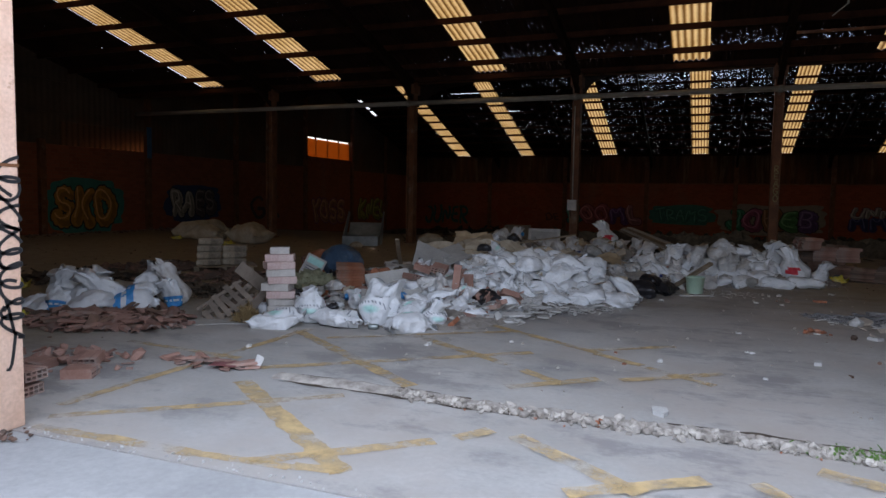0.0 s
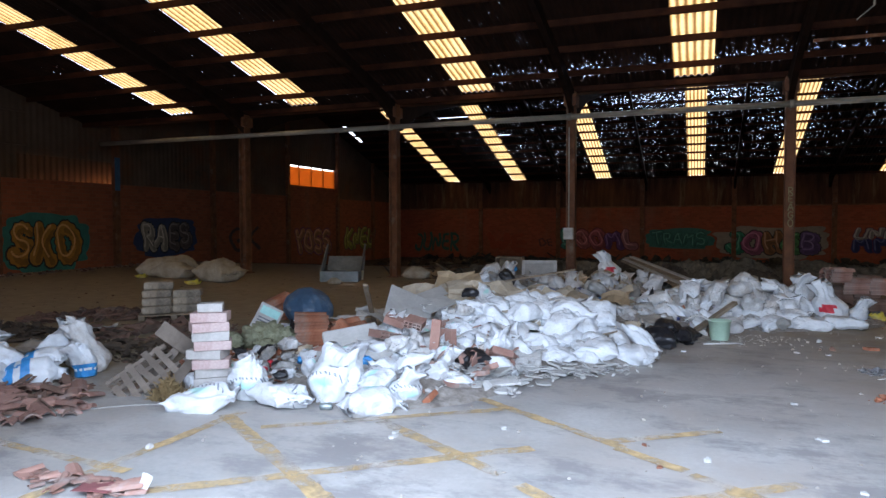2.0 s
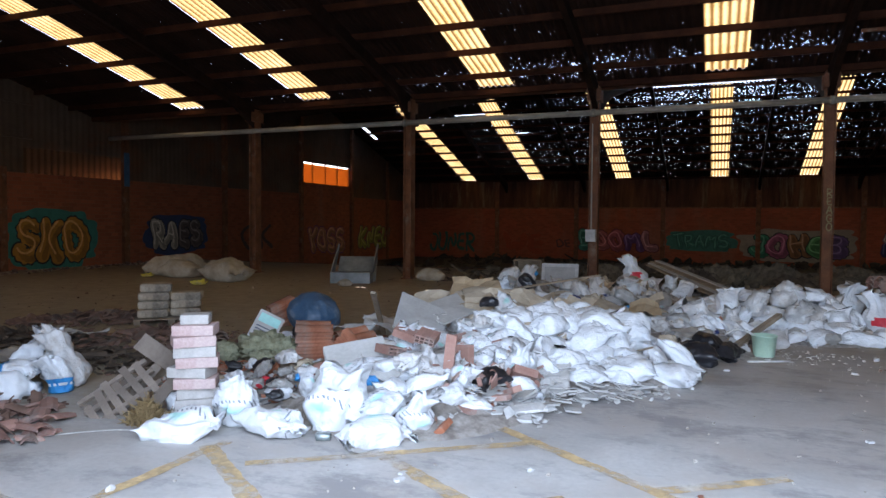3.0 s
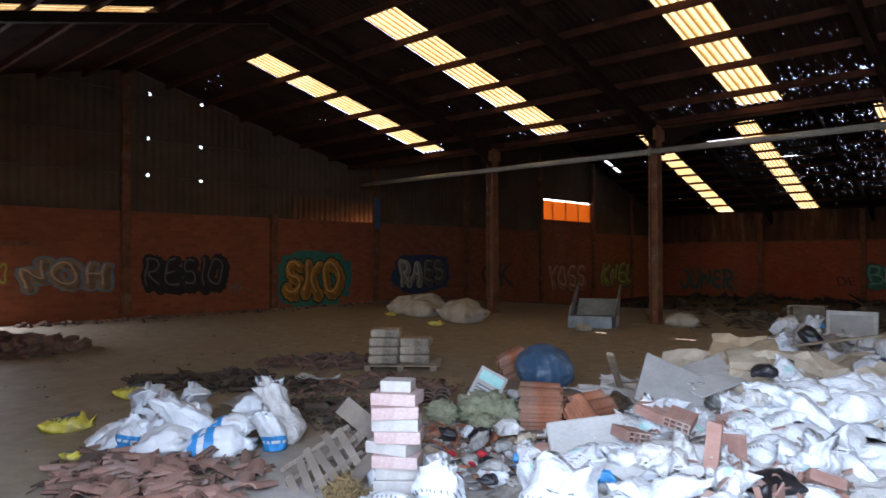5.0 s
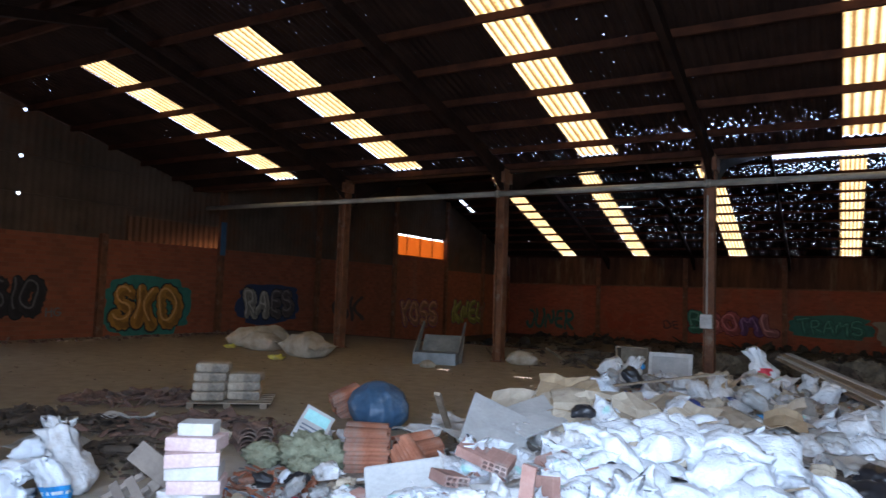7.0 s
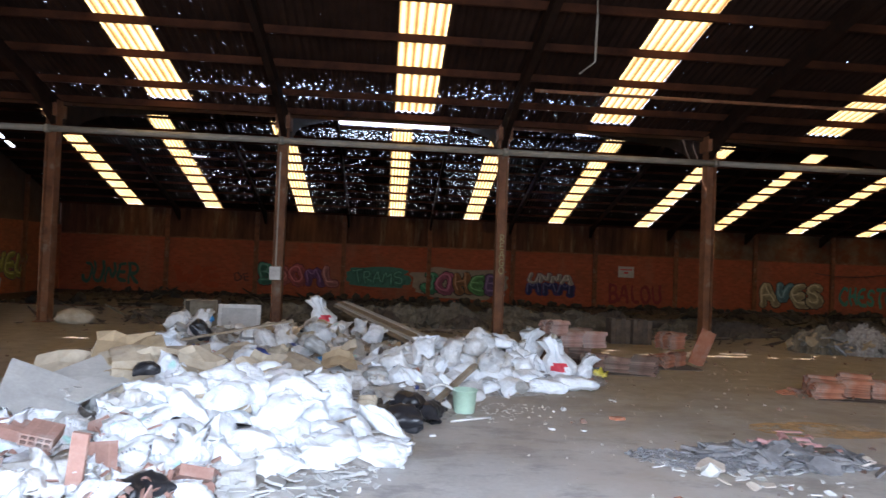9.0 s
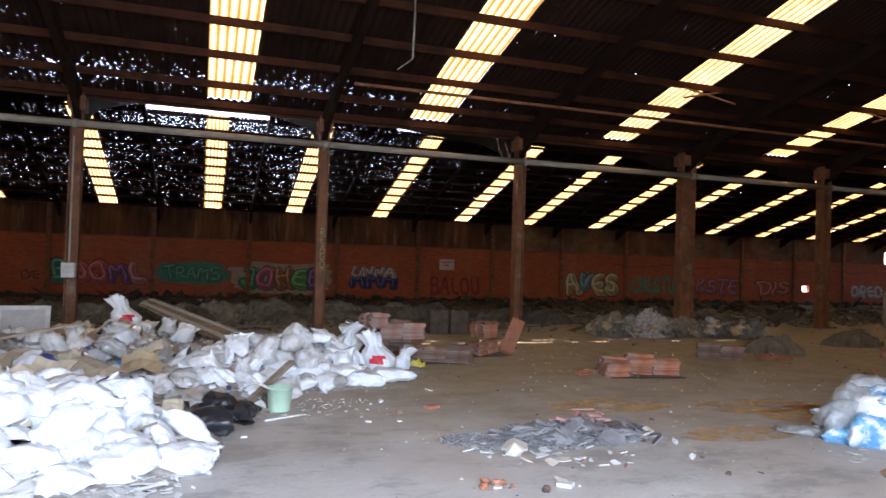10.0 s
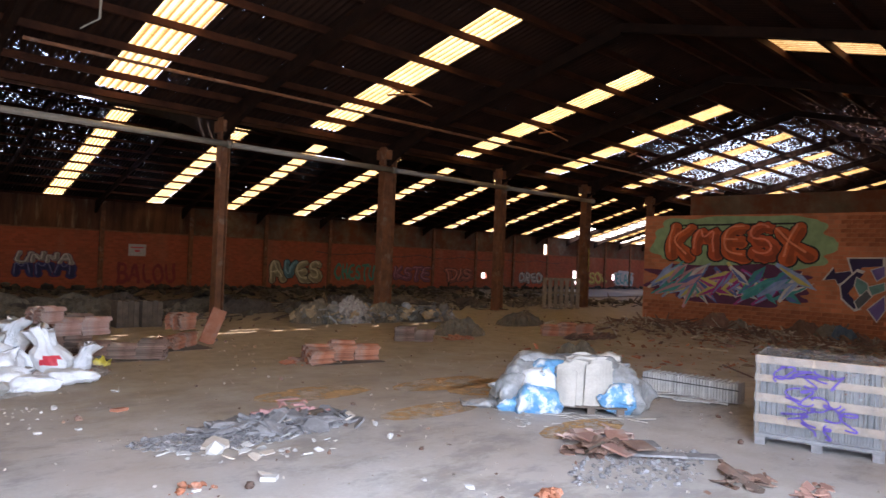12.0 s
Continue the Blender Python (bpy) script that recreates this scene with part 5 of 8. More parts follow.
vs = [v * (1 + 0.16 * noise.noise(v * 2.2) + 0.10 * (0.3 - abs(noise.noise(Vector((v.x * 5, v.y * 5, v.z * 1.6))))) + 0.04 * noise.noise(v * 12))  for v in vs]
vs = [Vector((v.x, v.y, max(v.z, -0.28))) for v in vs]
tagged(new("plastic_bag", pydata("plastic_bag", vs, fs, M_BLUEBAG, True)), "big round dark blue plastic bag", "bag", "bags").matrix_basis = pose(-6.45, 11.3, 0.27, 0, 0, 20) @ Matrix.Scale(0.94, 4)
BLK = [sack_mesh(98 + i, 0.5, 0.4, 0.26, M_BLACKBAG) for i in range(2)]
for x, y, z, a, s in ((-0.95, 11.05, 0.0, 0, 1.0), (-0.62, 11.5, 0.0, 70, 0.8), (-2.72, 8.45, 0.12, 60, 0.75), (-3.2, 10.0, 0.7, 20, 0.45), (-0.85, 11.5, 0.1, 150, 0.8)):
    sack(BLK[0] if s > 0.7 else BLK[1], x, y, z, a, 0, 0, s, "crumpled black plastic bag at the heap's edge", "black bags", "plastic_bag", "bag")


# ---- things on and beside the heap ----
def single(name, label, category, bm, material, m, smooth=False, group=""):
    me = bm if isinstance(bm, bpy.types.Mesh) else mesh_of(name, bm, material, smooth)
    ob = new(name, me)
    ob.matrix_basis = m
    return tagged(ob, label, category, group)


# carton stack
rng = random.Random(31)
z = 0.0
for i in range(10):
    last = i == 9
    w, d, h = (0.23, 0.18, 0.082) if last else (0.34, 0.24, 0.088)
    bm = boxes(((-w / 2, -d / 2, 0), (w / 2, d / 2, h)), bevel=0.008)
    single("tile_carton", "dusty %s carton in a leaning stack of tile boxes" % ("pink and white" if i in (2, 4, 5, 7, 8) else "white"), "carton", bm, M_PINKBOX if i in (3, 5, 7, 8) else M_WHITEBOX,
           pose(-4.85 + rng.gauss(0, 0.02), 6.98 + rng.gauss(0, 0.02), z, 0, 0, 36 + rng.gauss(0, 7)), group="tile cartons")
    z += h + 0.001
# far stack of dusty cement blocks on a pallet
far = [(0, 0, 0), (0.0, 0.0, 0.15), (0, 0, 0.30), (0.02, 0.0, 0.45), (0.46, 0.1, 0.0), (0.46, 0.1, 0.15), (0.5, 0.1, 0.28), (0.02, 0.45, 0.0), (0.02, 0.45, 0.15), (0.45, 0.5, 0.0)]
pal = thing("pallet", "low grey pallet under a stack of grimy sacks", "pallet", pose(-9.3, 11.3, 0, 0, 0, 40))
for i in range(5):
    part("board", boxes(((-0.5, -0.5 + 0.21 * i, 0.07), (0.7, -0.36 + 0.21 * i, 0.09))), M_WOOD, pal)
for i in range(3):
    part("runner", boxes(((-0.5 + 0.52 * i, -0.5, 0.0), (-0.4 + 0.52 * i, 0.5, 0.07))), M_WOOD, pal)
M_GRIMY = surface("grimy cement block pack", (0.44, 0.35, 0.25), (0.64, 0.54, 0.42), 4, 0.9, 50, 0.4, spread=0.15, dirt=(0.13, 0.11, 0.09), dirt_scale=1.5, dirt_amount=(0.5, 0.66))
SLABPACK = mesh_of("block_pack", boxes(((-0.24, -0.2, 0), (0.24, 0.2, 0.135)), bevel=0.045), M_GRIMY)
for i, (x, y, z) in enumerate(far):
    ob = new("block_pack", SLABPACK)
    ob.matrix_basis = pose(-9.3, 11.3, 0.095, 0, 0, 40) @ pose(x - 0.2, y - 0.2, z * 0.93, 0, (i * 31) % 5 - 2, (i * 37) % 17 - 8)
    tagged(ob, "grimy pale cement block pack in a stack on a pallet", "blocks", "cement block packs")


def pallet(m, label, material, boards=6, w=0.8, l=1.0):
    p = thing("pallet", label, "pallet", m)
    for i in range(boards):
        y = -l / 2 + (l - 0.1) * i / (boards - 1)
        part("board", boxes(((-w / 2, y, 0.09), (w / 2, y + 0.09, 0.108)), bevel=0.003), material, p)
    for x in (-w / 2, -0.04, w / 2 - 0.08):
        part("runner", boxes(((x, -l / 2, 0.0), (x + 0.08, l / 2, 0.088)), bevel=0.003), material, p)
    return p


M_GREYWOOD = surface("dirty weathered pallet wood", (0.16, 0.125, 0.10), (0.36, 0.29, 0.235), 6, 0.9, 60, 0.6, spread=0.35, dirt=(0.1, 0.075, 0.06), dirt_scale=3)
bp = thing("broken_pallet", "broken grey wooden pallet leaning on the waste", "pallet", Matrix.Translation((-5.39, 6.79, 0.05)) @ Matrix.Rotation(radians(-32), 4, Vector((-0.72, 0.69, -0.15))) @ pose(0, 0, 0, 42, 0, 48) @ Matrix.Scale(0.6, 4))
rng = random.Random(77)
for i, ln in enumerate((0.42, 0.55, 0.62, 0.5, 0.66, 0.6)):
    part("board", boxes(((-0.05, -0.05, 0.06), (0.06, ln, 0.078)), bevel=0.003), M_GREYWOOD, bp, m=pose(-0.42 + 0.17 * i, 0, 0, 0, 0, rng.gauss(0, 4)))
for y in (0.05, 0.3, 0.52):
    part("runner", boxes(((-0.5, y, 0.0), (0.56, y + 0.07, 0.058)), bevel=0.003), M_GREYWOOD, bp)
single("plank", "wide warped grey board leaning on the broken pallet", "plank", boxes(((-0.08, 0, -0.25), (0.08, 0.025, 0.25)), bevel=0.005), M_GREYWOOD, Matrix.Translation((-5.32, 7.1, 0.46)) @ Matrix.Rotation(radians(-50), 4, Vector((-0.72, 0.69, -0.15))) @ pose(0, 0, 0, 0, 0, 46))
single("plank", "dirty grey board propping up the broken pallet", "plank", boxes(((-0.05, 0, -0.28), (0.05, 0.025, 0.28)), bevel=0.005), M_GREYWOOD, Matrix.Translation((-5.15, 7.0, 0.24)) @ Matrix.Rotation(radians(40), 4, Vector((-0.72, 0.69, -0.15))) @ pose(0, 0, 0, 0, 0, 46))
single("plank", "dirty grey board propping up the broken pallet", "plank", boxes(((-0.04, 0, -0.25), (0.04, 0.025, 0.25)), bevel=0.005), M_GREYWOOD, Matrix.Translation((-5.42, 7.05, 0.3)) @ Matrix.Rotation(radians(42), 4, Vector((-0.72, 0.69, -0.15))) @ pose(0, 0, 0, 0, 0, 46))
single("plank", "short pale board leaning on the broken pallet", "plank", boxes(((-0.06, 0, -0.3), (0.06, 0.02, 0.3)), bevel=0.004), M_WOOD, pose(-5.35, 7.5, 0.42, -20, 24, 30))
single("plank", "short pale board leaning on the broken pallet", "plank", boxes(((-0.04, 0, -0.35), (0.04, 0.02, 0.35)), bevel=0.004), M_WOOD, pose(-5.5, 7.2, 0.25, 10, 60, 30))

# boards and cardboard on top
single("board", "grey foam-backed board lying tilted on the heap", "board", boxes(((-0.3, -0.38, 0), (0.3, 0.38, 0.03)), bevel=0.006), M_BOARD, pose(-3.9, 9.6, 0.55, 26, 24, 28))
single("board", "grey board lying tilted on the heap", "board", boxes(((-0.3, -0.45, 0), (0.3, 0.45, 0.02)), bevel=0.004), M_BOARD, pose(-3.75, 10.2, 0.62, 10, 10, -20))
single("board", "broken grey slab lying on sacks", "board", boxes(((-0.3, -0.26, 0), (0.3, 0.26, 0.10)), bevel=0.025), M_BOARD, pose(-3.88, 8.1, 0.30, 34, -8, 38))
single("board", "grey slab lying flat under torn sacks", "board", boxes(((-0.34, -0.2, 0), (0.34, 0.2, 0.05)), bevel=0.015), M_BOARD, pose(-3.75, 7.75, 0.2, 18, 4, 30))
single("board", "pale plaster slab at the heap's foot", "board", boxes(((-0.28, -0.16, 0), (0.28, 0.16, 0.03)), bevel=0.01), M_PLASTER, pose(-2.45, 8.0, 0.03, 6, 3, 16))
single("board", "pale plaster slab at the heap's foot", "board", boxes(((-0.2, -0.14, 0), (0.2, 0.14, 0.03)), bevel=0.01), M_BOARD, pose(-2.6, 8.25, 0.12, 12, 3, -14))


def crumple(w, l, seed, amp=0.05, n=16):
    o = Vector((seed * 3.7, seed * 1.3, 0))
    vs = []
    for j in range(n):
        for i in range(n):
            x, y = w * (i / (n - 1) - 0.5), l * (j / (n - 1) - 0.5)
            z = (0.5 - abs(noise.noise(Vector((x * 3, y * 1.5, 0)) + o))) * amp + noise.noise(Vector((x * 7, y * 7, 4)) + o) * amp * 0.3
            e = 0.04 * noise.noise(Vector((x * 9, y * 9, 7)) + o)
            vs.append((x + e, y + e, z))
    me = pydata("sheet", vs, grid_faces(n, n), M_CARD, True)
    return me


def sheet_thing(name, label, category, w, l, seed, amp, material, m, n=16, thick=0.004):
    me = crumple(w, l, seed, amp, n)
    me.materials.clear()
    me.materials.append(material)
    ob = new(name, me)
    so = ob.modifiers.new("thick", "SOLIDIFY")
    so.thickness = thick
    ob.matrix_basis = m
    return tagged(ob, label, category)


M_CARD_PALE = surface("dusty buff cardboard", (0.46, 0.37, 0.26), (0.68, 0.58, 0.45), 3, 0.9, 40, 0.3, spread=0.2, dirt=(0.30, 0.24, 0.18), dirt_scale=2.5)


def flat_box(m, w, l, seed, material):
    """A flattened carton: two folded panels with flaps bent up or down along straight creases."""
    r = random.Random(seed)
    bm = bmesh.new()
    rows = [0.0, 0.16, 0.5, 0.84, 1.0]
    high = [r.uniform(-0.1, 0.05), 0.0, r.uniform(0.0, 0.06), r.uniform(-0.03, 0.03), r.uniform(-0.1, 0.05)]
    grid = [[bm.verts.new((w * (u - 0.5) + r.gauss(0, 0.012), l * (v - 0.5), h + 0.05 * math.sin(u * 5 + seed) + r.gauss(0, 0.01))) for u in (0, 0.3, 0.52, 0.8, 1)] for v, h in zip(rows, high)]
    for a, b in zip(grid, grid[1:]):
        for k in range(4):
            bm.faces.new((a[k], a[k + 1], b[k + 1], b[k]))
    ob = new("cardboard_sheet", mesh_of("cardboard_sheet", bm, material))
    so = ob.modifiers.new("thick", "SOLIDIFY")
    so.thickness = 0.008
    ob.matrix_basis = m
    return tagged(ob, "flattened buff cardboard box creased on the heap", "cardboard")


rng = random.Random(88)
for i in range(34):
    x, y = (rng.uniform(-4.1, -2.5), rng.uniform(10.3, 11.8)) if i < 22 else (rng.uniform(-4.2, -1.2), rng.uniform(12.4, 17.0))
    flat_box(pose(x, y, heap(x, y) + 0.05 + 0.16 * rng.random(), rng.gauss(24 if i < 22 else 14, 7), rng.gauss(0, 7), rng.gauss(14, 28)), rng.uniform(0.35, 0.7), rng.uniform(0.5, 0.95), i, M_CARD if i % 4 == 0 else M_CARD_PALE)
for i, (x, y, z, rx, rz, w, l) in enumerate(((-2.3, 9.05, 0.08, 8, 10, 0.5, 0.5), (-2.8, 8.0, 0.05, 4, 20, 0.9, 0.3), (-4.9, 10.8, 0.3, 10, 30, 0.7, 0.5), (-4.4, 10.0, 0.35, 20, 70, 0.5, 0.5), (-5.2, 10.4, 0.25, 10, 0, 0.6, 0.4), (-1.0, 11.7, 0.22, 16, 30, 0.5, 0.4), (-3.4, 7.6, 0.15, 10, 60, 0.5, 0.3), (-8.3, 8.0, 0.06, 4, 20, 0.7, 0.5), (-9.1, 9.5, 0.04, 0, 40, 0.6, 0.3))):
    sheet_thing("plastic_sheet", "crumpled pale plastic sheet on the waste", "plastic sheet", w, l, 20 + i, 0.14, M_FILM if i % 2 else M_PLASTER, pose(x, y, z, rx, 0, rz))

# printed flat carton leaning, wool, terracotta bundles
bk = thing("flat_carton", "white printed carton leaning on mineral wool", "carton", Matrix.Translation((-5.95, 9.2, 0.1)) @ Matrix.Rotation(radians(28), 4, Vector((-0.6, 0.8, 0))) @ pose(0, 0, 0, 0, 0, -54))
part("panel", boxes(((-0.02, -0.16, 0), (0.02, 0.16, 0.5)), bevel=0.004), M_WHITEBOX, bk)
part("print", boxes(((0.0205, -0.13, 0.36), (0.0235, 0.13, 0.47)), ((-0.0235, -0.13, 0.05), (-0.0205, 0.13, 0.12))), M_TEAL, bk)
part("print", boxes(*[((0.0205, -0.12, 0.3 - 0.04 * i), (0.0235, 0.08, 0.315 - 0.04 * i)) for i in range(5)]), M_INK, bk)
for i, (x, y, s) in enumerate(((-5.82, 9.2, 0.3), (-5.6, 9.3, 0.24), (-6.2, 9.0, 0.2), (-5.62, 8.95, 0.16))):
    vs, fs = clod(random.Random(i + 60), (s, s * 0.9, s * 0.62), 0.16, sub=4)
    vs = [v * (1 + 0.25 * noise.noise(v * 9) + 0.18 * noise.noise(v * 28)) for v in vs]
    single("mineral_wool", "ragged clump of dirty green mineral wool", "insulation", pydata("mineral_wool", vs, fs, M_WOOL, True), None, pose(x, y, s * 0.5))


def roof_tile_mesh():
    n, vs = 9, []
    for rad, sgn in ((0.095, 0), (0.082, 0)):
        for y, k in ((-0.21, 1.0), (0.21, 0.84)):
            for i in range(n):
                a = math.pi * i / (n - 1)
                vs.append((rad * k * math.cos(a), y, rad * k * math.sin(a) * 0.75))
    fs = []
    for i in range(n - 1):
        fs += [(i, i + 1, n + i + 1, n + i), (2 * n + i, 3 * n + i, 3 * n + i + 1, 2 * n + i + 1), (i, 2 * n + i, 2 * n + i + 1, i + 1), (n + i, n + i + 1, 3 * n + i + 1, 3 * n + i)]
    fs += [(0, n, 3 * n, 2 * n), (n - 1, 3 * n - 1, 4 * n - 1, 2 * n - 1)]
    return vs, fs


TILE_V, TILE_F = roof_tile_mesh()
TILE = pydata("roof_tile", TILE_V, TILE_F, M_TERRA)
TILE_DULL = pydata("roof_tile", TILE_V, TILE_F, M_TERRA_DULL)
TILE_WHITE = pydata("roof_tile", TILE_V, TILE_F, M_PLASTER)


def tile_stack(m, layers, across, me=TILE, label="bundle of nested terracotta roof tiles in the waste"):
    t = thing("tile_bundle", label, "roof tiles", m, "tile bundles")
    for k in range(layers):
        for i in range(across):
            part("roof_tile", me, None, t, m=pose(0.19 * (i - (across - 1) / 2), 0.012 * ((k * 37) % 3 - 1), 0.044 * k, 0, 0, (k * 53) % 7 - 3))
    return t


tile_stack(pose(-5.24, 9.45, 0.0, 0, 6, -58), 10, 2)
tile_stack(pose(-4.92, 9.9, 0.0, 8, 12, -30), 7, 2)
tile_stack(pose(-4.85, 9.5, 0.05, 40, 10, 80), 6, 1)
tile_stack(pose(-7.2, 11.75, 0.0, 24, 0, -40), 9, 2)
tile_stack(pose(-6.9, 9.5, 0.0, 0, 0, 60), 5, 2, TILE_DULL, "dusty roof tiles nested in the waste")

# hollow bricks
def hollow_brick(m, label="broken hollow terracotta brick", material=None, cols=4, rows=2, size=(0.2, 0.24, 0.08)):
    w, l, h = size
    t = 0.011
    b = bmesh.new()
    for i in range(cols + 1):
        x = -w / 2 + (w - t) * i / cols
        box(b, (x, -l / 2, 0), (x + t, l / 2, h))
    for j in range(rows + 1):
        z = (h - t) * j / rows
        for i in range(cols):
            x = -w / 2 + (w - t) * i / cols + t
            box(b, (x, -l / 2 + 0.001, z), (x + (w - t) / cols - t, l / 2 - 0.001, z + t))
    ob = new("hollow_brick", mesh_of("hollow_brick", b, material or M_PINKTILE))
    ob.matrix_basis = m
    return tagged(ob, label, "brick", "hollow bricks")


for x, y, z, rx, ry, rz in ((-3.7, 8.75, 0.5, 20, -10, 100), (-3.35, 8.5, 0.52, 10, 14, 10), (-3.6, 8.2, 0.42, 0, 12, 60), (-3.0, 8.6, 0.35, 60, 0, 20), (-2.45, 8.75, 0.18, 20, 30, 130), (-2.95, 7.75, 0.0, 0, 0, 10), (-2.75, 7.85, 0.05, 30, 0, 50),
                              (-4.72, 3.5, 0.0, 0, 0, 100), (-4.70, 3.52, 0.115, 0, 0, 96), (-5.0, 4.35, 0.02, 6, 0, 30), (-4.75, 4.05, 0.0, 0, 0, 120), (-5.3, 4.1, 0.0, 0, 10, 10)):
    hollow_brick(pose(x, y, z, rx, ry, rz))

# bucket with pale spout, stick, can, fallen tube
def lathe(profile, n=28, material=None, name="vessel"):
    vs = [(r * math.cos(2 * math.pi * i / n), r * math.sin(2 * math.pi * i / n), z) for r, z in profile for i in range(n)]
    return pydata(name, vs, grid_faces(n, len(profile), True), material, True)


bk = thing("bucket", "pale green plastic bucket with a white handle", "bucket", pose(-0.15, 11.95, 0))
part("body", lathe([(0.001, 0.005), (0.115, 0.005), (0.12, 0.0), (0.125, 0.01), (0.15, 0.26), (0.158, 0.262), (0.158, 0.275), (0.147, 0.275), (0.12, 0.02), (0.001, 0.02)], material=M_GREENPL), None, bk)
bm = bmesh.new()
prev = Vector((-0.1, -0.02, 0.24))
for i in range(1, 9):
    p = Vector((-0.1 - 0.045 * i, -0.02, 0.24 + 0.09 * math.sin(i * 0.38)))
    tube(bm, prev, p, 0.016, 8)
    prev = p
part("handle", bm, M_PLASTER, bk, "white curved plastic handle", smooth=True)
bm = bmesh.new()
tube(bm, (-0.36, 11.42, 0.012), (0.13, 11.66, 0.012), 0.012, 8)
single("white_tube", "thin white tube lying on the floor", "tube", bm, M_PLASTER, Matrix(), True)
can = thing("drink_can", "dented green and silver drink can lying on the floor", "can", pose(-3.5, 6.86, 0.034, 0, 90, 24))
part("body", lathe([(0.001, -0.058), (0.024, -0.058), (0.033, -0.048), (0.033, 0.048), (0.026, 0.058), (0.001, 0.056)], 20, surface("can paint", (0.10, 0.14, 0.14), (0.5, 0.55, 0.55), 12, 0.35, metal=0.6)), None, can)
part("lid", lathe([(0.001, 0.0575), (0.023, 0.0575), (0.026, 0.061), (0.027, 0.056)], 20, surface("can metal", (0.6, 0.6, 0.6), (0.8, 0.8, 0.8), 9, 0.25, metal=1.0)), None, can)
scatter("straw_tuft", "tangled tuft of dry brown straw", M_BRUSH, 520, disc(-5.12, 6.72, 0.17, 0.17, 0.22), (0.012, 0.03), ["stick"], 41, tilt=0.9, category="straw")

M_PINKBAG = surface("pink printed wrapper", (0.50, 0.26, 0.25), (0.70, 0.45, 0.42), 6, 0.5)
M_NAVY = surface("navy printed wrapper", (0.02, 0.03, 0.12), (0.05, 0.08, 0.26), 6, 0.4)
WRAP = [(sack_mesh(700 + i, 0.5, 0.4, 0.3, m), lab) for i, (m, lab) in enumerate(((M_SACK, "small crumpled white wrapper in the waste"), (M_SACK_GREY, "small crumpled dusty white bag in the waste"), (M_FILM, "crumpled grey plastic film in the waste"), (M_SACK_PRINT, "small crumpled white bag with teal print in the waste"), (M_BLUEPRINT, "small crumpled bright blue wrapper in the waste"), (M_PINKBAG, "small crumpled pink wrapper in the waste"),
                                                                                 (M_NAVY, "small crumpled navy wrapper in the waste"), (M_RED, "small crumpled red wrapper in the waste"), (M_CARD_PALE, "crushed small buff carton in the waste"), (M_BLACKBAG, "small crumpled black bag in the waste")))]
PICKS = [0, 0, 0, 1, 1, 1, 1, 2, 2, 2, 3, 3, 3, 4, 5, 6, 7, 8, 8, 8, 9]
rng = random.Random(71)
for (x0, x1, y0, y1), count, big in (((-5.6, -4.3, 7.4, 9.0), 34, 0.5), ((-4.6, -2.8, 7.6, 9.6), 30, 0.6), ((-5.0, -3.9, 9.6, 11.4), 16, 0.7), ((-4.6, -1.0, 12.2, 15.0), 44, 0.9), ((-4.6, -1.2, 15.0, 18.4), 44, 1.0), ((-1.4, -0.5, 11.4, 12.3), 9, 0.6), ((-6.3, -5.5, 9.6, 10.8), 9, 0.6)):
    for i in range(count):
        x, y = rng.uniform(x0, x1), rng.uniform(y0, y1)
        pick = rng.choice(PICKS)
        me, lab = WRAP[pick]
        k = 0.5 if pick in (4, 5, 6, 7) else 1.0
        sack(me, x, y, max(0.0, heap(x, y)) + rng.uniform(-0.02, 0.12), rng.uniform(0, 360), rng.gauss(0, 24), rng.gauss(0, 24), rng.uniform(0.4, 1.0) * big * k, lab, "crumpled wrappers", "wrapper", "wrapper")

# sheet-metal trough, cabinets, frames, planks
M_GALV = surface("galvanised sheet", (0.16, 0.18, 0.18), (0.32, 0.34, 0.34), 3, 0.5, 30, 0.1, metal=0.4)
tr = thing("metal_trough", "dented grey sheet-metal chute standing on the floor", "trough", pose(-10.1, 18.9, 0, 0, 0, 20))
part("base", boxes(((-0.55, -0.3, 0), (0.55, 0.3, 0.3)), bevel=0.01), M_GALV, tr)
part("back", boxes(((-0.5, 0.3, 0.25), (0.6, 0.33, 1.1), Matrix.Rotation(radians(-38), 4, "X"))), M_GALV, tr)
for sx in (-0.55, 0.58):
    b = bmesh.new()
    vs = [b.verts.new((sx + dx, y, z)) for dx in (0, 0.03) for y, z in ((-0.3, 0.3), (0.3, 0.3), (1.05, 1.0), (0.9, 1.05))]
    b.faces.new(vs[:4])
    b.faces.new(vs[4:][::-1])
    for i in range(4):
        b.faces.new((vs[i], vs[4 + i], vs[4 + (i + 1) % 4], vs[(i + 1) % 4]))
    part("side", b, M_GALV, tr)
cab = thing("wooden_crate", "small open wooden crate beside the heap", "crate", pose(-5.2, 19.4, 0, 0, 0, 5))
for lo, hi in (((-0.35, -0.25, 0), (-0.32, 0.25, 0.75)), ((0.32, -0.25, 0), (0.35, 0.25, 0.75)), ((-0.32, 0.22, 0), (0.32, 0.25, 0.75)), ((-0.32, -0.25, 0.72), (0.32, 0.22, 0.75)), ((-0.32, -0.25, 0.35), (0.32, 0.22, 0.38)), ((-0.32, -0.25, 0), (0.32, 0.22, 0.03))):
    part("panel", boxes((lo, hi)), M_WOOD, cab)
fr = thing("window_sash", "white window frame standing behind the heap", "frame", pose(-4.3, 18.9, 0.1, -12, 0, 4))
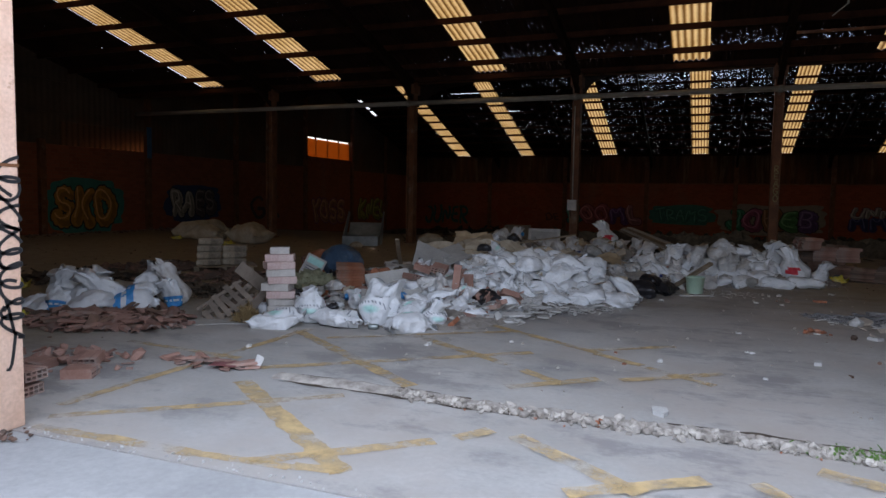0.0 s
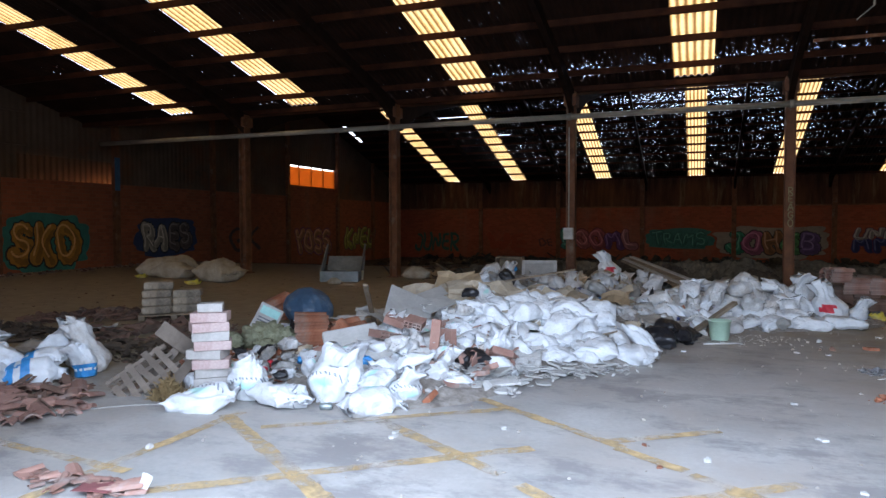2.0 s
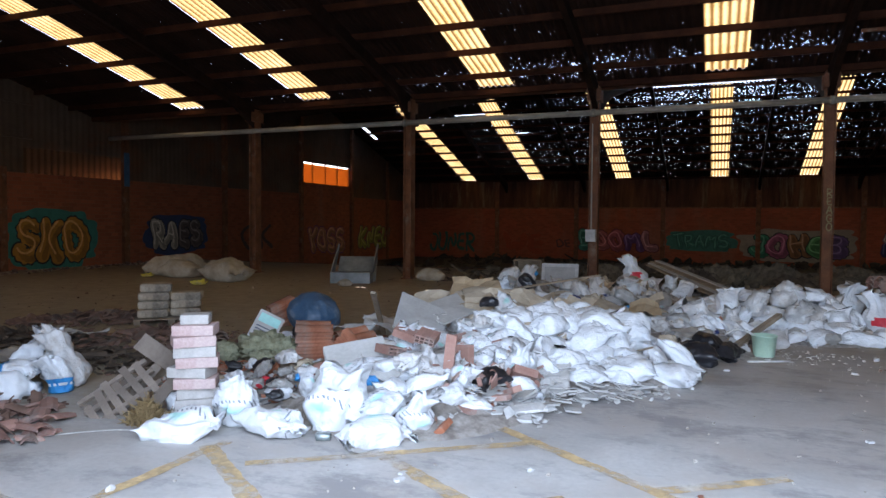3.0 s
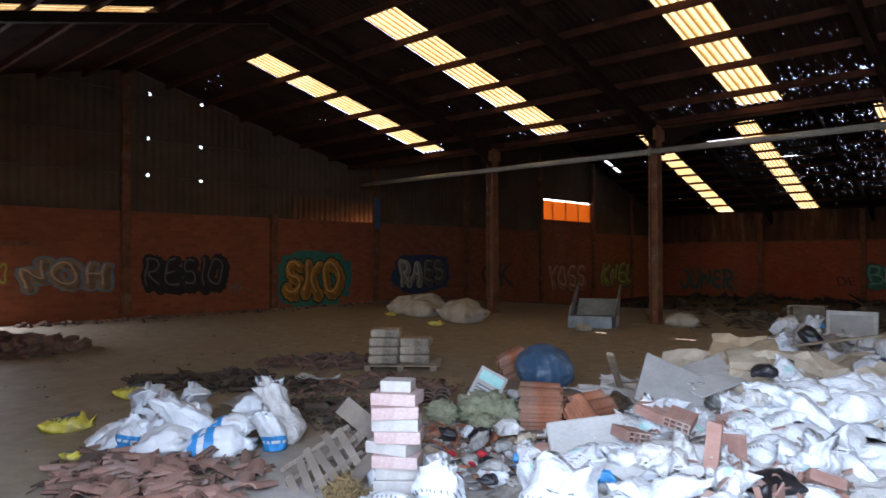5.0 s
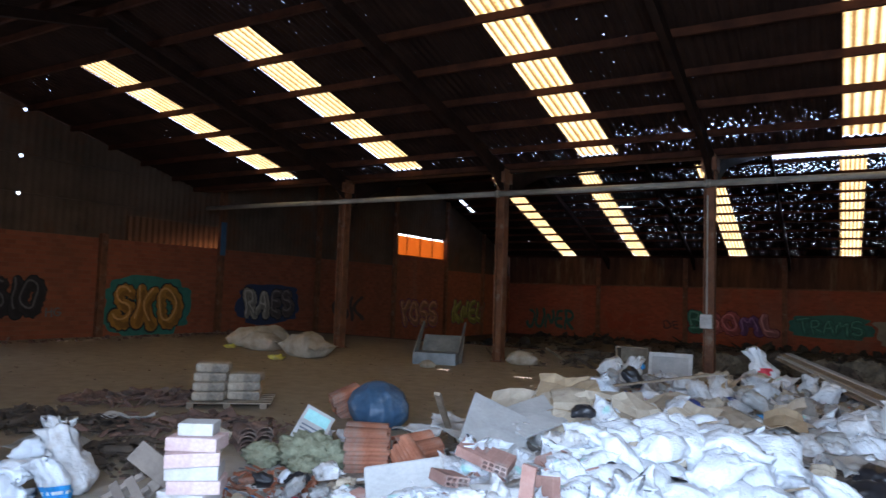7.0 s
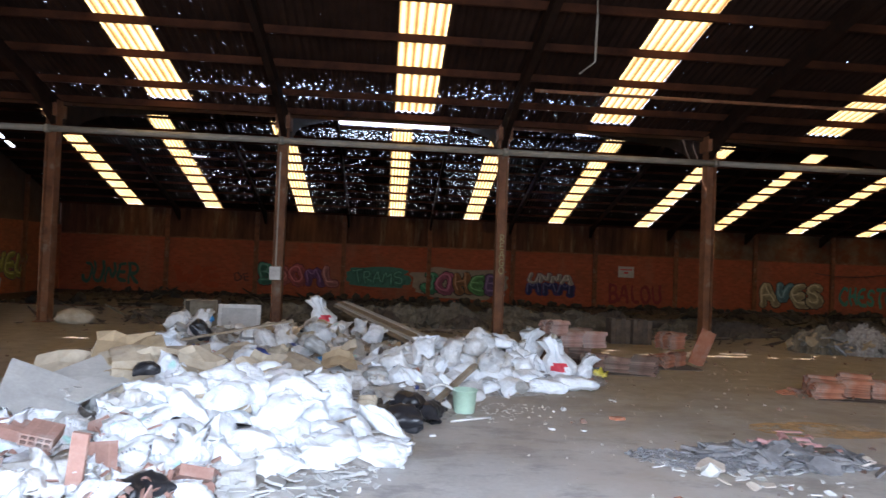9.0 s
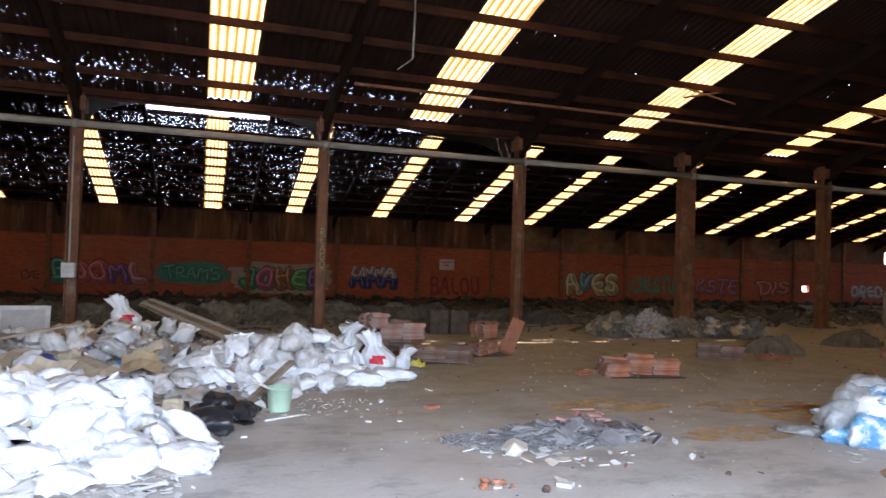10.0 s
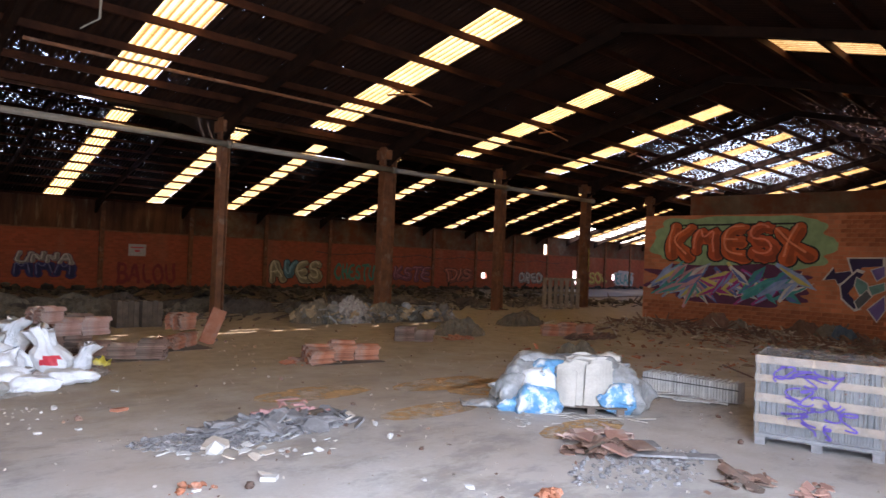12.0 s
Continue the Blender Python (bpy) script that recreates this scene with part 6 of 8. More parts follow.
for lo, hi in (((-0.45, 0, 0), (-0.37, 0.08, 0.6)), ((0.37, 0, 0), (0.45, 0.08, 0.6)), ((-0.37, 0, 0.52), (0.37, 0.08, 0.6)), ((-0.37, 0, 0), (0.37, 0.08, 0.08))):
    part("rail", boxes((lo, hi), bevel=0.004), M_PLASTER, fr)
part("infill", boxes(((-0.37, 0.03, 0.08), (0.37, 0.05, 0.52))), M_BOARD, fr)
for i in range(7):
    single("plank", "long pale strip leaning in a pile of slats", "plank", boxes(((-2.0, -0.07, 0), (2.0, 0.07, 0.03))), M_BOARD if i % 2 else M_WOOD, pose(-1.25 + 0.05 * i, 18.3 + 0.16 * i, 0.33 + 0.035 * (i % 3), 0, 9, -58 + i * 0.7), group="slats")
single("plank", "pale timber lath lying across the heap", "plank", boxes(((-0.9, -0.03, 0), (0.9, 0.03, 0.03))), M_WOOD, pose(-3.4, 14.2, 0.62, 0, -8, 32))
single("plank", "pale timber lath lying across the heap", "plank", boxes(((-0.6, -0.03, 0), (0.6, 0.03, 0.03))), M_WOOD, pose(-4.5, 9.7, 0.55, 10, 32, 110))
single("plank", "pale tile strip leaning in a sack of waste", "plank", boxes(((-0.05, -0.015, -0.32), (0.05, 0.015, 0.32))), M_PINKTILE, pose(-3.0, 8.2, 0.34, 5, 8, 0))
single("plank", "dark timber on the sacks by the bucket", "plank", boxes(((-0.5, -0.04, 0), (0.5, 0.04, 0.05))), M_WOOD, pose(-0.2, 12.5, 0.22, 0, -22, 50))

scatter("tile_debris", "broken dusty roof tiles spread on the floor", M_TERRA_DULL, 170, disc(-6.9, 6.1, 1.1, 0.9, 0.06), (0.06, 0.2), ["arc", "arc", "plate"], 50)
scatter("tile_debris", "broken terracotta roof tiles spread on the floor", M_PINKTILE, 120, disc(-6.6, 6.0, 1.1, 0.7, 0.08), (0.12, 0.22), ["arc"], 51, tilt=0.1)
scatter("tile_debris", "broken dusty roof tiles spread on the floor", M_DARKBROWN, 300, disc(-9.9, 8.6, 1.7, 0.6, 0.18, 30), (0.06, 0.2), ["arc", "plate"], 52)
scatter("tile_debris", "broken dusty roof tiles spread on the floor", M_TERRA_DULL, 300, disc(-10.4, 10.8, 1.3, 0.8, 0.1, 40), (0.05, 0.18), ["arc", "plate"], 53)
scatter("tile_debris", "dusty tile shards spread on the floor", M_DARKBROWN, 260, disc(-7.5, 8.3, 0.9, 0.7, 0.08), (0.04, 0.16), ["plate", "arc"], 54)
scatter("tile_debris", "broken terracotta roof tiles spread on the floor", M_TERRA_DULL, 240, disc(-8.1, 9.8, 1.6, 0.9, 0.08, 20), (0.05, 0.18), ["arc", "plate"], 55)
scatter("packaging_litter", "mixed packaging litter round the carton stack", M_PLASTER, 260, disc(-5.2, 8.2, 1.1, 0.9, 0.1), (0.02, 0.12), ["plate"], 56, tilt=0.5, thick=0.05)
scatter("packaging_litter", "mixed terracotta litter round the carton stack", M_TERRA, 240, disc(-5.2, 8.3, 1.1, 1.0, 0.12), (0.03, 0.13), ["arc", "plate"], 57)
scatter("packaging_litter", "dark litter round the carton stack", M_SLATE, 150, disc(-5.3, 8.2, 1.2, 1.0, 0.05), (0.02, 0.09), ["plate"], 58)
scatter("packaging_litter", "blue litter round the carton stack", M_BLUEPRINT, 22, disc(-5.0, 8.0, 0.8, 0.6, 0.1), (0.03, 0.08), ["plate", "clod"], 59)
scatter("packaging_litter", "red litter round the carton stack", M_RED, 14, disc(-5.0, 8.0, 0.8, 0.6, 0.1), (0.03, 0.07), ["plate", "clod"], 60)
scatter("tile_debris", "brown rubble heap before the side door", M_TERRA_DULL, 900, disc(-16.8, 7.2, 2.0, 1.4, 0.35, 40), (0.06, 0.22), ["arc", "plate", "clod"], 61)
scatter("tile_debris", "broken bricks beside the gate post", M_PINKTILE, 80, disc(-5.3, 4.4, 0.8, 0.45, 0.05), (0.03, 0.13), ["plate", "clod", "arc"], 62)
scatter("tile_debris", "broken red tiles at the end of the rail", M_PINKTILE, 40, disc(-4.1, 4.8, 0.5, 0.14, 0.04), (0.05, 0.15), ["arc", "plate"], 63, tilt=0.12)
scatter("tile_debris", "litter along the side wall", M_TERRA_DULL, 260, lambda r: (-21.7 + abs(r.gauss(0, 0.5)), r.uniform(9, 24), 0), (0.03, 0.14), ["plate", "clod", "arc"], 64)
sheet_thing("plastic_sheet", "crumpled white plastic at the end of the rail", "plastic sheet", 0.08, 0.1, 44, 0.05, M_PLASTER, pose(-3.6, 4.85, 0.05, 75, 10, 20))
sheet_thing("cloth", "dusty dark red cloth lying by the rail", "cloth", 0.22, 0.14, 45, 0.06, surface("dark red cloth", (0.16, 0.05, 0.05), (0.3, 0.1, 0.1), 6, 1.0), pose(-3.85, 4.75, 0.04, 0, 0, 10))

# thin wire on the floor before the broken tiles
wire = rounded([(-6.9, 5.45), (-6.35, 5.5), (-5.85, 5.75), (-5.45, 6.2), (-5.15, 6.45), (-4.9, 6.5)], 3)
bm = bmesh.new()
for a, b in zip(wire, wire[1:]):
    tube(bm, (*a, 0.006), (*b, 0.006), 0.005, 5)
single("wire", "thin grey wire lying in an arc on the concrete floor", "wire", bm, M_BOARD, Matrix())
for i, (x, y, w, l, a) in enumerate(((-2.75, 8.3, 0.5, 0.34, 20), (-2.45, 8.5, 0.42, 0.3, -30), (-2.3, 8.05, 0.5, 0.16, 35), (-3.45, 7.95, 0.4, 0.3, 10), (-3.2, 7.7, 0.34, 0.22, 60))):
    single("plaster_slab", "torn pale slab of plasterboard at the heap's foot", "board", boxes(((-w / 2, -l / 2, 0), (w / 2, l / 2, 0.025)), bevel=0.006), (M_PLASTER, M_BOARD, M_PLASTER)[i % 3], pose(x, y, 0.06 + 0.03 * (i % 2), 6, 4 - 3 * i, a), group="plasterboard slabs")

# ---- the open floor to the east ----
SPOTS = [(-2.05, 8.01), (-2.62, 6.36), (-0.79, 6.83), (-0.36, 6.63), (0.46, 7.41), (0.39, 8.48), (-4.19, 5.51), (-0.92, 10.05), (-1.88, 8.79), (-0.95, 9.72), (-0.12, 11.69), (0.98, 12.09), (1.68, 11.73), (1.08, 11.14),
         (1.8, 8.72), (-1.62, 9.16), (-0.6, 10.82), (1.99, 12.77), (3.6, 9.64), (2.79, 7.97), (1.23, 8.82), (2.94, 7.6), (1.65, 11.72), (1.96, 12.86), (1.12, 12.17), (0.73, 11.19), (-2.65, 6.48), (-1.87, 6.85), (-0.66, 6.39),
         (1.03, 7.13), (1.77, 9.63), (0.42, 7.43), (0.52, 6.35), (3.4, 9.15), (-0.25, 4.99)]
rng = random.Random(70)
for i, (x, y) in enumerate(SPOTS):
    red = i in (2, 22, 28)
    vs, fs = plate(rng) if i % 3 else clod(rng, (1, 1, 1), 0.3)
    s = 0.11 if (x, y) in ((1.8, 8.72), (1.03, 7.13), (1.77, 9.63), (-0.25, 4.99), (1.65, 11.72)) else rng.uniform(0.035, 0.06)
    z = 0.3 if i % 3 else 0.6
    single("loose_chip", "loose %s lying on the concrete floor" % ("terracotta chip" if red else "pale plaster chip"), "chip", pydata("loose_chip", vs, fs, M_TERRA if red else M_PLASTER), None,
           pose(x, y, s * z * 0.5, 0, 0, rng.uniform(0, 360)) @ Matrix.Diagonal((s, s * 0.7, s * z, 1)), group="loose chips")
scatter("grit", "scattered pale grit on the hall floor", M_RUBBLE, 1300, lambda r: (r.uniform(-4, 9), r.uniform(5, 19), 0), (0.004, 0.02), ["clod", "plate"], 71, category="grit")
scatter("grit", "scattered dusty terracotta crumbs on the hall floor", M_TERRA_DULL, 700, lambda r: (r.uniform(1, 20), r.uniform(6, 20), 0), (0.008, 0.05), ["clod", "plate"], 72, category="grit")
scatter("leaf_litter", "dark leaves and chips on the floor by the side wall", M_TERRA_DULL, 500, lambda r: (r.uniform(-18, -5), r.uniform(5, 20), 0), (0.01, 0.06), ["plate"], 73, category="litter")

scatter("slate_heap", "spread of broken grey roof slates and dust", M_SLATE, 1100, disc(1.95, 10.05, 0.75, 0.36, 0.02, -20), (0.012, 0.05), ["plate"], 75, thick=0.2)
scatter("slate_heap", "low heap of broken grey roof slates", M_SLATE, 260, disc(2.7, 10.15, 0.85, 0.34, 0.12, -14), (0.06, 0.2), ["plate", "plate", "arc"], 76, tilt=0.24)
scatter("slate_heap", "dark slates in the broken heap", M_DARKBROWN, 50, disc(2.9, 10.25, 0.6, 0.2, 0.1, -14), (0.05, 0.17), ["plate", "arc"], 79, tilt=0.3)
scatter("slate_heap", "pink tile scraps on the slate heap", surface("dusty pink tile", (0.45, 0.22, 0.21), (0.66, 0.38, 0.36), 5, 0.9), 50, disc(3.0, 10.35, 0.5, 0.12, 0.24, -14), (0.06, 0.15), ["arc", "plate"], 77, tilt=0.2)
scatter("slate_heap", "pale scraps round the slate heap", M_PLASTER, 34, disc(2.1, 9.6, 0.9, 0.4, 0.03, -20), (0.03, 0.10), ["plate"], 78, tilt=0.25)


def shard(x, y, z, s, seed, material, label, tilt=14, name="tile_shard", arc=False):
    r = random.Random(seed)
    vs, fs = arc_tile(r) if arc else plate(r)
    m = pose(x, y, z + 0.03 * s, r.gauss(0, tilt), r.gauss(0, tilt), r.uniform(0, 360)) @ Matrix.Diagonal((s, s * 0.8, s if arc else s * 0.12, 1))
    return single(name, label, "tile", pydata(name, [m @ Vector(v) for v in vs], fs, material), None, Matrix(), group="loose shards")


M_CREAMTILE = surface("cream broken tile", (0.55, 0.46, 0.38), (0.74, 0.66, 0.57), 5, 0.8, 50, 0.3, spread=0.15)
for i, (x, y, z, s, arc) in enumerate(((1.86, 9.8, 0.03, 0.19, False), (1.82, 9.45, 0.0, 0.1, False), (2.0, 9.3, 0.0, 0.12, False), (2.15, 9.38, 0.0, 0.1, False), (2.80, 10.1, 0.07, 0.14, False), (3.5, 9.98, 0.06, 0.14, True), (3.42, 9.9, 0.03, 0.15, False), (2.66, 9.95, 0.0, 0.1, False), (3.7, 9.8, 0.0, 0.06, True), (1.83, 8.77, 0.0, 0.13, False))):
    shard(x, y, z, s, 300 + i, M_CREAMTILE, "cream broken tile lying by the slate heap", arc=arc)
for i in range(12):
    r2 = random.Random(400 + i)
    shard(2.2 + 1.5 * r2.random(), 10.1 + r2.gauss(0, 0.2), 0.05, r2.uniform(0.13, 0.2), 420 + i, M_SLATE, "large grey slate shard on the low heap", 20)

TILE_PINK = pydata("roof_tile", TILE_V, TILE_F, M_PINKTILE)
# tile piles on pallets
def tile_pile(x, y, z, yaw, nx, ny, me, label, seed, layers=2):
    rng = random.Random(seed)
    facing = math.degrees(math.atan2(-(x + 1.05), y - 3.9))
    t = thing("tile_pile", label, "roof tiles", pose(x, y, z, 0, 0, facing - 90 + yaw), "tile piles")
    for j in range(ny):
        for i in range(nx):
            top = rng.randint(6, 9) * layers
            for k in range(top):
                slip = rng.gauss(0, 0.012) + (0.05 * (k - top + 2) if k >= top - 1 else 0)
                part("roof_tile", me, None, t, m=pose(0.19 * (i - (nx - 1) / 2) + rng.gauss(0, 0.004), 0.43 * (j - (ny - 1) / 2) + slip, 0.034 * k, rng.gauss(0, 1.5), rng.gauss(0, 3) * (k >= top - 2), rng.gauss(0, 2)))
    return t


tile_pile(5.95, 13.6, 0.0, 12, 2, 3, TILE, "block of terracotta roof tiles on a low pallet", 1, 1)
tile_pile(5.35, 13.35, 0.0, 30, 1, 1, TILE, "slumped terracotta roof tiles beside the block", 2, 1)
tile_pile(2.95, 15.4, 0.0, -12, 2, 3, TILE_DULL, "dusty block of roof tiles", 3, 1)
tile_pile(2.1, 16.5, 0.0, 10, 2, 3, TILE_DULL, "dusty stacked roof tiles", 4, 2)
tile_pile(2.0, 16.3, 0.52, 40, 2, 1, TILE_PINK, "pale dusty roof tiles slumped on the stack", 15, 1)
tile_pile(1.6, 15.8, 0.0, 70, 2, 2, TILE_DULL, "dusty roof tiles slumped by the stack", 16, 1)
tile_pile(2.55, 16.3, 0.3, 14, 1, 2, TILE_PINK, "pale dusty roof tiles on the stack", 5, 1)
tile_pile(4.15, 16.2, 0.0, 62, 2, 2, TILE, "block of terracotta roof tiles with leaning tiles", 6, 1)
tile_pile(4.25, 16.3, 0.33, 50, 2, 1, TILE, "terracotta roof tiles stacked on the block", 7, 1)
tile_pile(13.3, 14.1, 0.0, 10, 2, 3, TILE, "red block of roof tiles far across the floor", 8, 1)
tile_pile(8.9, 15.0, 0.0, 10, 1, 2, TILE_DULL, "low dusty roof tiles far across the floor", 9, 1)
single("board", "leaning terracotta slab on the tile block", "slab", boxes(((-0.15, 0, 0), (0.15, 0.03, 0.7))), M_TERRA, pose(4.78, 16.35, 0.02, 0, 22, 0))
for x, y, a, w in ((2.7, 15.5, -12, 1.5), (4.2, 16.2, 0, 0.9), (5.9, 13.55, -10, 1.3)):
    flat = thing("pallet", "dark flattened pallet under roof tiles", "pallet", pose(x, y, 0, 0, 0, a))
    for i in range(6):
        part("board", boxes(((-w / 2, -0.45 + 0.16 * i, 0.002), (w / 2, -0.34 + 0.16 * i, 0.014))), M_DARKBROWN, flat)
scatter("tile_debris", "broken roof tiles round the tile piles", M_TERRA_DULL, 260, disc(2.6, 16.1, 1.1, 0.8, 0.1), (0.05, 0.16), ["arc", "plate"], 80)
scatter("tile_debris", "broken roof tiles round the tile block", M_TERRA, 70, disc(5.4, 13.6, 0.6, 0.3, 0.05), (0.04, 0.14), ["arc", "plate"], 81)
scatter("tile_debris", "broken tiles on the floor", M_TERRA, 50, disc(10.1, 14.8, 0.5, 0.25, 0.05), (0.05, 0.15), ["arc", "plate"], 82)
scatter("tile_debris", "broken tiles round the red block", M_TERRA_DULL, 160, disc(13.6, 13.6, 1.1, 0.5, 0.06), (0.05, 0.18), ["arc", "plate"], 83)
for i, (x, y) in enumerate(((4.5, 19.9), (5.0, 19.85))):
    single("timber_block", "dark upright timber block by the column", "timber", boxes(*[((-0.24 + 0.12 * j, -0.2, 0), (-0.13 + 0.12 * j, 0.2, 0.6 - 0.03 * (j % 2))) for j in range(4)]), M_DARKBROWN, pose(x, y, 0, 0, 0, 5 * i))

# film-covered piles
def lump(x, y, rx, ry, h, seed, material, label, name="plastic_mound", category="plastic"):
    n = 34
    vs = []
    o = Vector((seed * 5.1, 0, 0))
    for j in range(n):
        for i in range(n):
            u, v = 2 * i / (n - 1) - 1, 2 * j / (n - 1) - 1
            d = max(0, 1 - (u * u + v * v))
            z = h * d * (1 + 0.5 * noise.noise(Vector((u * 2, v * 2, 0)) + o)) + (0.35 - abs(noise.noise(Vector((u * 4, v * 4, 2)) + o))) * h * 0.8 * (d > 0) + (0.3 - abs(noise.noise(Vector((u * 9, v * 9, 2)) + o))) * h * 0.4 * (d > 0) - 0.01
            vs.append((rx * u, ry * v, max(-0.01, z)))
    fs = [f for f in grid_faces(n, n) if any(vs[k][2] > 0.0 for k in f)]
    return single(name, label, category, pydata(name, vs, fs, material, False), None, pose(x, y, 0))


for i, (x, y, rx, ry, h) in enumerate(((9.2, 19.3, 0.7, 0.6, 0.45), (10.2, 19.1, 0.8, 0.6, 0.5), (11.2, 18.9, 0.7, 0.5, 0.4), (12.1, 18.6, 0.6, 0.4, 0.3), (13.0, 18.5, 0.6, 0.4, 0.25), (10.9, 15.6, 0.7, 0.6, 0.3), (9.7, 11.3, 0.5, 0.4, 0.3), (8.9, 10.6, 0.5, 0.3, 0.22), (14.5, 16.6, 0.9, 0.5, 0.3))):
    lump(x, y, rx, ry, h, i, (M_DULLBROWN, M_HEAP, M_DULLBROWN)[i % 3], "crumpled heap of dusty grey plastic film")
for k, (mat, lab) in enumerate(((M_BAGFILM, "torn pale film on the plastic mounds"), (M_DULLFILM, "dusty film scraps on the plastic mounds"), (M_CARD, "brown scraps on the plastic mounds"))):
    scatter("plastic_scraps", lab, mat, (40, 330, 160)[k], lambda r: ((lambda t: (8.9 + 4.4 * t + r.gauss(0, 0.2), 19.3 - 0.8 * t + r.gauss(0, 0.35), 0.05 + abs(r.gauss(0, 0.14))))(r.random())), (0.05, 0.22), ["plate", "clod"], 190 + k, tilt=0.5, thick=0.15)
for i in range(26):
    rng2 = random.Random(200 + i)
    x = rng2.uniform(-5, 20)
    lump(x, rng2.uniform(22.5, 25.2), rng2.uniform(0.5, 1.0), rng2.uniform(0.4, 0.8), rng2.uniform(0.2, 0.4), 30 + i, (M_DULLBROWN, M_DARKBROWN, M_DULLBROWN, M_DARKBROWN)[i % 4], "dusty heap of rubbish near the dock edge", "rubbish_mound", "debris")
for i, (x, y, a, h) in enumerate(((-1.6, 23.6, 1.1, 0.34), (-0.4, 24.0, 1.2, 0.4), (0.8, 23.7, 1.1, 0.42), (2.6, 23.9, 1.2, 0.42), (3.8, 23.6, 1.1, 0.32), (-3.0, 23.2, 0.9, 0.26), (5.2, 23.4, 0.9, 0.24))):
    lump(x, y, a, a * 0.7, h, 120 + i, M_DULLBROWN, "large heap of dusty tan sheeting near the dock edge", "rubbish_mound", "debris")
scatter("dock_litter", "litter strewn behind the columns", M_DULLBROWN, 1100, lambda r: (r.uniform(-8, 30), r.uniform(21.5, 25.5), 0), (0.05, 0.25), ["plate", "stick", "clod"], 90)
scatter("dock_litter", "brown litter strewn behind the columns", M_DARKBROWN, 700, lambda r: (r.uniform(-10, 30), r.uniform(20, 25.5), 0), (0.04, 0.2), ["plate", "stick"], 91)
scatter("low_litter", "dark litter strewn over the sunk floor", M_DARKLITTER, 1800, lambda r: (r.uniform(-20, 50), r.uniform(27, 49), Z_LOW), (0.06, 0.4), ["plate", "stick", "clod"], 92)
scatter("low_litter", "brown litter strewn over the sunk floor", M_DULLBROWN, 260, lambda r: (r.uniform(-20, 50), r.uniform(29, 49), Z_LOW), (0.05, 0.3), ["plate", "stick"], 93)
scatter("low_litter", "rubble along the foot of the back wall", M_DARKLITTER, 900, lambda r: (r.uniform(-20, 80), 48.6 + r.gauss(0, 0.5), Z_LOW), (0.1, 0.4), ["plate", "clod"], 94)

# pallet of wrapped white goods
M_CREAM = surface("cream ceramic", (0.46, 0.43, 0.38), (0.66, 0.63, 0.57), 4, 0.7, 40, 0.2, spread=0.15)
wp = thing("wrapped_load", "torn pallet load of cream panels and blue film", "pallet load", pose(6.15, 9.0, 0, 0, 0, -50))
for x in (-0.15, 0.25, 0.6):
    part("pallet_runner", boxes(((x, -0.4, 0), (x + 0.09, 0.4, 0.09))), M_GREYWOOD, wp)
for i in range(5):
    part("pallet_board", boxes(((-0.45, -0.42 + 0.18 * i, 0.09), (0.72, -0.3 + 0.18 * i, 0.11))), M_GREYWOOD, wp)


def shell(w, h, bulge, t=0.02, n=8, flare=0.0):
    """A curved sheet standing on edge."""
    vs = []
    for off in (0, t):
        for z in (0, h * 0.5, h):
            for i in range(n):
                u = 2 * i / (n - 1) - 1
                vs.append((w / 2 * u * (1 - flare * z), -bulge * (1 - u * u) * 0.55 + off + 0.05 * z * u, z * (1 - 0.06 * u * u)))
    fs = []
    for s_ in (0, 1):
        for j in range(2):
            for i in range(n - 1):
                k = s_ * 3 * n + j * n + i
                fs.append((k, k + 1, k + n + 1, k + n) if s_ == 0 else (k, k + n, k + n + 1, k + 1))
    for i in range(n - 1):
        fs += [(2 * n + i, 2 * n + i + 1, 5 * n + i + 1, 5 * n + i), (i, 3 * n + i, 3 * n + i + 1, i + 1)]
    for j in range(2):
        fs += [(j * n, j * n + n, 3 * n + j * n + n, 3 * n + j * n), (j * n + n - 1, 3 * n + j * n + n - 1, 3 * n + j * n + 2 * n - 1, j * n + 2 * n - 1)]
    return pydata("panel", vs, fs, M_CREAM, False)


M_BLUEFILM = surface("blue and white printed film", (0.05, 0.26, 0.52), (0.20, 0.48, 0.72), 7, 0.4, 30, 0.6, dirt=(0.66, 0.72, 0.76), dirt_scale=6, dirt_amount=(0.5, 0.58))
r3 = random.Random(8)
for i, (x, y, w, h, a) in enumerate(((0.02, -0.36, 0.34, 0.50, -10), (0.10, -0.28, 0.34, 0.54, -6), (0.36, -0.34, 0.32, 0.52, 8), (0.42, -0.25, 0.32, 0.56, 5), (0.14, -0.14, 0.34, 0.58, -4), (0.45, -0.12, 0.34, 0.57, 4), (0.2, 0.0, 0.34, 0.6, 0), (-0.02, -0.42, 0.24, 0.44, -26), (0.5, 0.02, 0.34, 0.55, 6), (-0.12, 0.05, 0.3, 0.52, -8))):
    part("panel", shell(w, h, 0.07, flare=0.25), None, wp, m=pose(x, y, 0.11, -6 + r3.gauss(0, 2), 0, a))
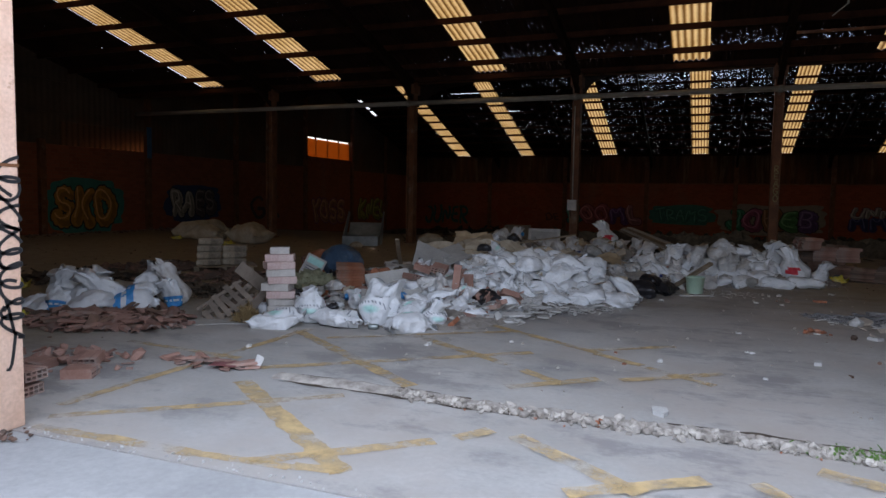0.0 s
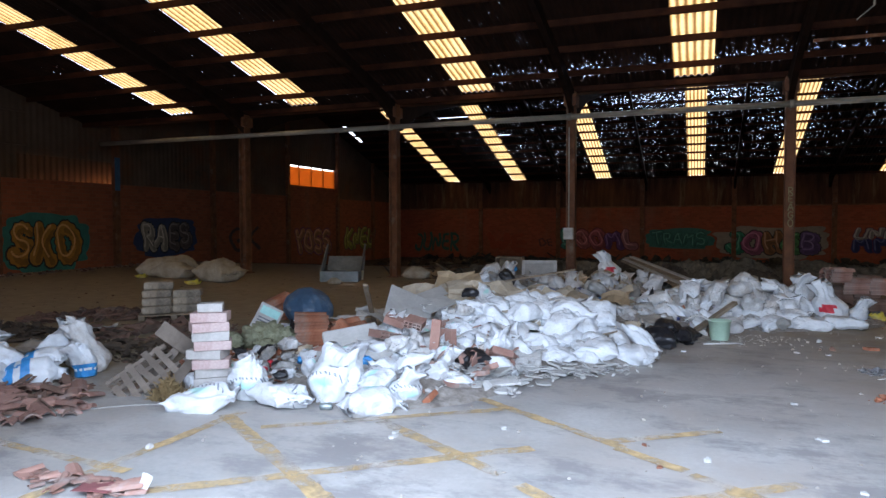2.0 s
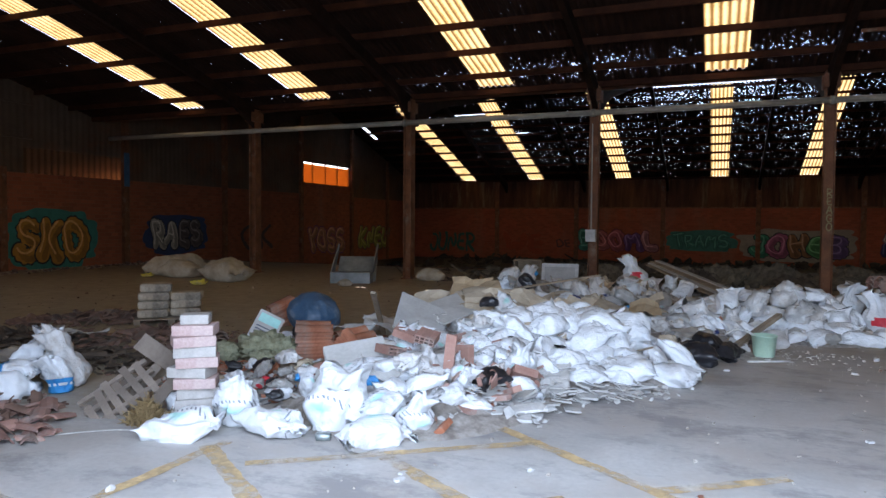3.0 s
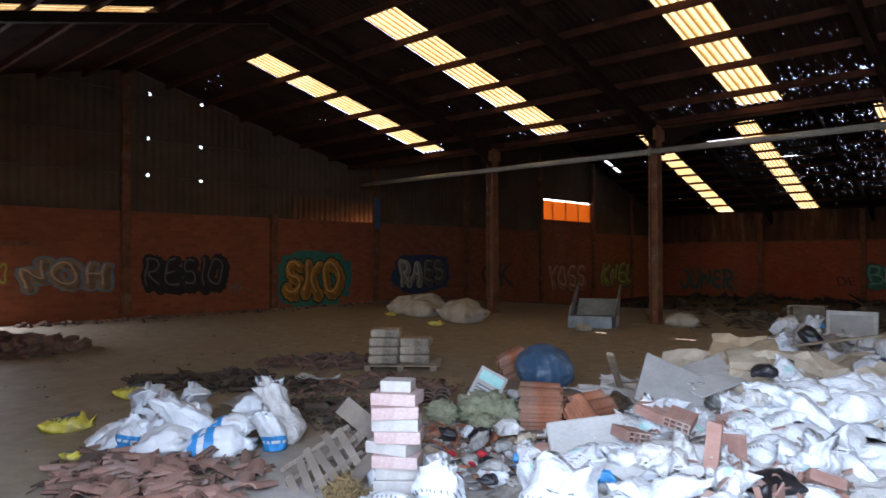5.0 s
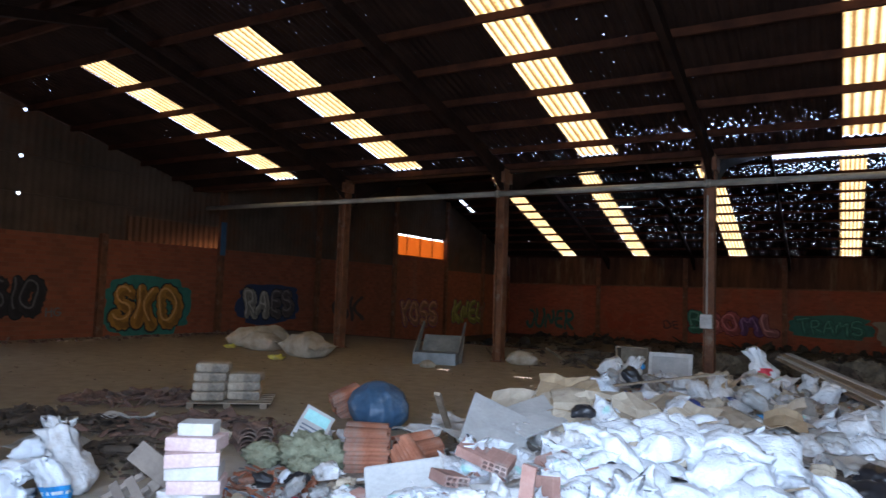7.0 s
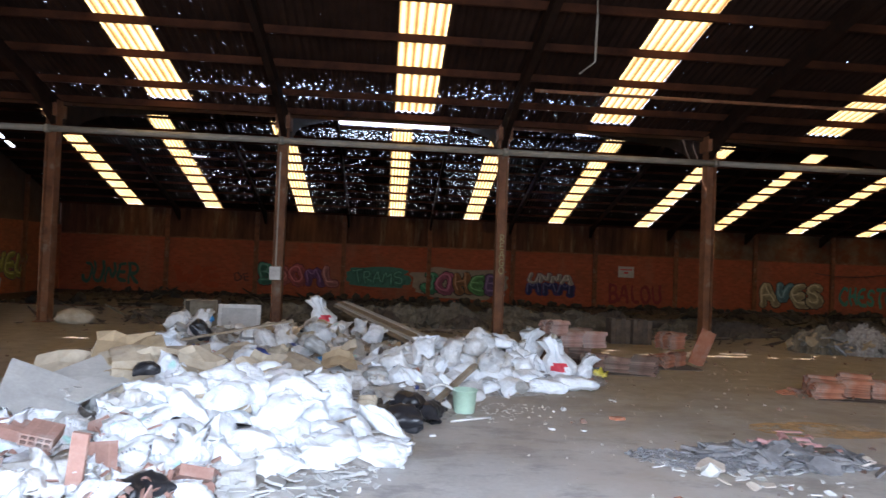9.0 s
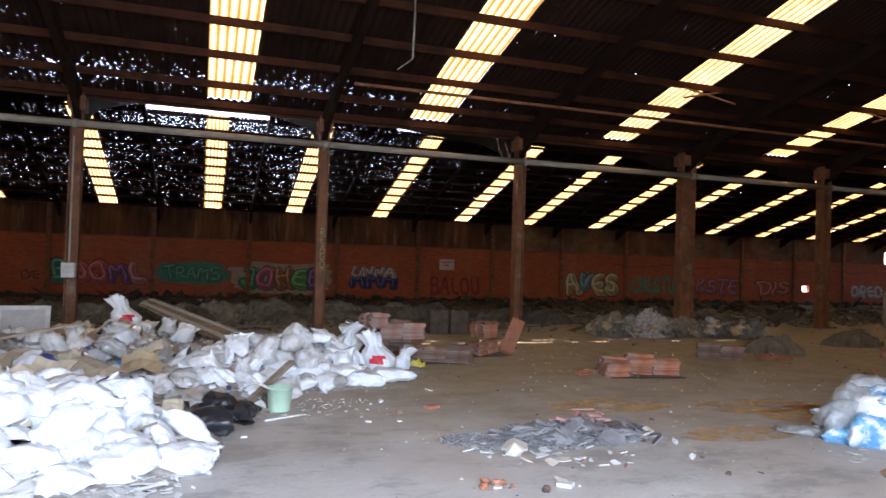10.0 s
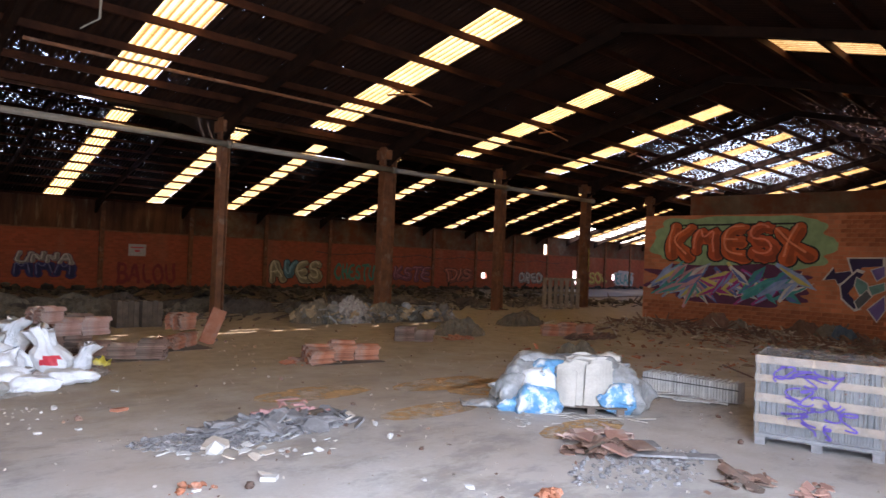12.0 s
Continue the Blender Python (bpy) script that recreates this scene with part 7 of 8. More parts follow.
for i, (x, y, z, L, W, H, yaw, pitch, roll, mat) in enumerate((
        (-0.55, 0.05, 0.06, 0.62, 0.55, 0.62, 70, -20, 10, M_BAGFILM), (-0.62, -0.15, 0.0, 0.55, 0.45, 0.5, 20, -10, 0, M_BAGFILM), (-0.35, 0.2, 0.2, 0.6, 0.5, 0.55, 10, -10, 0, M_BAGFILM),
        (-0.38, -0.25, 0.0, 0.55, 0.5, 0.40, 10, 0, 10, M_BLUEFILM), (-0.34, -0.2, 0.22, 0.5, 0.42, 0.32, 40, -10, 0, M_SACK), (-0.2, -0.08, 0.36, 0.5, 0.4, 0.26, 25, 0, 0, M_BLUEFILM), (-0.55, -0.32, 0.0, 0.5, 0.4, 0.22, -10, 0, 0, M_BLUEFILM),
        (0.66, -0.2, 0.0, 0.34, 0.42, 0.42, 100, 0, 8, M_BLUEFILM), (0.68, 0.1, 0.0, 0.55, 0.6, 0.62, 80, 0, 0, M_BAGFILM), (0.3, 0.1, 0.46, 0.95, 0.5, 0.24, 6, 0, 0, M_BAGFILM), (-0.1, 0.15, 0.48, 0.6, 0.45, 0.22, -20, 0, 0, M_BAGFILM),
        (0.2, -0.18, 0.6, 0.5, 0.12, 0.08, 14, 4, 0, M_CREAM), (0.45, 0.15, 0.62, 0.5, 0.14, 0.08, -8, 0, 0, M_CREAM), (-0.95, -0.25, 0.0, 0.7, 0.24, 0.08, 10, 0, 0, M_BAGFILM), (0.82, 0.0, 0.0, 0.5, 0.4, 0.5, 60, 0, 0, M_BAGFILM))):
    part("film" if mat is M_BAGFILM else "wrapping", sack_mesh(500 + i, L, W, H, mat), None, wp, "creased grey film" if mat is M_BAGFILM else "", m=pose(x, y, z, roll, pitch, yaw))
for i in range(14):
    part("fallen_panel", boxes(((-0.16, -0.03, 0), (0.16, 0.03, 0.012)), bevel=0.003), M_CREAM, wp, m=pose(-0.5 + 0.11 * i, -0.55 + 0.09 * (i % 3), 0.005 + 0.01 * (i % 2), 0, 2, (i * 47) % 90 - 45) @ Matrix.Scale(0.5 + 0.1 * (i % 5), 4))


def film_material():
    m, nt, bsdf = nodes("clear plastic film")
    out = nt.nodes["Material Output"]
    bsdf.inputs["Base Color"].default_value = (0.40, 0.42, 0.44, 1)
    bsdf.inputs["Roughness"].default_value = 0.25
    tr = nt.nodes.new("ShaderNodeBsdfTransparent")
    ms = nt.nodes.new("ShaderNodeMixShader")
    n1 = noise_tex(nt, 6, 5, 0.7)
    nt.links.new(ramp(nt, n1, [(0.35, (0.18, 0.18, 0.18)), (0.72, (0.50, 0.50, 0.50))]), ms.inputs[0])
    nt.links.new(tr.outputs[0], ms.inputs[1])
    nt.links.new(bsdf.outputs[0], ms.inputs[2])
    nt.links.new(ms.outputs[0], out.inputs[0])
    return m


M_CLEAR = film_material()
scatter("load_litter", "pale scraps round the wrapped load", M_BOARD, 46, disc(5.8, 8.9, 1.0, 0.6, 0.01), (0.03, 0.12), ["plate"], 95, tilt=0.1)

# row of white ceramic panels lying on its side
cr = thing("panel_row", "long row of ribbed white ceramic panels strapped together", "panels", pose(8.32, 8.35, 0, 0, 0, -84))
for i in range(34):
    part("panel", boxes(((-0.68 + 0.04 * i, -0.16, 0.03), (-0.652 + 0.04 * i, 0.16, 0.29 + 0.012 * (i % 2))), bevel=0.004), M_PLASTER, cr)
part("strap", boxes(((-0.69, -0.163, 0.2), (0.68, -0.161, 0.215))), M_BLACK, cr, "black strap")
for i in range(9):
    part("fallen_panel", boxes(((-0.3, -0.05, 0), (0.3, 0.05, 0.02)), bevel=0.003), M_PLASTER, cr, m=pose(-0.5 + 0.11 * i, -0.34 + 0.05 * (i % 3), 0.01 + 0.012 * (i % 3), 0, 3, 24 + 13 * ((i * 5) % 7)))

def panel_stack(name, material, parent, x0, x1, y0, y1, z0, h, n, seed, label=""):
    """Thin sheets standing side by side, their tops uneven, each a part."""
    r = random.Random(seed)
    t = (x1 - x0) / n
    for i in range(n):
        top = h + r.gauss(0, 0.012)
        part(name, boxes(((0, y0, 0), (t * 0.8, y1, top))), material, parent, label, m=pose(x0 + t * i, r.gauss(0, 0.012), z0, 0, r.gauss(0, 1.5), 0))


# slatted crate wrapped in film, with a purple tag
px, py = 6.43, 6.74
ang = math.degrees(math.atan2(5.62 - 6.74, 6.72 - 6.43))
CW = 1.16
ck = thing("wrapped_crate", "film-wrapped slatted wooden crate with purple graffiti", "crate", pose(px, py, 0, 0, 0, ang))
M_PINE = surface("pale pine slat", (0.36, 0.25, 0.17), (0.54, 0.41, 0.30), 5, 0.7)
for z, h in ((0.24, 0.085), (0.46, 0.085), (0.67, 0.075), (0.86, 0.085)):
    part("slat", boxes(((0, -0.02, z), (CW, 0.0, z + h)), bevel=0.004), M_PINE, ck)
    part("slat", boxes(((-0.02, 0.003, z), (0.0, 0.95, z + h)), bevel=0.004), M_WOOD, ck)
for x in (0.0, CW - 0.03):
    part("corner_post", boxes(((x, 0.003, 0.1), (x + 0.03, 0.05, 0.95))), M_WOOD, ck)
M_BLUEGREY = surface("blue-grey panels", (0.13, 0.135, 0.14), (0.24, 0.25, 0.26), 5, 0.6, spread=0.2)
panel_stack("panel", M_BLUEGREY, ck, 0.04, CW - 0.04, 0.06, 0.9, 0.12, 0.74, 40, 7, "stacked grey panels inside")
part("pallet", boxes(((0, 0, 0.09), (CW, 0.95, 0.115)), ((0.0, 0, 0), (0.1, 0.95, 0.09)), ((0.53, 0, 0), (0.63, 0.95, 0.09)), ((CW - 0.1, 0, 0), (CW, 0.95, 0.09))), M_SLATE, ck)
n = 40
vs = []
for j in range(14):
    for i in range(n):
        u, v = i / (n - 1), j / 13
        vs.append((-0.01 + (CW + 0.02) * u, -0.028 - 0.012 * noise.noise(Vector((u * 12, v * 5, 1))), 0.08 + 0.86 * v))
part("film", pydata("film", vs, grid_faces(n, 14), M_CLEAR, True), None, ck, "clear stretch film")
vs = [(v[0] * 1.0, 0.0 + 0.95 * (j // n) / 13, 0.95 + 0.05 * noise.noise(Vector((v[0] * 8, (j // n) * 0.9, 3)))) for j, v in enumerate(vs)]
part("film", pydata("film", vs, grid_faces(n, 14), M_CLEAR, True), None, ck, "crumpled clear film on top")
M_PURPLE = paint("purple spray paint", (0.09, 0.045, 0.33), 0.5, where="Object")
rng = random.Random(5)
for i, (x, z, w, h) in enumerate(((0.17, 0.76, 0.09, 0.16), (0.27, 0.78, 0.08, 0.15), (0.38, 0.79, 0.16, 0.07), (0.46, 0.73, 0.1, 0.16), (0.58, 0.78, 0.16, 0.08), (0.7, 0.76, 0.1, 0.18), (0.3, 0.55, 0.12, 0.16), (0.43, 0.57, 0.1, 0.2), (0.55, 0.5, 0.14, 0.18), (0.66, 0.45, 0.14, 0.2), (0.8, 0.4, 0.14, 0.22), (0.32, 0.38, 0.22, 0.1), (0.45, 0.3, 0.12, 0.2), (0.62, 0.24, 0.06, 0.14))):
    stroke("graffiti_tag", curl(rng, x + 0.05, z, w * 1.15, h), 0.017, M_PURPLE, ck, pose(0, -0.046, 0))

# rubble in the foreground
M_PALEPINK = surface("pale pink tile", (0.5, 0.31, 0.26), (0.74, 0.55, 0.48), 6, 0.9, 50, 0.4, spread=0.3)
for i, (x, y, z, sx, sy, a, tilt_, mat) in enumerate(((4.9, 7.45, 0.02, 0.42, 0.24, -30, 5, M_SLATE), (5.05, 7.1, 0.02, 0.5, 0.2, -52, -4, M_SLATE), (4.75, 7.35, 0.06, 0.3, 0.26, 10, 12, M_PINKTILE), (5.15, 7.35, 0.05, 0.34, 0.22, -40, 3, M_SLATE), (4.6, 7.55, 0.04, 0.2, 0.26, -20, -35, M_DARKBROWN), (5.35, 6.85, 0.01, 0.42, 0.14, -40, 2, M_SLATE), (4.85, 7.75, 0.08, 0.3, 0.2, 0, 8, M_PINKTILE), (5.1, 7.6, 0.09, 0.3, 0.2, 40, -8, M_PINKTILE), (4.95, 7.25, 0.09, 0.26, 0.2, -15, 10, M_TERRA_DULL))):
    single("slab", "broken flat roofing slab in the low rubble heap", "slab", boxes(((-sx / 2, -sy / 2, 0), (sx / 2, sy / 2, 0.022)), bevel=0.005), mat, pose(x, y, z, tilt_, tilt_ * 0.5, a), group="broken slabs")
scatter("rubble_heap", "broken pink roof tiles heaped on the floor", M_PALEPINK, 34, disc(5.15, 7.85, 0.45, 0.16, 0.16, -35), (0.06, 0.17), ["arc", "plate"], 100, tilt=0.16)
scatter("rubble_heap", "broken grey and red slabs heaped on the floor", M_TERRA_DULL, 60, disc(4.85, 7.5, 0.5, 0.28, 0.08, -30), (0.06, 0.2), ["plate", "arc"], 101, tilt=0.15)
scatter("rubble_heap", "grey grit round the broken slabs", M_SLATE, 420, disc(4.6, 7.05, 0.9, 0.5, 0.0), (0.008, 0.04), ["clod", "plate"], 102)
scatter("rubble_heap", "broken slates on the floor", M_TERRA_DULL, 46, disc(5.0, 6.25, 0.32, 0.2, 0.04), (0.05, 0.17), ["plate", "arc"], 103, tilt=0.2)
scatter("rubble_heap", "broken pale tiles on the floor", M_PINKTILE, 26, disc(5.15, 5.75, 0.35, 0.12, 0.03), (0.04, 0.14), ["plate", "arc"], 104, tilt=0.2)
scatter("rubble_heap", "crushed pink brick on the floor", M_TERRA, 70, disc(2.65, 7.3, 0.13, 0.1, 0.02), (0.01, 0.04), ["clod"], 105)
scatter("rubble_heap", "crushed pink brick on the floor", M_TERRA, 50, disc(3.35, 7.1, 0.14, 0.08, 0.02), (0.015, 0.06), ["clod", "plate"], 106)
scatter("rubble_heap", "crushed brick on the floor", M_TERRA, 40, disc(1.25, 8.85, 0.2, 0.1, 0.02), (0.01, 0.05), ["clod", "plate"], 107)
scatter("wall_litter", "rubble and boards strewn before the mural wall", M_TERRA_DULL, 1500, lambda r: (21.3 - abs(r.gauss(0, 2.8)), r.uniform(6.5, 16.4), 0), (0.04, 0.19), ["plate", "plate", "stick"], 108)
scatter("wall_litter", "pale rubble strewn before the mural wall", M_RUBBLE, 500, lambda r: (21.3 - abs(r.gauss(0, 3)), r.uniform(6.5, 16.4), 0), (0.03, 0.15), ["plate", "stick"], 109)
scatter("wall_litter", "terracotta chips strewn over the floor", M_TERRA, 260, lambda r: (r.uniform(10, 20), r.uniform(7, 13), 0), (0.03, 0.14), ["plate", "arc"], 110)
for i, (x, y, s) in enumerate(((20.9, 13.6, 0.5), (20.9, 12.9, 0.35), (20.8, 10.9, 0.5), (20.7, 10.2, 0.45), (20.5, 9.8, 0.4))):
    lump(x, y, s, s, s * 0.7, 70 + i, (M_TERRA_DULL, M_DULLFILM, M_TERRA_DULL, M_DULLFILM, M_BLUEBAG)[i], "dusty rubbish lump at the mural wall", "rubbish_mound", "debris")
gp = thing("slatted_pallet", "dark wooden pallet standing upright by a column", "pallet", pose(21.7, 20.4, 0, 0, 0, -20))
for i in range(7):
    part("board", boxes(((-0.9 + 0.27 * i, 0, 0), (-0.73 + 0.27 * i, 0.03, 1.25))), M_WOOD, gp)
for z in (0.05, 0.6, 1.15):
    part("rail", boxes(((-0.9, 0.03, z), (0.9, 0.1, z + 0.09))), M_WOOD, gp)
el = thing("electric_box", "white electric box fixed to a brown column", "electric box", pose(-3.82, 20.5, 1.2))
part("case", boxes(((-0.13, -0.1, 0), (0.13, 0.1, 0.32)), bevel=0.01), M_PLASTER, el)
part("conduit", boxes(((-0.015, 0.0, 0.32), (0.015, 0.03, 3.1))), M_PIPE, el)
# thin hanging wire and brace rods under the roof
bm = bmesh.new()
tube(bm, (2.4, 15.6, 6.84), (2.42, 15.6, 6.3), 0.012, 6)
tube(bm, (2.42, 15.6, 6.3), (2.4, 15.6, 5.45), 0.02, 6)
tube(bm, (2.4, 15.6, 5.45), (2.15, 15.7, 5.25), 0.012, 6)
single("hanging_conduit", "thin grey conduit hanging from the roof", "conduit", bm, M_PIPE, Matrix())
TIE_Z = 5.3
bm = bmesh.new()
for a, b in zip(COLS[3:8], COLS[4:9]):
    tube(bm, (a, 17.2, TIE_Z), (b, 17.2, TIE_Z), 0.035, 6)
single("tie_rod", "brown steel tie running under the roof", "tie", bm, M_STEEL, Matrix())
for x in (9.9, 15.9, 21.1):
    bm = bmesh.new()
    tube(bm, (x - 0.5, 16.9, 5.8), (x + 1.2, 17.5, 6.25), 0.025, 6)
    tube(bm, (x + 1.0, 16.9, 5.8), (x - 0.2, 17.5, 6.25), 0.025, 6)
    single("brace", "crossed steel braces under a skylight", "brace", bm, M_STEEL, Matrix())

# ---- graffiti ----
def arc(cx, cy, rx, ry, a0, a1, n=9):
    return [(cx + rx * math.cos(radians(a0 + (a1 - a0) * i / n)), cy + ry * math.sin(radians(a0 + (a1 - a0) * i / n))) for i in range(n + 1)]


GLYPHS = {
    "A": [[(0.0, 0.0), (0.28, 0.95), (0.38, 0.95), (0.66, 0.0)], [(0.14, 0.36), (0.52, 0.36)]],
    "B": [[(0.05, 0.0), (0.05, 1.0)], [(0.05, 1.0)] + arc(0.28, 0.76, 0.24, 0.24, 90, -90) + [(0.1, 0.52)] + arc(0.3, 0.26, 0.28, 0.26, 90, -90) + [(0.05, 0.0)]],
    "C": [arc(0.35, 0.5, 0.33, 0.5, 45, 315, 12)],
    "D": [[(0.05, 0.0), (0.05, 1.0)], [(0.05, 1.0)] + arc(0.2, 0.5, 0.42, 0.5, 80, -80, 10) + [(0.05, 0.0)]],
    "E": [[(0.55, 1.0), (0.1, 0.95), (0.05, 0.5), (0.1, 0.05), (0.58, 0.0)], [(0.05, 0.5), (0.45, 0.52)]],
    "F": [[(0.6, 0.98), (0.08, 0.95), (0.1, 0.0)], [(0.08, 0.5), (0.45, 0.52)]],
    "G": [arc(0.35, 0.5, 0.33, 0.5, 50, 330, 12) + [(0.66, 0.45), (0.4, 0.45)]],
    "H": [[(0.05, 1.0), (0.08, 0.0)], [(0.55, 1.0), (0.58, 0.0)], [(0.06, 0.48), (0.57, 0.54)]],
    "I": [[(0.08, 1.0), (0.1, 0.0)]],
    "J": [[(0.15, 1.0), (0.5, 0.98), (0.5, 0.3)] + arc(0.26, 0.26, 0.24, 0.26, 0, -180)],
    "K": [[(0.06, 1.0), (0.06, 0.0)], [(0.58, 1.0), (0.12, 0.48), (0.62, 0.0)]],
    "L": [[(0.06, 1.0), (0.06, 0.05), (0.52, 0.04)]],
    "M": [[(0.0, 0.0), (0.1, 1.0), (0.38, 0.4), (0.66, 1.0), (0.76, 0.0)]],
    "N": [[(0.04, 0.0), (0.06, 1.0), (0.56, 0.04), (0.6, 1.0)]],
    "O": [arc(0.34, 0.5, 0.33, 0.5, 90, 450, 16)],
    "R": [[(0.06, 0.0), (0.06, 1.0)], [(0.06, 1.0)] + arc(0.3, 0.74, 0.26, 0.26, 90, -90) + [(0.12, 0.48), (0.6, 0.0)]],
    "S": [arc(0.32, 0.75, 0.27, 0.25, 30, 250, 8) + arc(0.32, 0.26, 0.29, 0.26, 80, -150, 9)],
    "T": [[(0.0, 0.97), (0.66, 1.0)], [(0.33, 0.98), (0.35, 0.0)]],
    "U": [[(0.04, 1.0), (0.04, 0.35)] + arc(0.32, 0.3, 0.28, 0.3, 180, 360) + [(0.6, 1.0)]],
    "V": [[(0.0, 1.0), (0.3, 0.0), (0.62, 1.0)]],
    "W": [[(0.0, 1.0), (0.2, 0.0), (0.42, 0.7), (0.64, 0.0), (0.84, 1.0)]],
    "X": [[(0.0, 1.0), (0.62, 0.0)], [(0.62, 1.0), (0.0, 0.0)]],
    "Y": [[(0.0, 1.0), (0.3, 0.5), (0.6, 1.0)], [(0.3, 0.5), (0.3, 0.0)]],
    "Z": [[(0.0, 1.0), (0.58, 0.97), (0.04, 0.03), (0.62, 0.0)]],
}


def fat_line(pts, r, swell, verts, faces, z0, seed):
    """A sprayed band with round ends along pts."""
    n = len(pts)
    rad = [r * (1 + swell * (0.5 - i / max(1, n - 1)) + 0.12 * math.sin(i * 1.3 + seed)) for i in range(n)]
    way = []
    for i, (x, y) in enumerate(pts):
        (ax, ay), (bx, by) = pts[max(0, i - 1)], pts[min(n - 1, i + 1)]
        d = math.hypot(bx - ax, by - ay) or 1.0
        ux, uy = (bx - ax) / d, (by - ay) / d
        caps = [0.0]
        if i == 0:
            caps = [-0.97, -0.75, -0.4, 0.0]
        elif i == n - 1:
            caps = [0.0, 0.4, 0.75, 0.97]
        way += [(x + ux * c * rad[i], y + uy * c * rad[i], -uy * rad[i] * math.sqrt(1 - c * c), ux * rad[i] * math.sqrt(1 - c * c)) for c in caps]
    k = len(verts)
    for i, (x, y, nx, ny) in enumerate(way):
        verts += [(x + nx, y + ny, z0 + i * 0.00001), (x - nx, y - ny, z0 + i * 0.00001)]
    faces += [(k + 2 * i, k + 2 * i + 1, k + 2 * i + 3, k + 2 * i + 2) for i in range(len(way) - 1)]


def on_left(y, z, proud=0.006):
    """A pose on the left wall: x of the paint runs along y, its y runs up."""
    return Matrix.Translation((X0 + proud, y, z)) @ Matrix(((0, 0, 1, 0), (1, 0, 0, 0), (0, 1, 0, 0), (0, 0, 0, 1)))


def on_back(x, z, proud=0.006):
    return Matrix.Translation((x, Y_BACK - proud, z)) @ Matrix(((1, 0, 0, 0), (0, 0, -1, 0), (0, 1, 0, 0), (0, 0, 0, 1)))


def on_cross(y, z, proud=0.006):
    return Matrix.Translation((21.8 - proud, y, z)) @ Matrix(((0, 0, -1, 0), (-1, 0, 0, 0), (0, 1, 0, 0), (0, 0, 0, 1)))


PAINTS = {}


def spray(colour):
    if colour not in PAINTS:
        PAINTS[colour] = paint("spray paint", colour, 0.75, scale=3)
    return PAINTS[colour]


def blob(w, h, seed, wav=0.12, n=90):
    o = Vector((seed, 0, 0))
    vs = [(0, 0, 0)]
    for i in range(n):
        a = 2 * math.pi * i / n
        ca, sa = math.cos(a), math.sin(a)
        k = 1 + wav * 1.6 * noise.noise(Vector((ca * 2.2, sa * 2.2, 0)) + o) + wav * 0.9 * abs(math.sin(a * 4.5 + seed + 1.5 * math.sin(2 * a)))
        vs.append((w / 2 * math.copysign(abs(ca) ** 0.6, ca) * k, h / 2 * math.copysign(abs(sa) ** 0.6, sa) * k, 0))
    return vs, [(0, 1 + i, 1 + (i + 1) % n) for i in range(n)]


def piece(where, at, text, w, h, fill, edge=None, cloud=None, seed=1, bold=0.07, wobble=0.0):
    """A graffiti piece: cloud, outline, fat letters, shade and highlight, each a film of paint a little proud of the other.
    fill: one colour, or a list that goes round from letter to letter."""
    fills = fill if isinstance(fill, list) else [fill]
    if where is not on_cross:
        fills = [tuple(0.8 * c for c in f) for f in fills]
    g = thing("graffiti", "spray-painted graffiti lettering %s on the brick wall" % text, "graffiti")
    layer = 0.004

    def add(name, vs, fs, colour, up):
        ob = new(name, pydata(name, vs, fs, spray(colour)))
        ob.parent, ob.matrix_basis = g, where(at[0], at[1], layer + up)
    if cloud:
        add("cloud", *blob(w * 1.08, h * 1.12, seed), cloud, 0)
    jit = random.Random(seed)
    r = (0.085 + bold * 1.05) if edge else 0.055 + bold * 0.9
    placed, x = [], 0.0
    for ch in text:
        turn, grow, drop = jit.gauss(0, 7 if edge else 4), jit.uniform(0.92, 1.12), jit.uniform(-0.05, 0.05)
        strokes = GLYPHS.get(ch.upper(), GLYPHS["O"])
        wide = max(p[0] for st in strokes for p in st)
        c, q = math.cos(radians(turn)), math.sin(radians(turn))
        letter = []
        for st in strokes:
            pts = []
            for px, py in rounded(st):
                px, py = (px - wide / 2) * grow + wobble * 1.2 * math.sin(py * 6 + seed), (py - 0.5) * grow
                pts.append((x + wide / 2 + px * c - py * q, px * q + py * c + drop))
            letter.append(pts)
        placed.append(letter)
        x += wide + (r * 1.3 if edge else r * 1.8 + 0.04)
    ax = [p[0] for l in placed for st in l for p in st]
    ay = [p[1] for l in placed for st in l for p in st]
    pad = r + (0.05 if edge else 0)
    x0, x1, y0, y1 = min(ax) - pad, max(ax) + pad, min(ay) - pad, max(ay) + pad
    sx, sy = w / (x1 - x0), h / (y1 - y0)
    for k, letter in enumerate(placed):
        colour = fills[k % len(fills)]
        up = 0.002 * k
        jobs = [("lettering", colour, r, 0.0, 0.0, 0.0012)]
        if edge:
            jobs = [("outline", edge, r + 0.05, 0.0, 0.0, 0.0), ("lettering", colour, r, 0.0, 0.0, 0.0008),
                    ("shade", tuple(0.62 * v for v in colour), r * 0.42, r * 0.3, -r * 0.42, 0.0014), ("highlight", tuple(min(0.85, v * 1.5 + 0.1) for v in colour), r * 0.16, -r * 0.45, r * 0.5, 0.0018)]
        for name, tone, rad, ox, oy, lift in jobs:
            vs, fs = [], []
            for m, pts in enumerate(letter):
                fat_line([(p[0] + ox, p[1] + oy) for p in pts], rad, 0.0 if name == "highlight" else -0.35, vs, fs, 0.0001 * m, seed + k)
            add(name, [((px - (x0 + x1) / 2) * sx, (py - (y0 + y1) / 2) * sy, pz) for px, py, pz in vs], fs, tone, up + lift)
    return g


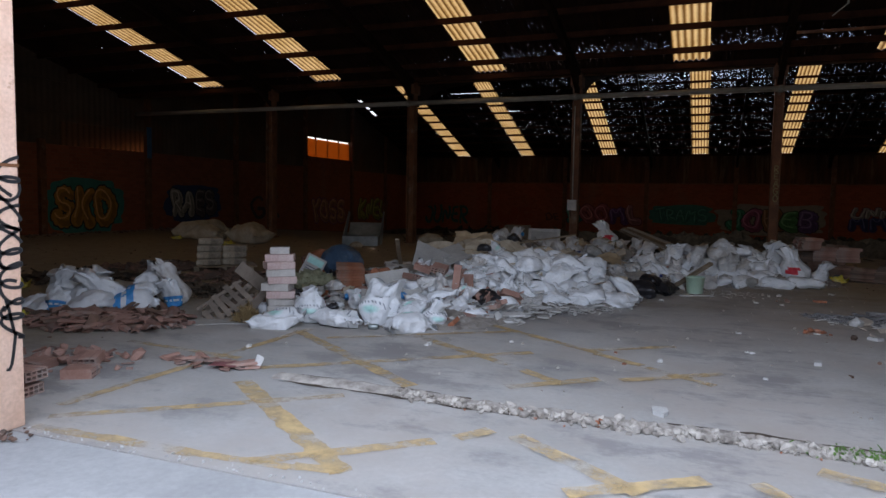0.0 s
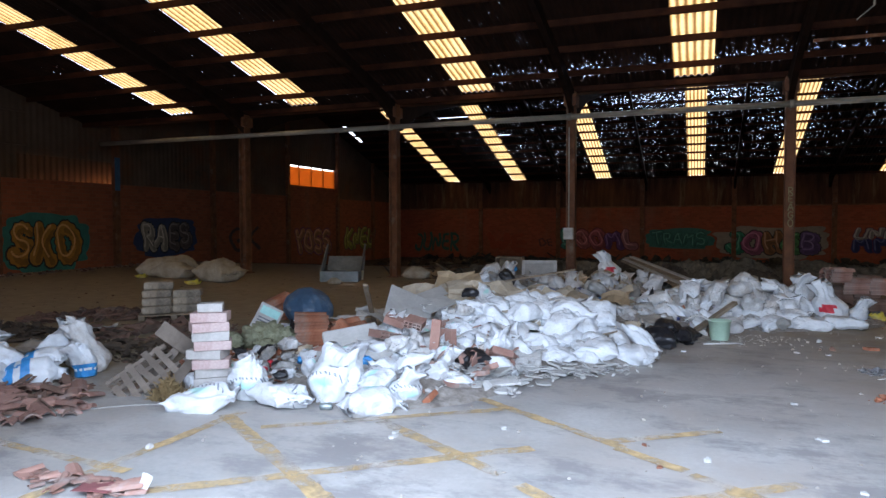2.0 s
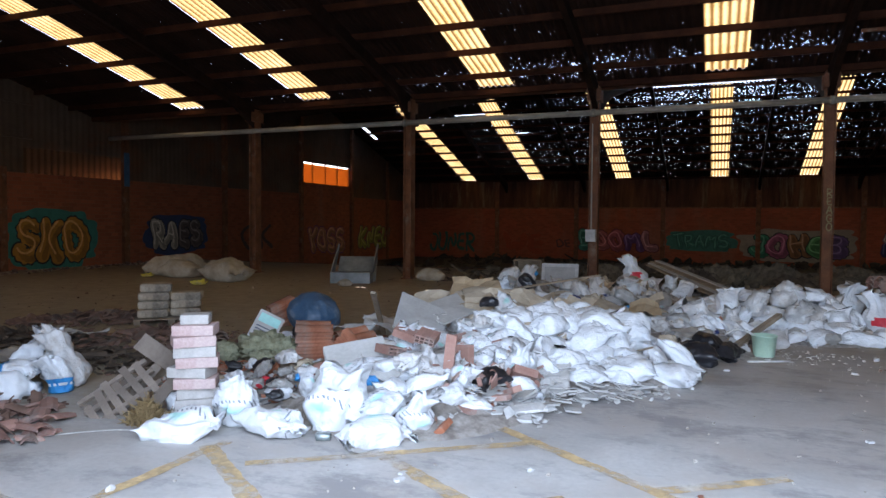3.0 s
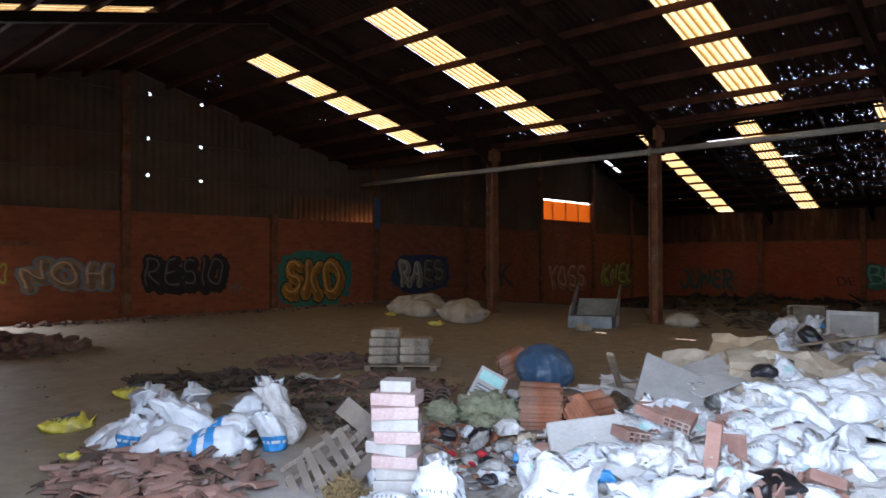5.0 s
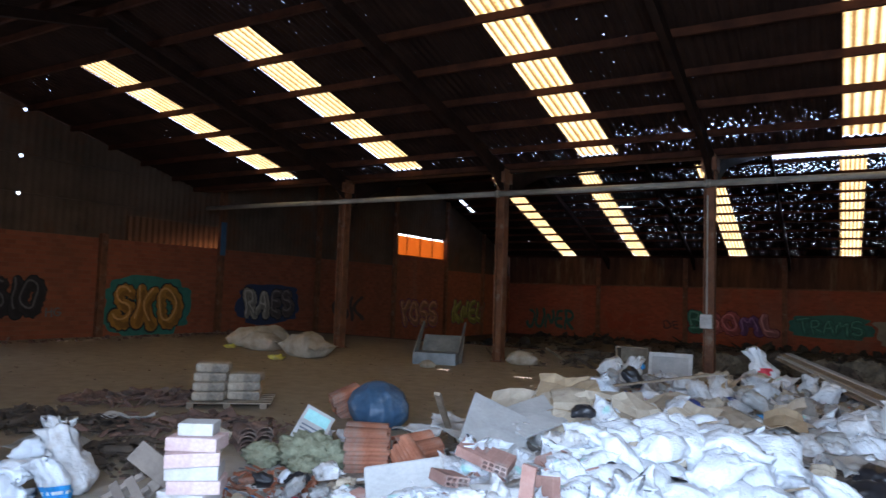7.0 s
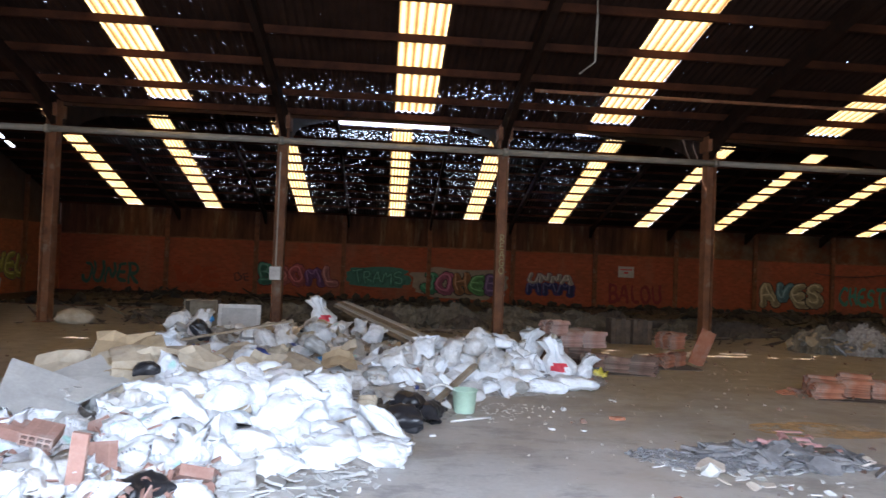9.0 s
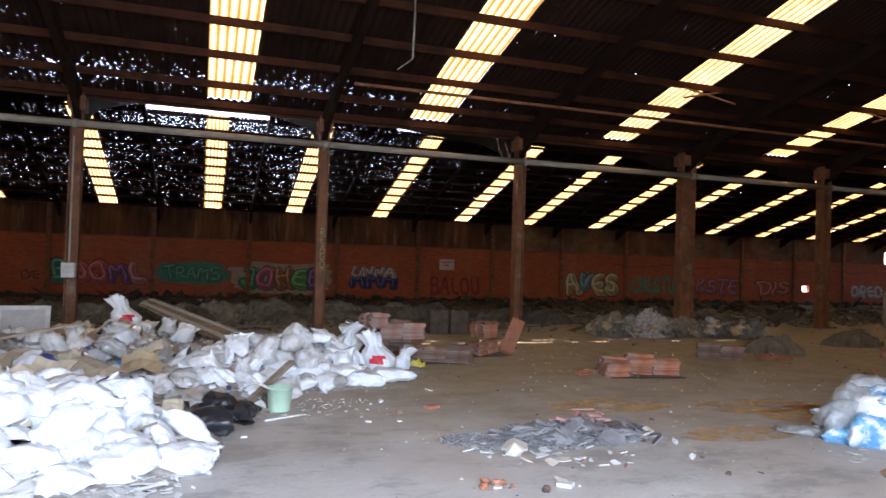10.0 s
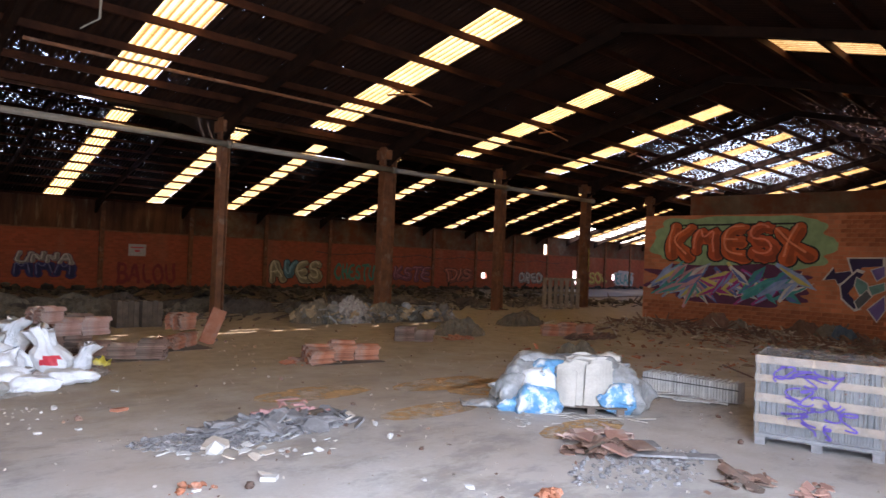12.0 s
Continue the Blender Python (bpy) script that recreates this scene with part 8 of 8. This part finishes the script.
K = (0.02, 0.02, 0.02)
piece(on_left, (10.6, 1.32), "NOH", 2.7, 1.05, (0.40, 0.26, 0.16), (0.10, 0.26, 0.36), None, 1, 0.12, 0.03)
piece(on_left, (8.75, 1.42), "zoo", 0.7, 0.6, (0.42, 0.48, 0.05), None, None, 2, 0.01, 0.1)
piece(on_left, (14.2, 1.3), "RESIO", 3.0, 1.35, (0.03, 0.025, 0.025), (0.008, 0.008, 0.008), None, 3, 0.13, 0.06)
piece(on_left, (15.95, 0.82), "HG", 0.5, 0.3, (0.18, 0.2, 0.2), None, None, 4, 0.02)
piece(on_left, (19.3, 1.0), "SKO", 3.0, 1.75, (0.55, 0.25, 0.03), K, (0.03, 0.20, 0.16), 5, 0.12, 0.04)
piece(on_left, (25.2, 1.12), "RAES", 3.1, 1.4, [(0.52, 0.48, 0.38), (0.52, 0.48, 0.38), (0.16, 0.13, 0.12), (0.16, 0.13, 0.12)], K, (0.03, 0.05, 0.12), 6, 0.11, 0.05)
piece(on_left, (30.6, 0.9), "GK", 2.6, 1.3, (0.10, 0.06, 0.05), None, None, 7, 0.03, 0.05)
piece(on_left, (37.2, 0.62), "YOSS", 4.2, 1.7, (0.52, 0.24, 0.12), (0.14, 0.04, 0.12), None, 8, 0.09, 0.05)
piece(on_left, (43.2, 0.7), "KNEU", 4.6, 1.7, (0.34, 0.36, 0.06), (0.08, 0.04, 0.08), None, 9, 0.07, 0.05)
piece(on_back, (-19.0, 0.3), "JUNER", 3.6, 1.5, (0.04, 0.14, 0.10), None, None, 10, 0.05, 0.05)
piece(on_back, (-13.6, 0.3), "WE", 3.0, 1.5, (0.42, 0.07, 0.02), None, None, 11, 0.10, 0.05)
piece(on_back, (-10.7, 0.3), "OE", 1.0, 0.6, (0.16, 0.05, 0.04), None, None, 12, 0.05, 0.08)
piece(on_back, (-7.0, 0.55), "BOOML", 5.4, 1.6, [(0.05, 0.28, 0.2), (0.55, 0.16, 0.15), (0.5, 0.12, 0.13), (0.2, 0.08, 0.25), (0.48, 0.2, 0.2)], (0.12, 0.02, 0.03), None, 13, 0.13, 0.05)
piece(on_back, (-1.7, 0.6), "TRAMS", 3.6, 1.15, (0.05, 0.28, 0.2), (0.02, 0.08, 0.07), (0.04, 0.18, 0.14), 14, 0.06, 0.02)
piece(on_back, (3.9, 0.4), "JOHEB", 5.6, 1.75, [(0.04, 0.32, 0.17), (0.45, 0.12, 0.22), (0.36, 0.16, 0.06), (0.10, 0.36, 0.12), (0.18, 0.10, 0.28)], K, (0.30, 0.26, 0.20), 15, 0.12, 0.04)

piece(on_back, (10.0, 0.95), "UNNA", 3.3, 0.85, (0.45, 0.43, 0.40), (0.10, 0.03, 0.08), None, 17, 0.07, 0.0)
piece(on_back, (10.0, 0.25), "MMM", 3.5, 1.1, (0.03, 0.04, 0.17), (0.12, 0.02, 0.06), None, 18, 0.12, 0.0)
piece(on_back, (16.0, 0.1), "BALOU", 3.8, 1.4, (0.28, 0.03, 0.03), None, None, 19, 0.05, 0.03)
piece(on_back, (27.3, 0.4), "AVES", 4.9, 2.0, [(0.46, 0.42, 0.26), (0.12, 0.30, 0.38), (0.46, 0.42, 0.26), (0.44, 0.40, 0.25)], K, None, 20, 0.12, 0.05)
piece(on_back, (32.9, 0.45), "CHESTU", 4.2, 1.5, (0.05, 0.30, 0.22), None, None, 21, 0.06, 0.06)
piece(on_back, (39.3, 0.4), "KSTE", 4.6, 1.5, (0.35, 0.12, 0.16), (0.05, 0.03, 0.05), None, 22, 0.06, 0.05)
piece(on_back, (45.2, 0.35), "DIS", 4.0, 1.5, (0.45, 0.14, 0.08), K, None, 23, 0.07, 0.05)
piece(on_back, (56.2, 0.2), "OREO", 4.2, 1.3, (0.45, 0.45, 0.42), K, None, 24, 0.08, 0.04)
piece(on_back, (69.0, 0.3), "SOL", 4.0, 1.6, (0.6, 0.5, 0.1), (0.4, 0.1, 0.06), None, 25, 0.06, 0.05)
piece(on_back, (74.8, 0.3), "ELAK", 4.0, 1.6, (0.1, 0.4, 0.4), None, (0.5, 0.5, 0.48), 26, 0.04, 0.05)
piece(on_cross, (13.45, 2.78), "KMESX", 5.1, 1.5, [(0.62, 0.12, 0.03), (0.56, 0.10, 0.03)], K, (0.26, 0.42, 0.22), 27, 0.13, 0.03)
band = [(-2.2, 0.56), (2.1, 0.60), (2.1, 0.66), (-2.2, 0.62)]
ob = new("serif_bar", pydata("serif_bar", [(x, y, 0) for x, y in band], [(0, 1, 2, 3)], spray(K)))
ob.parent, ob.matrix_basis = bpy.data.objects["graffiti"], on_cross(13.45, 2.78, 0.0045)
# wild-style mural below: interlocking arrows and wedges
g = thing("graffiti", "wild colourful spike-shaped mural on the brick partition", "graffiti")
vs, fs = blob(4.8, 1.1, 40, 0.25)
ob = new("cloud", pydata("cloud", vs, fs, spray((0.12, 0.03, 0.08))))
ob.parent, ob.matrix_basis = g, on_cross(13.75, 1.4, 0.005)
rng = random.Random(9)
MURAL = [(0.04, 0.30, 0.30), (0.10, 0.17, 0.42), (0.22, 0.34, 0.62), (0.42, 0.05, 0.24), (0.55, 0.30, 0.34), (0.06, 0.36, 0.34), (0.62, 0.55, 0.16), (0.30, 0.42, 0.66)]
for i in range(62):
    u = -2.3 + 4.6 * ((i * 0.618) % 1)
    v = rng.uniform(-0.32, 0.34)
    a = rng.choice((35, 45, 26, -34, 20, 40, -48)) + rng.gauss(0, 8)
    l, w = rng.uniform(0.7, 1.5), rng.uniform(0.08, 0.17)
    c, s = math.cos(radians(a)), math.sin(radians(a))
    pts = [(-l / 2, -w * 0.3), (l * 0.15, -w), (l / 2, 0), (l * 0.1, w), (-l / 2, w * 0.4)]
    for k, (grow, colour) in enumerate(((1.0, MURAL[i % 8] if i % 7 else (0.66, 0.64, 0.6)), (0.78, MURAL[(i * 3 + 1) % 8]))):
        vs = [(u + (x * c - y * s) * grow, v + (x * s + y * c) * grow, 0) for x, y in (pts if k == 0 else [(x, y * (0.15 if y > 0 else 1.1)) for x, y in pts])]
        ob = new("spike", pydata("spike", vs, [tuple(range(5))], spray(colour)))
        ob.parent, ob.matrix_basis = g, on_cross(13.75, 1.38, 0.006 + 0.0006 * (i * 2 + k))
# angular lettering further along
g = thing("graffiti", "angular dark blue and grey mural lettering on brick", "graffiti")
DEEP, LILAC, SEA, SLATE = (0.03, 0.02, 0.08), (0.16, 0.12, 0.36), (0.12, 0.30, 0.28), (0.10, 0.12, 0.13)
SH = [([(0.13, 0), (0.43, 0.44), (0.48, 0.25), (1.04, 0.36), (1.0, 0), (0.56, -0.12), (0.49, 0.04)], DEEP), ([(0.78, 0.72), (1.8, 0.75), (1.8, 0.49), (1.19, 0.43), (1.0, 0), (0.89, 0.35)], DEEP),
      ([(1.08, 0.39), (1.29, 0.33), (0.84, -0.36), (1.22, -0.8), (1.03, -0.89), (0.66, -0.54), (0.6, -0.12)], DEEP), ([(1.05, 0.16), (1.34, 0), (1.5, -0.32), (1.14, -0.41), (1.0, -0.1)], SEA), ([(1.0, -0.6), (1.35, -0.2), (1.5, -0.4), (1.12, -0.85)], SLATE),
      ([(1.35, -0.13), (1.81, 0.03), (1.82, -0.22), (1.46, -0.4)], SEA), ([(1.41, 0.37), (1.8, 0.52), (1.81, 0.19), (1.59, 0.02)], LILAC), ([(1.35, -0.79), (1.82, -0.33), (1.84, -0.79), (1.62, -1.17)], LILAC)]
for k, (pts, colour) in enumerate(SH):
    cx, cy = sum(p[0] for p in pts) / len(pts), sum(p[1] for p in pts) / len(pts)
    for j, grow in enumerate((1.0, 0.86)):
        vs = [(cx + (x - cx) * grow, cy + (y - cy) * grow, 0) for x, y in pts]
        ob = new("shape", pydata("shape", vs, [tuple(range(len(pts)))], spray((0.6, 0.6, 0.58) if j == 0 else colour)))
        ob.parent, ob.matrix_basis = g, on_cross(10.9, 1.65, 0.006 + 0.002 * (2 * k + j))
# small signs and column tags
single("wall_sign", "white notice plate on the back wall", "sign", boxes(((-0.55, 0, -0.38), (0.55, 0.02, 0.38))), M_PLASTER, pose(15.3, Y_BACK - 0.03, 1.6))
single("sign_writing", "faded red writing on the notice plate", "sign", boxes(((-0.42, 0, 0.12), (0.42, 0.004, 0.2)), ((-0.16, 0, -0.12), (0.16, 0.004, 0.0))), M_RED, pose(15.3, Y_BACK - 0.036, 1.6))
for x, c in ((1.68, (0.32, 0.26, 0.12)), (23.75, (0.5, 0.45, 0.08))):
    g = thing("graffiti", "vertical painted letters on a column", "graffiti")
    for i, ch in enumerate("REAGO"):
        vs, fs = [], []
        for st in GLYPHS[ch]:
            fat_line([(p[0] * 0.17 - 0.05, p[1] * 0.17) for p in st], 0.012, 0, vs, fs, 0, i)
        ob = new("letter", pydata("letter", vs, fs, spray(c)))
        ob.parent, ob.matrix_basis = g, Matrix.Translation((x, 20.53, 2.35 - 0.2 * i)) @ Matrix(((1, 0, 0, 0), (0, 0, -1, 0), (0, 1, 0, 0), (0, 0, 0, 1)))
# painted cabling along the back wall
bm = bmesh.new()
prev = None
for i in range(60):
    x = 29 + i * 0.55
    p = Vector((x, Y_BACK - 0.06, 2.1 - 0.25 * math.sin((x % 5.7) / 5.7 * math.pi)))
    if prev:
        tube(bm, prev, p, 0.025, 5)
    prev = p
single("cable", "black cable sagging along the back wall", "cable", bm, M_BLACK, Matrix())

# bricks that stand proud of the mural wall where no paint covers them
M_BRICK_PIECE = surface("single orange brick", (0.34, 0.11, 0.05), (0.52, 0.18, 0.08), 5, 0.9, 60, 0.4, spread=0.3)
BRICK = mesh_of("brick", boxes(((-0.008, -0.141, -0.061), (0.0, 0.141, 0.061))), M_BRICK_PIECE)
cross = bpy.data.objects["wall_cross"]
for row in range(27):
    z = 0.135 * row + 0.0675
    for i in range(30):
        y = 16.6 - 0.3 * i - 0.15 * (row % 2)
        low = row < 5 and y > 9.0
        high = row > 19 and y < 10.3
        if low or high:
            part("brick", BRICK, None, cross, m=pose(21.797, y, z))
